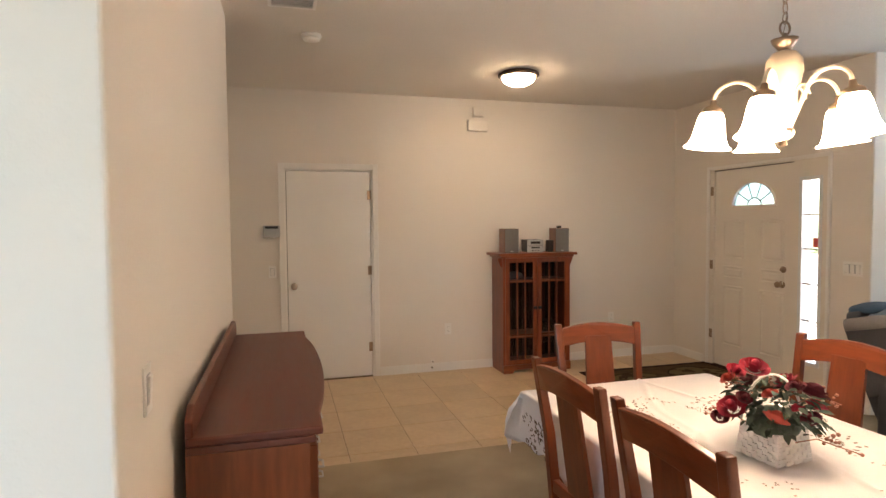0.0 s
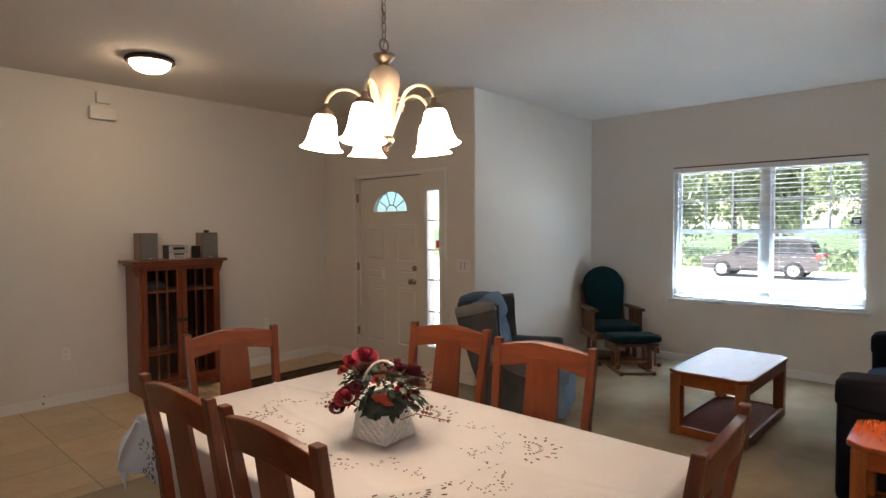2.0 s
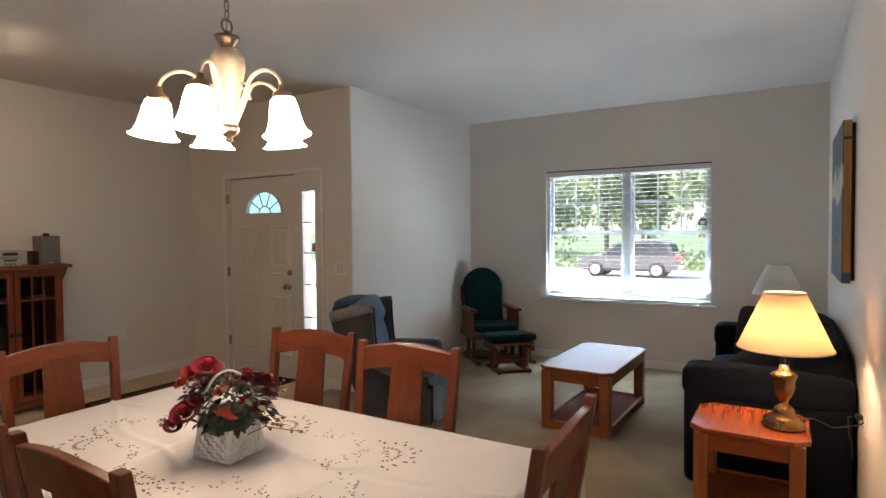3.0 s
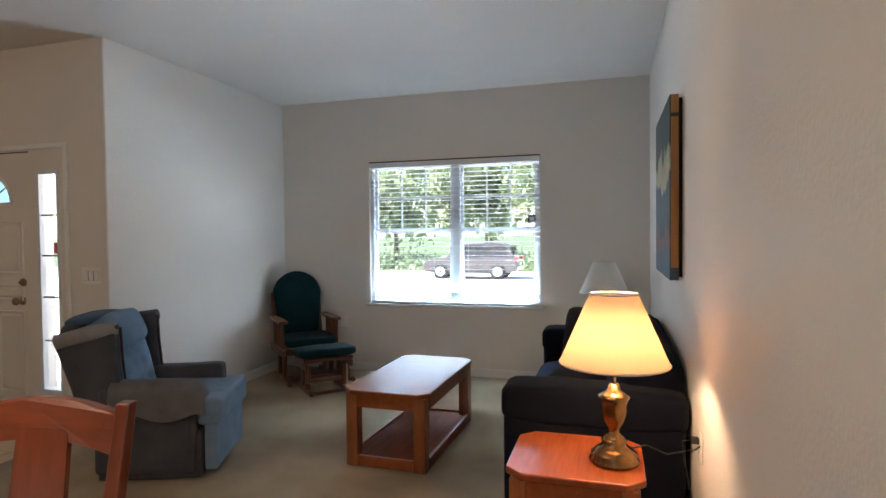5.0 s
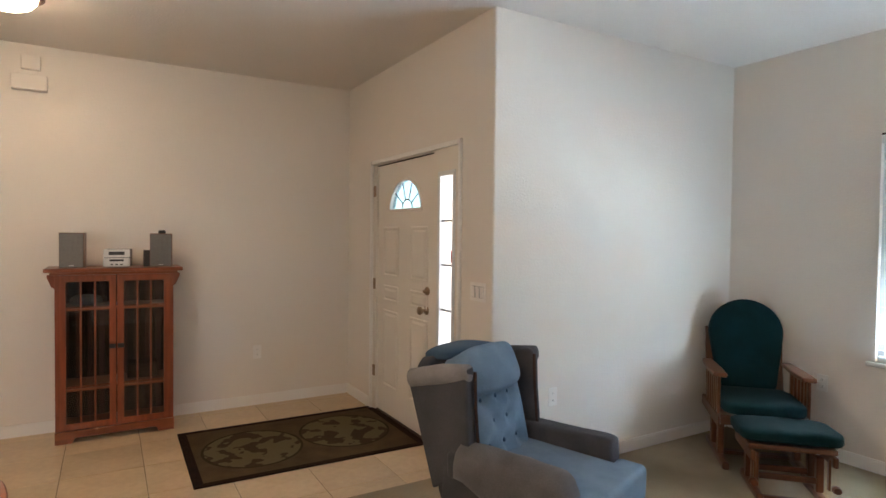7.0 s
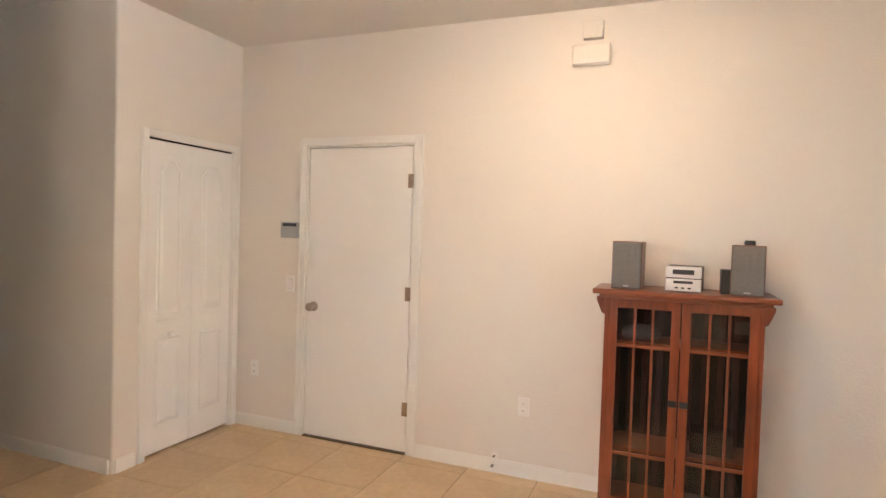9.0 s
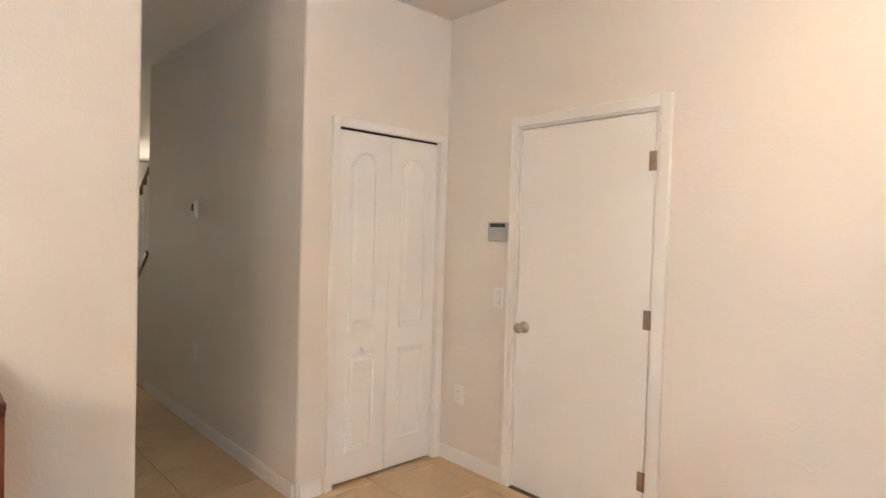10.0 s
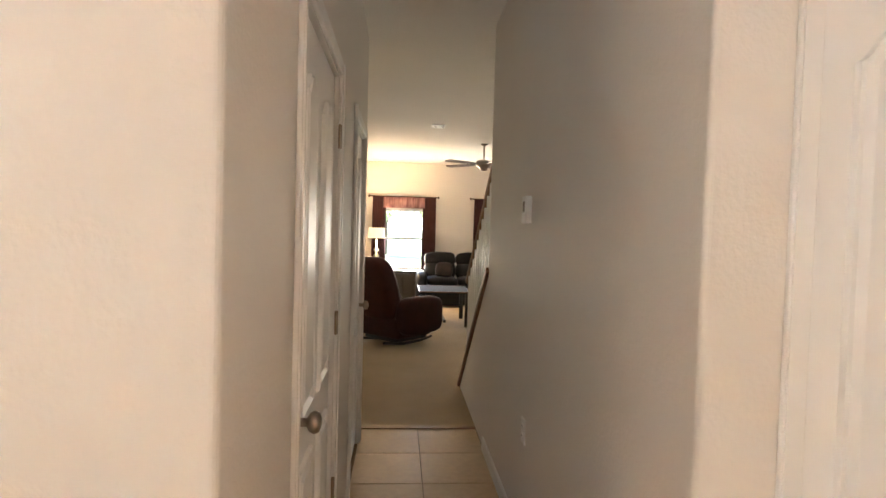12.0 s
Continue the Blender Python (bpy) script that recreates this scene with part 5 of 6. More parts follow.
def bow(d0, bulge, n=22):
    """Plan of the front: square ends and a bowed middle."""
    pts = [(0.0, 0.0), (d0, 0.0)]
    for i in range(n + 1):
        f = i / n
        pts.append((d0 + bulge * math.sin(math.pi * min(1, max(0, (f - 0.12) / 0.76))) ** 0.6, 0.02 + (L - 0.04) * f))
    return pts + [(d0, L), (0.0, L)]


part("top", prism(bow(D, 0.045), 0.026, 0.006, m=pose(0, 0, 0.894)), SIDEWOOD, sbd)
part("top_moulding", prism(bow(D - 0.022, 0.045), 0.022, 0.004, m=pose(0, 0.0, 0.872)), SIDEWOOD, sbd)
part("body", prism(bow(D - 0.04, 0.045), 0.772, m=pose(0, 0, 0.10)), SIDEWOODZ, sbd)
part("plinth", prism(bow(D - 0.03, 0.045), 0.10, 0.004, m=pose(0, 0, 0)), SIDEWOODZ, sbd)
part("back_rail", prism([(0, 0), (L, 0), (L, 0.05), (L - 0.05, 0.085), (0.05, 0.085), (0, 0.05)], 0.022, 0.005, m=pose(0.0, 0, 0.92, 90, 0, 90)), SIDEWOOD, sbd, "low mahogany back rail")
for r in range(3):
    for c in range(3):
        y0 = 0.05 + c * 0.48
        f = (y0 + 0.235) / L
        xx = D - 0.04 + 0.045 * math.sin(math.pi * min(1, max(0, (f - 0.12) / 0.76))) ** 0.6
        dr = part("drawer", box(xx - 0.03, xx + 0.006, y0, y0 + 0.46, 0.125 + r * 0.245, 0.125 + r * 0.245 + 0.23, 0.004), SIDEWOODZ, sbd)
        for yy in (0.12, 0.34):
            b = tube([(xx + 0.006, y0 + yy - 0.03, 0.25 + r * 0.245), (xx + 0.028, y0 + yy - 0.025, 0.245 + r * 0.245), (xx + 0.028, y0 + yy + 0.025, 0.245 + r * 0.245), (xx + 0.006, y0 + yy + 0.03, 0.25 + r * 0.245)], 0.004, 6)
            part("pull", b, SILVER, dr, "bright metal bail pull")

# ---- recliner ----
def draped_cover():
    """A loose cloth over the near arm: rounded over the top, hanging lower in the middle of its outer side."""
    b = bmesh.new()
    rows = []
    n, k = 22, 16
    for i in range(n + 1):
        f = i / n
        y = -0.335 + 0.50 * f
        end = min(1.0, f / 0.10) ** 0.5
        drop = (0.055 + 0.085 * math.sin(math.pi * min(1.0, 0.12 + 0.95 * f)) ** 1.2) * (0.55 + 0.45 * end)
        row = []
        for j in range(k + 1):
            u = j / k
            if u < 0.35:
                p = (-0.418 + 0.004 * math.sin(9 * y + 3), 0.488 - drop * (1 - u / 0.35))
            elif u < 0.85:
                a = math.pi * (1 - (u - 0.35) / 0.5)
                p = (-0.318 + 0.100 * math.cos(a), 0.488 + 0.078 * math.sin(a) ** 0.8)
            else:
                p = (-0.222, 0.488 - 0.06 * (u - 0.85) / 0.15)
            z = p[1] - 0.060 * (1 - end) + 0.012 * f + 0.006 * noise.noise(Vector((p[0] * 8, y * 12, u * 3)))
            row.append(b.verts.new((-0.318 + (p[0] + 0.318) * (0.86 + 0.14 * end) + 0.004 * noise.noise(Vector((y * 10, u * 5, 2))), y, z)))
        rows.append(row)
    for a, c in zip(rows, rows[1:]):
        for j in range(k):
            b.faces.new((a[j], a[j + 1], c[j + 1], c[j]))
    b.faces.new(rows[0])
    bmesh.ops.solidify(b, geom=b.faces[:], thickness=0.006)
    return b


rc = thing("recliner", "worn slate-blue wingback recliner with tufted back and skirt", "armchair", pose(4.275, 2.515, 0, 0, 0, 21) @ Matrix.Diagonal((0.85, 1.0, 1.02, 1)))
# it looks along its own -y; the back leans out at +y
part("base", box(-0.31, 0.31, -0.28, 0.24, 0.03, 0.30, 0.03, 3), BLUEGREY, rc)
part("skirt", prism([(-0.330, -0.31), (0.330, -0.31), (0.335, 0.26), (-0.335, 0.26)], 0.26, 0.012, m=pose(0, 0, 0.012)), BLUEGREY, rc, "plain upholstered skirt")
tee = [(-0.255, 0.20), (-0.255, -0.285), (-0.335, -0.285), (-0.335, -0.425), (0.335, -0.425), (0.335, -0.285), (0.255, -0.285), (0.255, 0.20)]
part("seat_cushion", prism(tee, 0.155, 0.028, 4, m=pose(0, 0, 0.315, 1.5)), BLUELIGHT, rc, "pale blue T-shaped seat cushion", True)
part("footrest", prism([(-0.325, 0.05), (0.325, 0.05), (0.325, 0.318), (-0.325, 0.318)], 0.07, 0.014, 3, m=pose(0, -0.325, 0, 90)), BLUELIGHT, rc, "folded footrest front", True)
dents = [(x, y, 0.052, 0.033) for x in (-0.13, 0, 0.13) for y in (-0.13, 0.07)] + [(x, y, 0.048, 0.033) for x in (-0.065, 0.065) for y in (-0.03, 0.17)]
part("back_cushion", cushion(0.50, 0.58, 0.17, 5, 20, 0.03, dents, m=pose(0, 0.240, 0.620, 73)), BLUELIGHT, rc, "pale blue button-tufted back cushion", True)
for x, y, *_ in dents:
    p = pose(0, 0.240, 0.620, 73) @ Vector((x, y, 0.085 + 0.03 * (1 - (x / 0.25) ** 2) * (1 - (y / 0.29) ** 2) - 0.047))
    part("button", lathe([(0.010, 0), (0.009, 0.005), (0.003, 0.008)], 12, Matrix.Translation(p) @ pose(0, 0, 0, 73)), BLUE, rc, "", True)
part("head_roll", cushion(0.50, 0.22, 0.17, 4.5, 8, 0.012, m=pose(0, 0.262, 0.812, 62)), BLUELIGHT, rc, "rounded head cushion", True)
part("back_shell", cushion(0.60, 0.76, 0.12, 7, 8, 0, m=pose(0, 0.340, 0.525, 73)), BLUEGREY, rc, "", True)
part("throw", cushion(0.42, 0.24, 0.05, 4, 8, 0.02, m=pose(-0.02, 0.385, 0.892, -8)), BLUE, rc, "blue cloth laid over the back", True)
for s in (-1, 1):
    wing = prism([(0.115, 0.49), (0.15, 0.44), (0.32, 0.34), (0.475, 0.80), (0.455, 0.825), (0.165, 0.895), (0.142, 0.888), (0.135, 0.70)], 0.070, 0.02, 3, m=pose(s * 0.325 + 0.035, 0, 0, 90, 0, 90) @ Matrix.Diagonal((1, 1, -1, 1)))
    part("wing", wing, BLUEGREY, rc, "padded wing")
    part("wing_roll", tube([(s * 0.332, 0.142, 0.868), (s * 0.336, 0.28, 0.842), (s * 0.334, 0.462, 0.795)], [0.036, 0.046, 0.044], 14), BLUECOVER if s < 0 else BLUEGREY, rc, "rolled top of the wing", True)
    part("wing_piping", tube([(s * 0.297, 0.133, 0.868), (s * 0.297, 0.126, 0.70), (s * 0.297, 0.106, 0.50)], 0.008, 8), BROWNPIPE, rc, "brown worn piping", True)
    part("arm_panel", box(s * 0.318 - 0.05, s * 0.318 + 0.05, -0.28, 0.27, 0.05, 0.47, 0.03, 3), BLUEGREY, rc)
    part("armrest", cushion(0.130, 0.52, 0.13, 9, 8, 0.004, m=pose(s * 0.318, -0.025, 0.478, -2)), BLUEGREY, rc, "square padded armrest", True)
    if s < 0:
        part("arm_cover", draped_cover(), BLUECOVER, rc, "loose faded cover draped over the arm", True)
    part("foot", lathe([(0.02, 0), (0.025, 0.03)], 12, pose(s * 0.25, -0.22, 0)), BLACK, rc)


# ---- glider and ottoman ----
def slatted(t, x0, x1, y, z0, z1, n, w=0.018):
    for k in range(n):
        x = x0 + (x1 - x0) * k / (n - 1)
        part("spindle", box(x - w / 2, x + w / 2, y - 0.008, y + 0.008, z0, z1, 0.003), MAPLE, t)


gl = thing("glider_chair", "maple glider rocking chair with dark teal cushions in the corner", "rocking chair", pose(6.36, 2.735, 0, 0, 0, -45) @ Matrix.Diagonal((0.94, 1.0, 0.98, 1)))
# it looks along its own -y
for s in (-1, 1):
    part("base_rail", box(s * 0.24 - 0.022, s * 0.24 + 0.022, -0.27, 0.30, 0.0, 0.05, 0.012), MAPLE, gl)
    part("post", box(s * 0.24 - 0.02, s * 0.24 + 0.02, -0.11, -0.05, 0.05, 0.30, 0.008), MAPLE, gl)
    part("post", box(s * 0.24 - 0.02, s * 0.24 + 0.02, 0.10, 0.16, 0.05, 0.30, 0.008), MAPLE, gl)
    part("side_rail", box(s * 0.28 - 0.014, s * 0.28 + 0.014, -0.26, 0.30, 0.27, 0.345, 0.008), MAPLE, gl)
    part("armrest", prism([(-0.045, -0.20), (0.045, -0.20), (0.05, 0.0), (0.035, 0.28), (-0.03, 0.28), (-0.05, 0.0)], 0.030, 0.010, m=pose(s * 0.272, 0, 0.585)), MAPLEX, gl)
    for y in (-0.165, -0.11, -0.05, 0.01, 0.08, 0.15):
        part("spindle", box(s * 0.276 - 0.010, s * 0.276 + 0.010, y - 0.018, y + 0.018, 0.34, 0.59, 0.004), MAPLE, gl)
    part("back_post", box(-0.02, 0.02, -0.016, 0.016, 0, 0.52, 0.006, m=pose(s * 0.245, 0.27, 0.33, -13)), MAPLE, gl)
part("cross_rail", box(-0.22, 0.22, -0.03, 0.03, 0.02, 0.045, 0.006, m=pose(0, 0.0, 0)), MAPLEX, gl)
part("seat_frame", box(-0.27, 0.27, -0.27, 0.28, 0.325, 0.36, 0.006), MAPLEX, gl)
part("front_rail", box(-0.285, 0.285, -0.285, -0.26, 0.30, 0.365, 0.006), MAPLEX, gl)
part("back_frame", prism([(0.27 * math.cos(a), 0.36 + 0.30 * math.sin(a)) for a in [math.pi * i / 16 for i in range(17)]] + [(-0.25, 0.0), (0.25, 0.0)], 0.028, 0.006, m=pose(0, 0.285, 0.36, 77)), MAPLE, gl)
part("seat_cushion", cushion(0.52, 0.50, 0.085, 6, 8, 0.006, m=pose(0, -0.03, 0.402)), TEAL, gl, "dark teal seat cushion", True)
bk = prism([(0.255 * math.cos(a), 0.40 + 0.235 * math.sin(a)) for a in [math.pi * i / 18 for i in range(19)]] + [(-0.235, 0.25), (-0.19, 0.0), (0.19, 0.0), (0.235, 0.25)], 0.085, 0.034, 4, m=pose(0, 0.26, 0.42, 77))
part("back_cushion", bk, TEAL, gl, "rounded dark teal back cushion", True)

ot = thing("ottoman", "maple gliding ottoman with a dark teal cushion", "ottoman", pose(6.03, 2.365, 0, 0, 0, -45) @ Matrix.Diagonal((0.97, 0.95, 0.88, 1)))
part("cushion", cushion(0.54, 0.42, 0.085, 6, 8, 0.004, m=pose(0, 0, 0.405, -4)), TEAL, ot, "dark teal ottoman cushion", True)
part("seat_frame", box(-0.23, 0.23, -0.17, 0.17, 0.325, 0.358, 0.006), MAPLEX, ot)
for s in (-1, 1):
    part("base_rail", box(s * 0.17 - 0.02, s * 0.17 + 0.02, -0.21, 0.21, 0.0, 0.05, 0.014), MAPLE, ot)
    part("post", box(s * 0.17 - 0.02, s * 0.17 + 0.02, -0.09, -0.04, 0.05, 0.28, 0.008), MAPLE, ot)
    part("post", box(s * 0.17 - 0.02, s * 0.17 + 0.02, 0.05, 0.10, 0.05, 0.28, 0.008), MAPLE, ot)
    part("side_rail", box(s * 0.21 - 0.014, s * 0.21 + 0.014, -0.20, 0.20, 0.255, 0.325, 0.010), MAPLE, ot)
    part("link", box(s * 0.192 - 0.006, s * 0.192 + 0.006, -0.165, -0.135, 0.10, 0.30, 0.004), MAPLE, ot)
    part("bumper", lathe([(0.022, 0), (0.026, 0.02), (0.020, 0.04)], 12, pose(s * 0.21, -0.19, 0.13, 90)), MAPLE, ot)
for y in (-0.065, 0.075):
    part("stretcher", box(-0.16, 0.16, y - 0.014, y + 0.014, 0.10, 0.14, 0.006), MAPLEX, ot)
part("stretcher", box(-0.16, 0.16, -0.20, -0.17, 0.012, 0.042, 0.006), MAPLEX, ot)


# ---- tables with clipped corners ----
def clipped(w, d, c):
    return [(-w + c, -d), (w - c, -d), (w, -d + c), (w, d - c), (w - c, d), (-w + c, d), (-w, d - c), (-w, -d + c)]


def low_table(name, label, w, d, h, m, woods, shelf, leg=0.075, group=""):
    """A table with a clipped-corner top, square legs, deep aprons and a low shelf; w, d: half sizes."""
    up, flat = woods
    t = thing(name, label, "table", m, group)
    part("tabletop", prism(clipped(w, d, 0.06), 0.028, 0.007, 3, m=pose(0, 0, h - 0.028)), flat, t)
    for sx in (-1, 1):
        for sy in (-1, 1):
            part("leg", box(sx * (w - 0.02) - (leg if sx > 0 else 0), sx * (w - 0.02) + (0 if sx > 0 else leg), sy * (d - 0.02) - (leg if sy > 0 else 0), sy * (d - 0.02) + (0 if sy > 0 else leg), 0, h - 0.028, 0.006), up, t)
    for s in (-1, 1):
        part("apron", box(-w + 0.02 + leg, w - 0.02 - leg, s * (d - 0.03) - 0.011, s * (d - 0.03) + 0.011, h - 0.105, h - 0.028, 0.003), flat, t)
        part("apron", box(s * (w - 0.03) - 0.011, s * (w - 0.03) + 0.011, -d + 0.02 + leg, d - 0.02 - leg, h - 0.105, h - 0.028, 0.003), flat, t)
        part("shelf_rail", box(-w + 0.02 + leg, w - 0.02 - leg, s * (d - 0.03) - 0.011, s * (d - 0.03) + 0.011, shelf - 0.05, shelf + 0.012, 0.003), flat, t)
        part("shelf_rail", box(s * (w - 0.03) - 0.011, s * (w - 0.03) + 0.011, -d + 0.02 + leg, d - 0.02 - leg, shelf - 0.05, shelf + 0.012, 0.003), flat, t)
    part("shelf", box(-w + 0.035, w - 0.035, -d + 0.035, d - 0.035, shelf - 0.014, shelf, 0.002), OAKSHELF, t)
    return t


low_table("coffee_table", "orange oak coffee table with glossy clipped-corner top and low shelf", 0.525, 0.275, 0.468, pose(5.025, 1.140, 0, 0, 0, -1.5), (OAK, OAKX), 0.06)
et = low_table("end_table", "red-orange oak end table with clipped-corner top and low shelf", 0.225, 0.240, 0.565, pose(3.578, -0.012, 0), (ENDWOOD, ENDWOODX), 0.22, 0.06, "end tables beside the sofa")
copy_thing(et, pose(6.13, -0.05, 0))


# ---- lamps ----
def table_lamp(x, y, z, k, shade_mat, lit):
    t = thing("table_lamp", "turned metal table lamp with a %s shade" % ("lit cream" if lit else "plain white unlit"), "lamp", pose(x, y, z), "lamps beside the sofa")
    prof = [(0.085, 0.0), (0.088, 0.012), (0.078, 0.022), (0.082, 0.034), (0.060, 0.052), (0.040, 0.066), (0.046, 0.080), (0.036, 0.094), (0.018, 0.108), (0.020, 0.124), (0.036, 0.150), (0.045, 0.182), (0.044, 0.210), (0.050, 0.226), (0.056, 0.240), (0.040, 0.252), (0.024, 0.262), (0.018, 0.285)]
    part("base", lathe([(r * k, h * k) for r, h in prof], 32), BRASS if lit else PEWTER, t, "turned metal lamp base", True)
    part("stem", lathe([(0.006, 0.28 * k), (0.006, 0.60 * k)], 10), BRASS, t)
    r0, r1, z0, z1 = 0.192 * k, 0.084 * k, 0.362 * k, 0.612 * k
    part("shade", lathe([(r0, z0), (r1, z1), (r1 - 0.003, z1), (r0 - 0.003, z0)], 44, cap=False), shade_mat, t, "conical fabric lampshade", True)
    for rr, zz in ((r0, z0), (r1, z1)):
        part("shade_trim", tube([(rr * math.cos(a), rr * math.sin(a), zz) for a in [2 * math.pi * i / 44 for i in range(45)]], 0.0035, 6), shade_mat if not lit else LAMPSHADE_OFF, t)
    return t


tl = table_lamp(3.545, -0.148, 0.565, 1.0, SHADE, True)
part("cord", tube([(0.08, 0.0, 0.008), (0.14, -0.06, 0.004), (0.19, -0.12, 0.004), (0.23, -0.2, -0.04), (0.20, -0.30, 0.0), (0.18, -0.31, 0.02)], 0.0032, 6), BLACK, tl, "dark power cord")
table_lamp(6.10, -0.08, 0.565, 0.98, LAMPSHADE_OFF, False)

# ---- sofa ----
so = thing("sofa", "dark navy sofa with rolled arms along the wall", "sofa", pose(4.86, -0.045, 0))
# it looks along +y
part("base", box(-0.80, 0.80, -0.38, 0.36, 0.06, 0.30, 0.025, 3), NAVY, so)
for x in (-0.40, 0.40):
    part("seat_cushion", cushion(0.79, 0.66, 0.20, 6, 8, 0.03, m=pose(x, 0.07, 0.375)), NAVYBLUE, so, "navy blue seat cushion", True)
    part("back_cushion", cushion(0.78, 0.50, 0.24, 5, 8, 0.03, m=pose(x, -0.22, 0.62, -76)), NAVY, so, "navy back cushion", True)
part("back", cushion(1.62, 0.22, 0.70, 7, 8, 0, m=pose(0, -0.305, 0.48)), NAVY, so, "", True)
for s in (-1, 1):
    part("arm", box(s * 0.80 - 0.11, s * 0.80 + 0.11, -0.395, 0.385, 0.05, 0.60, 0.045, 4), NAVY, so)
    part("arm_roll", cushion(0.245, 0.80, 0.17, 7.0, 10, 0.008, m=pose(s * 0.80, -0.005, 0.625)), NAVY, so, "rounded arm roll", True)
    for y in (-0.32, 0.30):
        part("foot", lathe([(0.022, 0), (0.03, 0.06)], 12, pose(s * 0.8, y, 0)), BLACK, so)
for x, y, z, a, size, lean in ((5.43, -0.02, 0.668, 62, 0.42, 76), (5.00, -0.06, 0.62, -6, 0.40, 66), (4.72, 0.06, 0.535, 40, 0.33, 30)):
    single("throw_pillow", cushion(size, size, 0.13, 7.0, 10, 0.03, m=pose(0, 0, 0, lean)), PILLOW, "dark brown patterned throw pillow leaning on the sofa", "pillow", pose(x, y, z, 0, 0, a + 180), "pillows on the sofa", smooth=True)

pic = thing("wall_painting", "thick canvas painting in slate blues and dark green on the wall", "painting")
# near-black colour also carries the shadow between canvas and wall
part("backing", box(4.345, 5.205, -0.4645, -0.447, 1.18, 2.035), SHADOWGAP, pic, "dark backing frame with the wall shadow in its colour")
part("edge", solid([(4.33, 5.22, -0.447, -0.412, 1.165, 2.05)], [(4.35, 5.20, -0.5, -0.4, 1.185, 2.03)]), CANVASEDGE, pic, "ochre painted canvas edge")
part("canvas", box(4.33, 5.22, -0.412, -0.406, 1.165, 2.05, 0.002), CANVAS, pic)
for z0, z1 in ((1.166, 1.225), (1.945, 1.962)):
    part("edge_patch", box(4.326, 4.3305, -0.446, -0.408, z0, z1), CANVAS, pic)

# ---- family room beyond the hallway ----
stair = thing("staircase", "carpeted stairs with brown skirt rail and white balusters", "stairs", kind="structure")
kw = prism([(-4.50, 0.0), (-3.0, 0.0), (-3.0, 1.17), (-4.50, 0.03)], 0.10, m=pose(0, 4.608, 0, 90))
part("knee_wall", kw, WALL, stair)
b = box(-0.97, 0.97, -0.045, 0.09, -0.022, 0.022, 0.004, m=pose(-3.76, 4.53, 0.605, 0, -37.5, 0))
part("cap", b, RAILWOOD, stair, "brown wooden cap rail")
for k in range(7):
    part("step", box(-4.42 + k * 0.235, -2.85, 4.61, 5.55, k * 0.178 + 0.004, k * 0.178 + 0.178, 0.008), CARPET2, stair)
part("handrail", tube([(-4.52, 4.56, 0.98), (-2.98, 4.56, 2.05)], 0.028, 8), RAILWOOD, stair, "brown handrail")
for k in range(12):
    x = -4.40 + k * 0.12
    part("baluster", box(x - 0.013, x + 0.013, 4.547, 4.573, 0.04 + 0.76 * (x + 4.5), 1.0 + 0.695 * (x + 4.52), 0.002), TRIM, stair)

pg = thing("plug_adapter", "small black plug in the outlet beside the sofa", "plug", on_wall(3.725, -0.456, 0.607, 90))
part("body", box(-0.014, 0.014, -0.012, 0.012, 0, 0.03, 0.004), BLACK, pg)
part("cord", tube([(0, 0, 0.03), (-0.01, -0.01, 0.055), (-0.03, -0.08, 0.05), (-0.03, -0.2, 0.03)], 0.003, 6), BLACK, pg)

cf = thing("ceiling_fan", "nickel ceiling fan with dark blades, still, family room", "ceiling fan", pose(-8.1, 5.19, 0.03, 0, 0, 12) @ Matrix.Diagonal((1.1, 1.1, 1.0, 1)))
part("rod", lathe([(0.055, 2.7545), (0.045, 2.74), (0.012, 2.72), (0.012, 2.52), (0.03, 2.51)], 18), NICKEL, cf, "", True)
part("motor", lathe([(0.03, 2.52), (0.10, 2.50), (0.125, 2.45), (0.10, 2.41), (0.06, 2.39), (0.05, 2.35), (0.005, 2.34)], 24), NICKEL, cf, "", True)
for k in range(5):
    part("blade", prism([(0.14, -0.03), (0.30, -0.055), (0.62, -0.065), (0.66, 0.0), (0.62, 0.065), (0.30, 0.055), (0.14, 0.03)], 0.008, m=pose(0, 0, 2.44, 0, 0, 72 * k) @ pose(0, 0, 0, 8)), BRONZE, cf, "dark wood fan blade")
vent(-6.7, 4.38, 0.28, 0.18)


def curtain(y0, y1, z0, z1, seed, parent):
    b = bmesh.new()
    n = 40
    rows = []
    for z in (z0, (z0 + z1) / 2, z1):
        pinch = 0.94 if z == z1 else 1.0
        rows.append([b.verts.new((-10.92 + 0.028 * math.sin(i * 1.25 + seed) * (1 if z < z1 else 0.6), (y0 + y1) / 2 + (y1 - y0) * pinch * (i / n - 0.5), z)) for i in range(n + 1)])
    for a, c in zip(rows, rows[1:]):
        for i in range(n):
            b.faces.new((a[i], a[i + 1], c[i + 1], c[i]))
    o = part("panel", b, CURTAIN, parent, "", True)
    s = o.modifiers.new("thick", "SOLIDIFY")
    s.thickness = 0.004


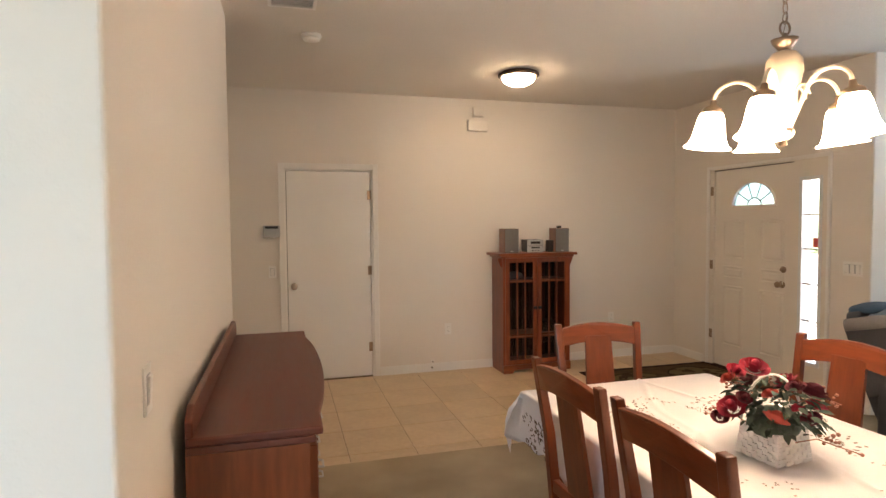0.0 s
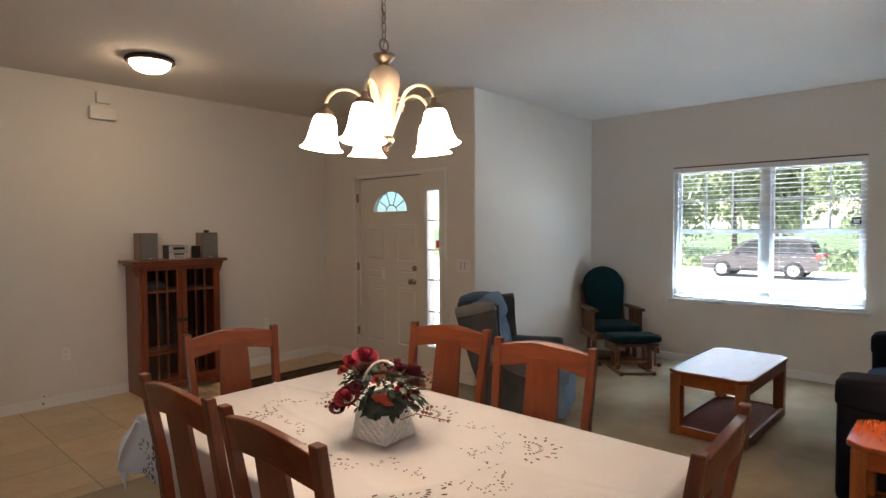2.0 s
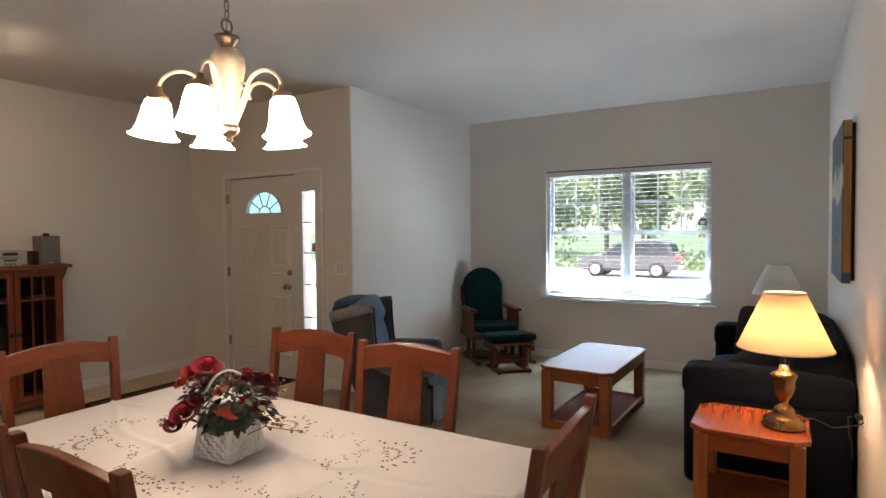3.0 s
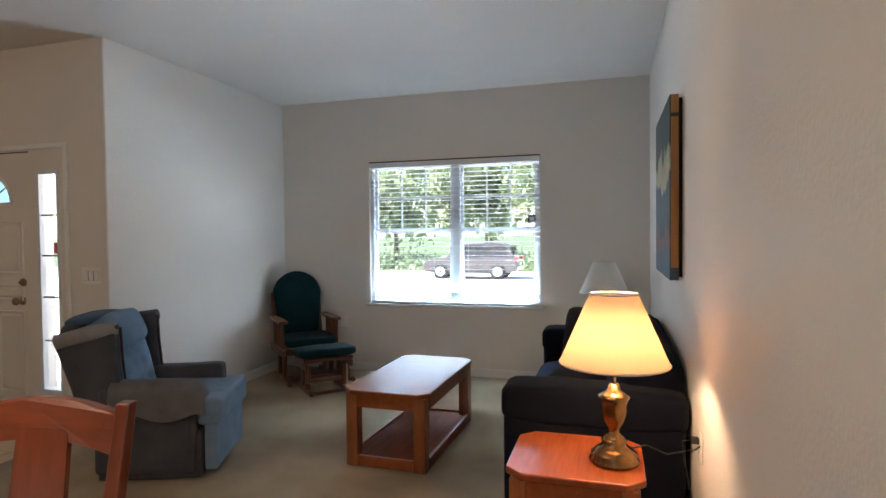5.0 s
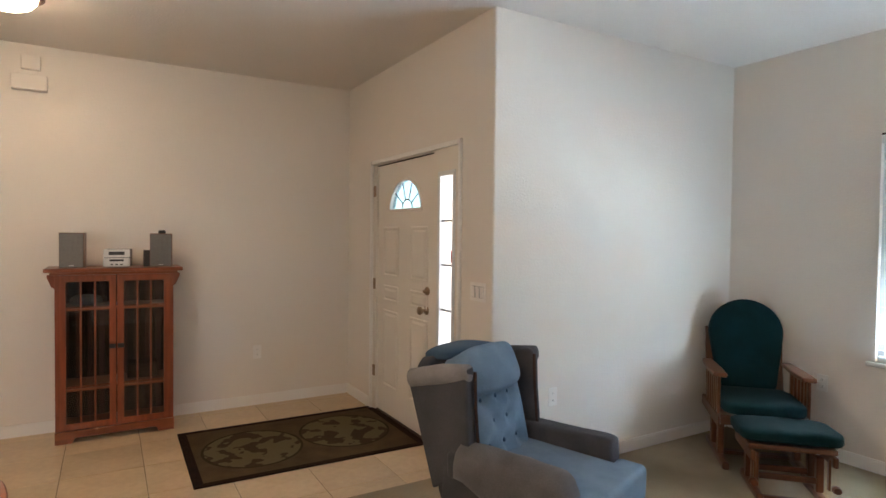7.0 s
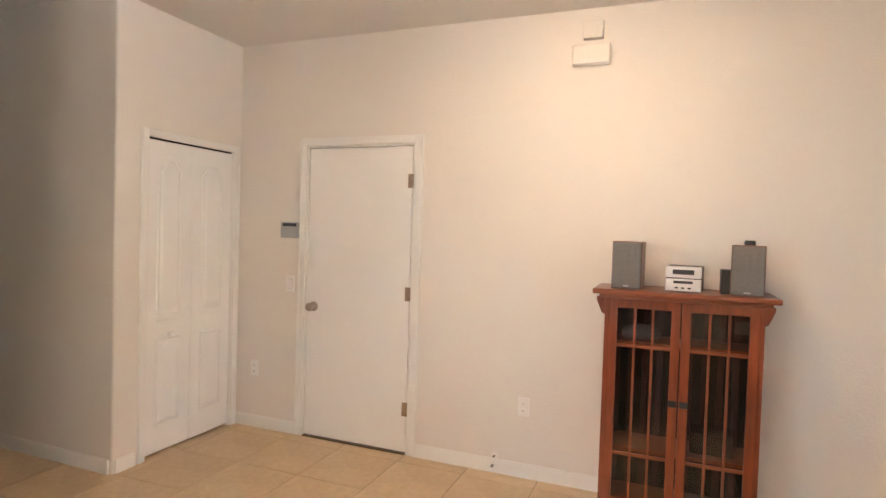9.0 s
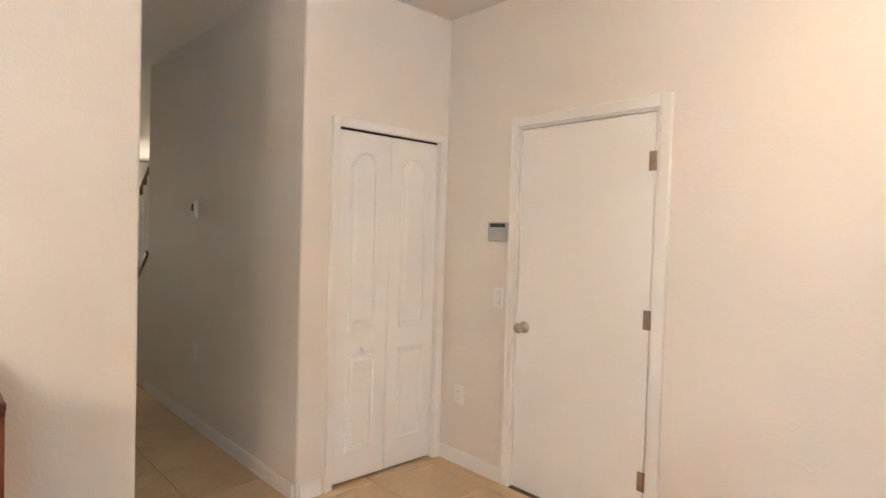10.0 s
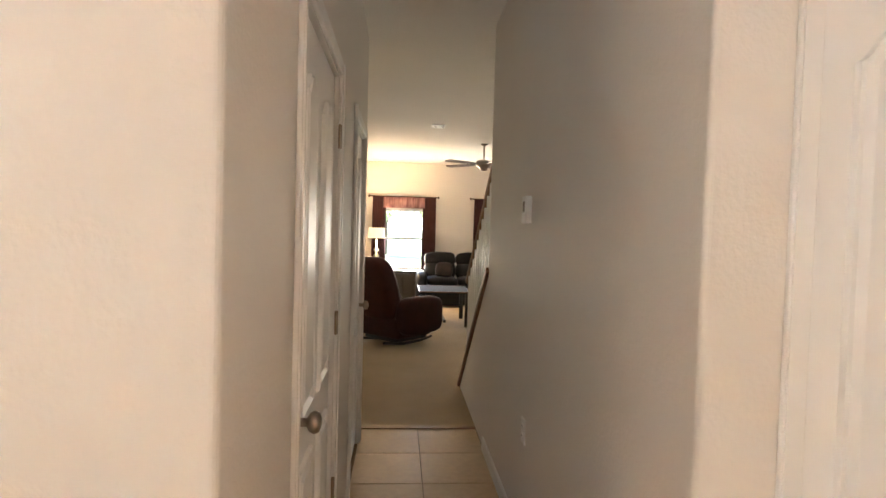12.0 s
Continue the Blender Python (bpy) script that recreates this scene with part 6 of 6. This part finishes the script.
for k, (y0, y1) in enumerate(((3.50, 4.50), (5.56, 6.56))):
    t = thing("curtain", "burgundy sheer curtains with striped valance on a rod", "curtain", None, "family room curtains")
    curtain(y0 - 0.14, y0 + 0.14, 0.35, 2.08, k, t)
    curtain(y1 - 0.13, y1 + 0.15, 0.35, 2.08, k + 2, t)
    b = bmesh.new()
    rows = [[b.verts.new((-10.90 + 0.018 * math.sin(i * 0.9), y0 + 0.08 + (y1 - y0 - 0.16) * i / 30, z)) for i in range(31)] for z in (1.86, 2.08)]
    for i in range(30):
        b.faces.new((rows[0][i], rows[0][i + 1], rows[1][i + 1], rows[1][i]))
    o = part("valance", b, VALANCE, t, "striped burgundy and cream valance", True)
    o.modifiers.new("thick", "SOLIDIFY").thickness = 0.004
    part("rod", tube([(-10.93, y0 - 0.2, 2.09), (-10.93, y1 + 0.2, 2.09)], 0.011, 8), BRONZE, t)
    for y in (y0 - 0.2, y1 + 0.2):
        part("finial", lathe([(0.012, -0.01), (0.026, 0.0), (0.02, 0.02), (0.004, 0.03)], 12, pose(-10.93, y, 2.09, 90)), BRONZE, t, "", True)
        part("bracket", box(-10.998, -10.92, y + (0.06 if y < y1 else -0.07), y + (0.07 if y < y1 else -0.06), 2.075, 2.09), BRONZE, t)

bs = thing("black_sofa", "black leather reclining sofa below the windows, family room", "sofa", pose(-10.25, 5.35, 0, 0, 0, 90))
# it looks along its own -y
part("base", box(-0.95, 0.95, -0.42, 0.42, 0.04, 0.42, 0.04, 3), DARKLEATHER, bs)
for x in (-0.62, 0.0, 0.62):
    part("seat_cushion", cushion(0.62, 0.62, 0.20, 5, 8, 0.03, m=pose(x, -0.08, 0.44)), DARKLEATHER, bs, "", True)
    part("back_cushion", cushion(0.62, 0.34, 0.24, 4, 8, 0.03, m=pose(x, 0.28, 0.64, 75)), DARKLEATHER, bs, "", True)
    part("head_cushion", cushion(0.62, 0.28, 0.22, 3.5, 8, 0.03, m=pose(x, 0.32, 0.86, 75)), DARKLEATHER, bs, "", True)
for s in (-1, 1):
    part("arm", cushion(0.22, 0.86, 0.62, 5, 8, 0, m=pose(s * 1.0, -0.02, 0.33)), DARKLEATHER, bs, "", True)
single("throw_pillow", cushion(0.34, 0.30, 0.14, 3.0, 10, 0.02, m=pose(0, 0, 0, 65)), PILLOW, "dark red throw pillow on the black sofa", "pillow", pose(-10.12, 4.78, 0.68, 0, 0, 80), smooth=True)

rk = thing("rocker_recliner", "dark maroon leather rocker recliner seen from behind, family room", "armchair", pose(-6.62, 3.90, 0, 0, 0, 226))
# it looks along its own -y
part("base", box(-0.28, 0.28, -0.30, 0.28, 0.05, 0.10, 0.02), BLACK, rk)
for s in (-1, 1):
    part("rocker", tube([(s * 0.24, -0.42, 0.05), (s * 0.24, -0.2, 0.018), (s * 0.24, 0.1, 0.018), (s * 0.24, 0.45, 0.07)], 0.018, 8), BLACK, rk)
    part("arm", cushion(0.20, 0.76, 0.46, 4.5, 8, 0.01, m=pose(s * 0.36, -0.05, 0.37)), BROWNLEATHER, rk, "", True)
part("seat_cushion", cushion(0.54, 0.62, 0.22, 5, 8, 0.03, m=pose(0, -0.08, 0.38)), BROWNLEATHER, rk, "", True)
part("body", box(-0.36, 0.36, -0.30, 0.34, 0.10, 0.36, 0.05, 3), BROWNLEATHER, rk)
part("back", cushion(0.64, 0.84, 0.26, 3.6, 10, 0.02, m=pose(0, 0.36, 0.69, 70)), BROWNLEATHER, rk, "", True)

ft = thing("glass_top_table", "dark table with a reddish edge, family room", "table", pose(-8.15, 4.62, 0))
part("tabletop", box(-0.45, 0.45, -0.38, 0.38, 0.50, 0.530, 0.006), TYRE, ft)
part("edge", solid([(-0.458, 0.458, -0.388, 0.388, 0.515, 0.532)], [(-0.448, 0.448, -0.378, 0.378, 0.4, 0.6)]), RAILWOOD, ft, "reddish table edge")
for x in (-0.4, 0.4):
    for y in (-0.33, 0.33):
        part("leg", box(x - 0.03, x + 0.03, y - 0.03, y + 0.03, 0, 0.5, 0.005), BLACK, ft)
part("stretcher", box(-0.4, 0.4, -0.02, 0.02, 0.06, 0.10, 0.005), BLACK, ft)

cb = thing("media_cabinet", "low dark cabinet under the family room window", "cabinet", pose(-10.55, 4.0, 0))
part("body", box(-0.22, 0.22, -0.42, 0.42, 0.0, 0.60, 0.006), BLACK, cb)
part("top", box(-0.24, 0.24, -0.45, 0.45, 0.60, 0.63, 0.006), BLACK, cb)
for y in (-0.21, 0.21):
    part("door", box(0.22, 0.235, y - 0.20, y + 0.20, 0.03, 0.58, 0.004), BLACK, cb)

lp = thing("white_table_lamp", "lit lamp with a yellow shade and stacked glass base", "lamp", pose(-9.9, 3.50, 0))
st2 = thing("small_side_table", "small dark side table below the lit lamp", "table", pose(-9.9, 3.50, 0))
part("tabletop", box(-0.22, 0.22, -0.22, 0.22, 0.60, 0.625, 0.005), BLACK, st2)
for x in (-0.19, 0.19):
    for y in (-0.19, 0.19):
        part("leg", box(x - 0.02, x + 0.02, y - 0.02, y + 0.02, 0, 0.60, 0.003), BLACK, st2)
part("base", lathe([(0.07, 0.626), (0.07, 0.645), (0.02, 0.66), (0.05, 0.70), (0.02, 0.75), (0.055, 0.81), (0.02, 0.87), (0.055, 0.93), (0.02, 0.99), (0.05, 1.04), (0.012, 1.10), (0.012, 1.22)], 20), PLATE, lp, "stacked ball lamp base", True)
part("shade", lathe([(0.155, 1.26), (0.145, 1.45), (0.142, 1.45), (0.152, 1.26)], 28, cap=False), glowing("lit_yellow_shade", (1.0, 0.78, 0.34), 0.07), lp, "glowing yellow drum shade", True)
part("stem", lathe([(0.006, 1.2), (0.006, 1.42)], 16), PLATE, lp)
part("spider", tube([(-0.14, 0, 1.42), (0.14, 0, 1.42)], 0.003, 6, tube([(0, -0.14, 1.42), (0, 0.14, 1.42)], 0.003, 6)), PLATE, lp)
# ---- outdoors ----
def ground_sheet():
    b = bmesh.new()
    xs = [-600, -60, -20, -11.4, 7.0, 9, 12, 20, 27, 34, 45, 80, 600]
    ys = [-600, -80, -30, -12, -3, 8, 14, 30, 80, 600]

    def height(x):
        if x < -11.4:
            return -0.35
        return -0.15 if x <= 7.0 else max(-0.80, -0.15 - 0.65 * (x - 7.0) / 20)
    grid = [[b.verts.new((x, y, height(x) - (0.2 if -11.4 < x < 7.0 else 0))) for y in ys] for x in xs]
    for i in range(len(xs) - 1):
        for j in range(len(ys) - 1):
            b.faces.new((grid[i][j], grid[i + 1][j], grid[i + 1][j + 1], grid[i][j + 1]))
    return b


setting("ground", ground_sheet(), GRASS, "sunlit grassy ground around the house", "ground")
b = bmesh.new()
for (x0, z0), (x1, z1) in zip(((8.2, -0.14), (20, -0.545), (27, -0.775), (33.5, -0.78)), ((20, -0.545), (27, -0.775), (33.5, -0.78), (33.6, -0.9))):
    vs = [b.verts.new(p) for p in ((x0, -40, z0), (x1, -40, z1), (x1, 60, z1), (x0, 60, z0))]
    b.faces.new(vs)
setting("porch", box(4.70, 7.6, 3.37, 9.5, -0.16, -0.03, 0.01), CONCRETE, "pale concrete porch slab before the entrance", "porch")
setting("driveway", b, CONCRETE, "pale sunlit concrete driveway and street", "driveway")


def leaf_crown(centre, radius, count, size, seed, squash=0.8):
    """Many small leaf blades scattered through uneven clumps."""
    rnd = random.Random(seed)
    verts, faces = [], []
    clumps = [(Vector((rnd.gauss(0, 1), rnd.gauss(0, 1), rnd.gauss(0, 0.8))).normalized() * radius * rnd.uniform(0.25, 0.95), radius * rnd.uniform(0.22, 0.42)) for _ in range(16)]
    for _ in range(count):
        c, r = rnd.choice(clumps)
        p = Vector((rnd.gauss(0, 0.5), rnd.gauss(0, 0.5), rnd.gauss(0, 0.45))) * r + c
        p.z *= squash
        p += Vector(centre)
        q = Euler((rnd.uniform(0, 6.3), rnd.uniform(0, 6.3), rnd.uniform(0, 6.3))).to_matrix()
        s = size * rnd.uniform(0.6, 1.4)
        k = len(verts)
        verts += [p + q @ Vector(v) * s for v in ((-0.5, 0, 0), (0, -0.28, 0.05), (0.5, 0, 0), (0, 0.28, 0.05))]
        faces.append((k, k + 1, k + 2, k + 3))
    me = bpy.data.meshes.new("crown")
    me.from_pydata([tuple(v) for v in verts], [], faces)
    me.materials.append(FOLIAGE)
    return me


def tree(x, y, z, height, radius, seed, leaves=2600):
    rnd = random.Random(seed)
    t = thing("tree", "leafy broadleaf tree with grey bark in sunlight", "tree", pose(x, y, z), "trees across the street")
    b = tube([(0, 0, -0.2), (rnd.uniform(-0.1, 0.1), 0.05, height * 0.3), (rnd.uniform(-0.3, 0.3), rnd.uniform(-0.2, 0.2), height * 0.75)], [0.17, 0.13, 0.05], 9)
    for k in range(5):
        a = rnd.uniform(0, 6.3)
        z0 = height * rnd.uniform(0.28, 0.55)
        tube([(0, 0, z0), (math.cos(a) * radius * 0.4, math.sin(a) * radius * 0.4, z0 + height * 0.12), (math.cos(a) * radius * 0.8, math.sin(a) * radius * 0.8, z0 + height * 0.25)], [0.06, 0.04, 0.015], 6, b)
    part("trunk", b, BARK, t)
    c = new("crown", leaf_crown((0, 0, height * 0.62), radius, leaves, 0.42, seed, squash=height * 0.42 / radius))
    c.parent = t


tree_rnd = random.Random(5)
for i in range(17):
    tree(38 + tree_rnd.uniform(-1.5, 7), -14 + i * 2.6 + tree_rnd.uniform(-0.8, 0.8), -0.85, tree_rnd.uniform(6.5, 10.5), tree_rnd.uniform(2.0, 3.0), 100 + i)
for i in range(13):
    tree(52 + tree_rnd.uniform(-2, 4), -22 + i * 4.6 + tree_rnd.uniform(-1, 1), -0.85, tree_rnd.uniform(10, 14), tree_rnd.uniform(3.2, 4.2), 200 + i, 2600)
for i in range(6):
    tree(-32 - tree_rnd.uniform(0, 6), -6 + i * 4.5, -0.4, tree_rnd.uniform(4.5, 6), tree_rnd.uniform(2.0, 2.8), 300 + i, 900)
rnd = random.Random(9)
verts, faces = [], []
for _ in range(9000):
    p = Vector((rnd.gauss(37, 1.6), rnd.uniform(-16, 32), 0))
    p.z = -0.8 + abs(rnd.gauss(0, 0.75)) * (0.6 + 0.6 * noise.noise(Vector((p.y * 0.4, 3, 1))))
    q = Euler((rnd.uniform(0, 6.3), rnd.uniform(0, 6.3), rnd.uniform(0, 6.3))).to_matrix()
    k = len(verts)
    verts += [tuple(p + q @ Vector(v) * rnd.uniform(0.15, 0.4)) for v in ((-0.5, 0, 0), (0, -0.3, 0), (0.5, 0, 0), (0, 0.3, 0))]
    faces.append((k, k + 1, k + 2, k + 3))
me = bpy.data.meshes.new("undergrowth")
me.from_pydata(verts, [], faces)
me.materials.append(FOLIAGE)
tagged(new("undergrowth", me), "green undergrowth below the trees across the street", "undergrowth", kind="stuff")



def suv(m):
    """A parked sport utility vehicle; its nose looks along +y."""
    t = thing("parked_car", "dark brown sport utility vehicle parked on the street", "car", m)
    side = [(-2.28, 0.42), (-2.33, 0.62), (-2.27, 1.02), (-2.0, 1.08), (1.15, 1.06), (1.95, 0.98), (2.26, 0.86), (2.34, 0.62), (2.28, 0.36), (1.85, 0.30), (-1.85, 0.30)]
    part("body", prism(side, 1.80, 0.07, 3, m=pose(-0.90, 0, 0) @ Matrix(((0, 0, 1, 0), (1, 0, 0, 0), (0, 1, 0, 0), (0, 0, 0, 1)))), CARPAINT, t)
    cabin = [(-2.16, 1.03), (-1.92, 1.60), (-1.5, 1.70), (0.1, 1.71), (0.45, 1.63), (1.22, 1.05)]
    part("cabin", prism(cabin, 1.54, 0.06, 3, m=pose(-0.77, 0, 0) @ Matrix(((0, 0, 1, 0), (1, 0, 0, 0), (0, 1, 0, 0), (0, 0, 0, 1)))), CARPAINT, t)
    for s in (-1, 1):
        for pts in ([(-1.88, 1.12), (-1.78, 1.53), (-1.22, 1.60), (-1.18, 1.12)], [(-1.08, 1.12), (-1.10, 1.60), (-0.28, 1.63), (-0.26, 1.12)], [(-0.16, 1.12), (-0.18, 1.63), (0.10, 1.62), (0.40, 1.55), (0.92, 1.12)]):
            part("side_window", prism(pts, 0.02, m=pose(s * 0.772 - 0.01, 0, 0) @ Matrix(((0, 0, 1, 0), (1, 0, 0, 0), (0, 1, 0, 0), (0, 0, 0, 1)))), CARGLASS, t)
        part("sill_trim", box(s * 0.90 - 0.02, s * 0.90 + 0.02, -1.2, 1.2, 0.30, 0.42, 0.01), BLACK, t)
        part("roof_rail", tube([(s * 0.66, -1.7, 1.70), (s * 0.66, -1.5, 1.76), (s * 0.66, 0.0, 1.76), (s * 0.66, 0.2, 1.70)], 0.02, 8), RIM, t)
        part("mirror", cushion(0.16, 0.12, 0.14, 4, 4, m=pose(s * 0.98, 0.86, 1.10)), CARPAINT, t)
        part("headlight", box(s * 0.72 - 0.15, s * 0.72 + 0.15, 2.18, 2.30, 0.70, 0.86, 0.03), HEADLIGHT, t)
        part("tail_light", box(s * 0.80 - 0.11, s * 0.80 + 0.11, -2.33, -2.16, 0.86, 1.06, 0.02), REDPLASTIC, t)
        for y in (-1.38, 1.42):
            w = part("wheel", lathe([(0.18, -0.11), (0.33, -0.115), (0.37, -0.09), (0.37, 0.09), (0.33, 0.115), (0.18, 0.11)], 28, pose(s * 0.82, y, 0.37, 0, 90, 0)), TYRE, t, "black rubber tyre", True)
            rim = lathe([(0.21, -0.09), (0.23, -0.12), (0.21, -0.12), (0.05, -0.115), (0.05, -0.09)], 24, pose(s * 0.82, y, 0.37, 0, -90 * s, 0))
            part("rim", rim, RIM, w, "alloy rim")
    part("rear_window", box(-0.62, 0.62, -0.012, 0.012, -0.2, 0.2, 0.01, m=pose(0, -2.055, 1.33, -23)), CARGLASS, t)
    part("windscreen", box(-0.66, 0.66, -0.012, 0.012, -0.40, 0.40, 0.01, m=pose(0, 0.86, 1.36, 53)), CARGLASS, t)
    part("number_plate", box(-0.16, 0.16, -2.345, -2.33, 0.66, 0.78), PLATE, t)


suv(pose(28.7, 6.4, -0.775))

# ---- floor tiles ----
setting("floor", box(-3.40, 4.56, 3.50, 5.53, -0.10, -0.0035), GROUT, "brown grout bed of the tiled foyer floor", "floor")
floor = bpy.data.objects["floor"]
S = 0.444
shared = {}
for i in range(-10, 10):
    for j in range(-2, 5):
        x0, y0 = 0.61 + i * S, 4.08 + j * S
        x1, y1 = x0 + S, y0 + S
        lox, loy = (-3.40, 3.667) if x1 < -0.2 else (-0.35, 3.50)
        hix, hiy = (4.56, 4.505) if x1 < -0.36 else (4.56, 5.53)
        if x0 < -0.35 < x1:
            lox, loy, hiy = x0, 3.667 if x0 < -0.3 else 3.5, 5.53
        x0, x1, y0, y1 = max(x0, lox), min(x1, hix), max(y0, loy), min(y1, hiy)
        if x1 - x0 < 0.02 or y1 - y0 < 0.02:
            continue
        key = (round(x1 - x0, 3), round(y1 - y0, 3))
        if key not in shared:
            tb = box(-key[0] / 2 + 0.002, key[0] / 2 - 0.002, -key[1] / 2 + 0.002, key[1] / 2 - 0.002, -0.008, 0.0, 0.0015, 1)
            ob = part("tile", tb, TILE, floor)
            shared[key] = ob.data
        else:
            ob = new("tile", shared[key])
            ob.parent = floor
        ob.matrix_basis = pose((x0 + x1) / 2, (y0 + y1) / 2, 0)
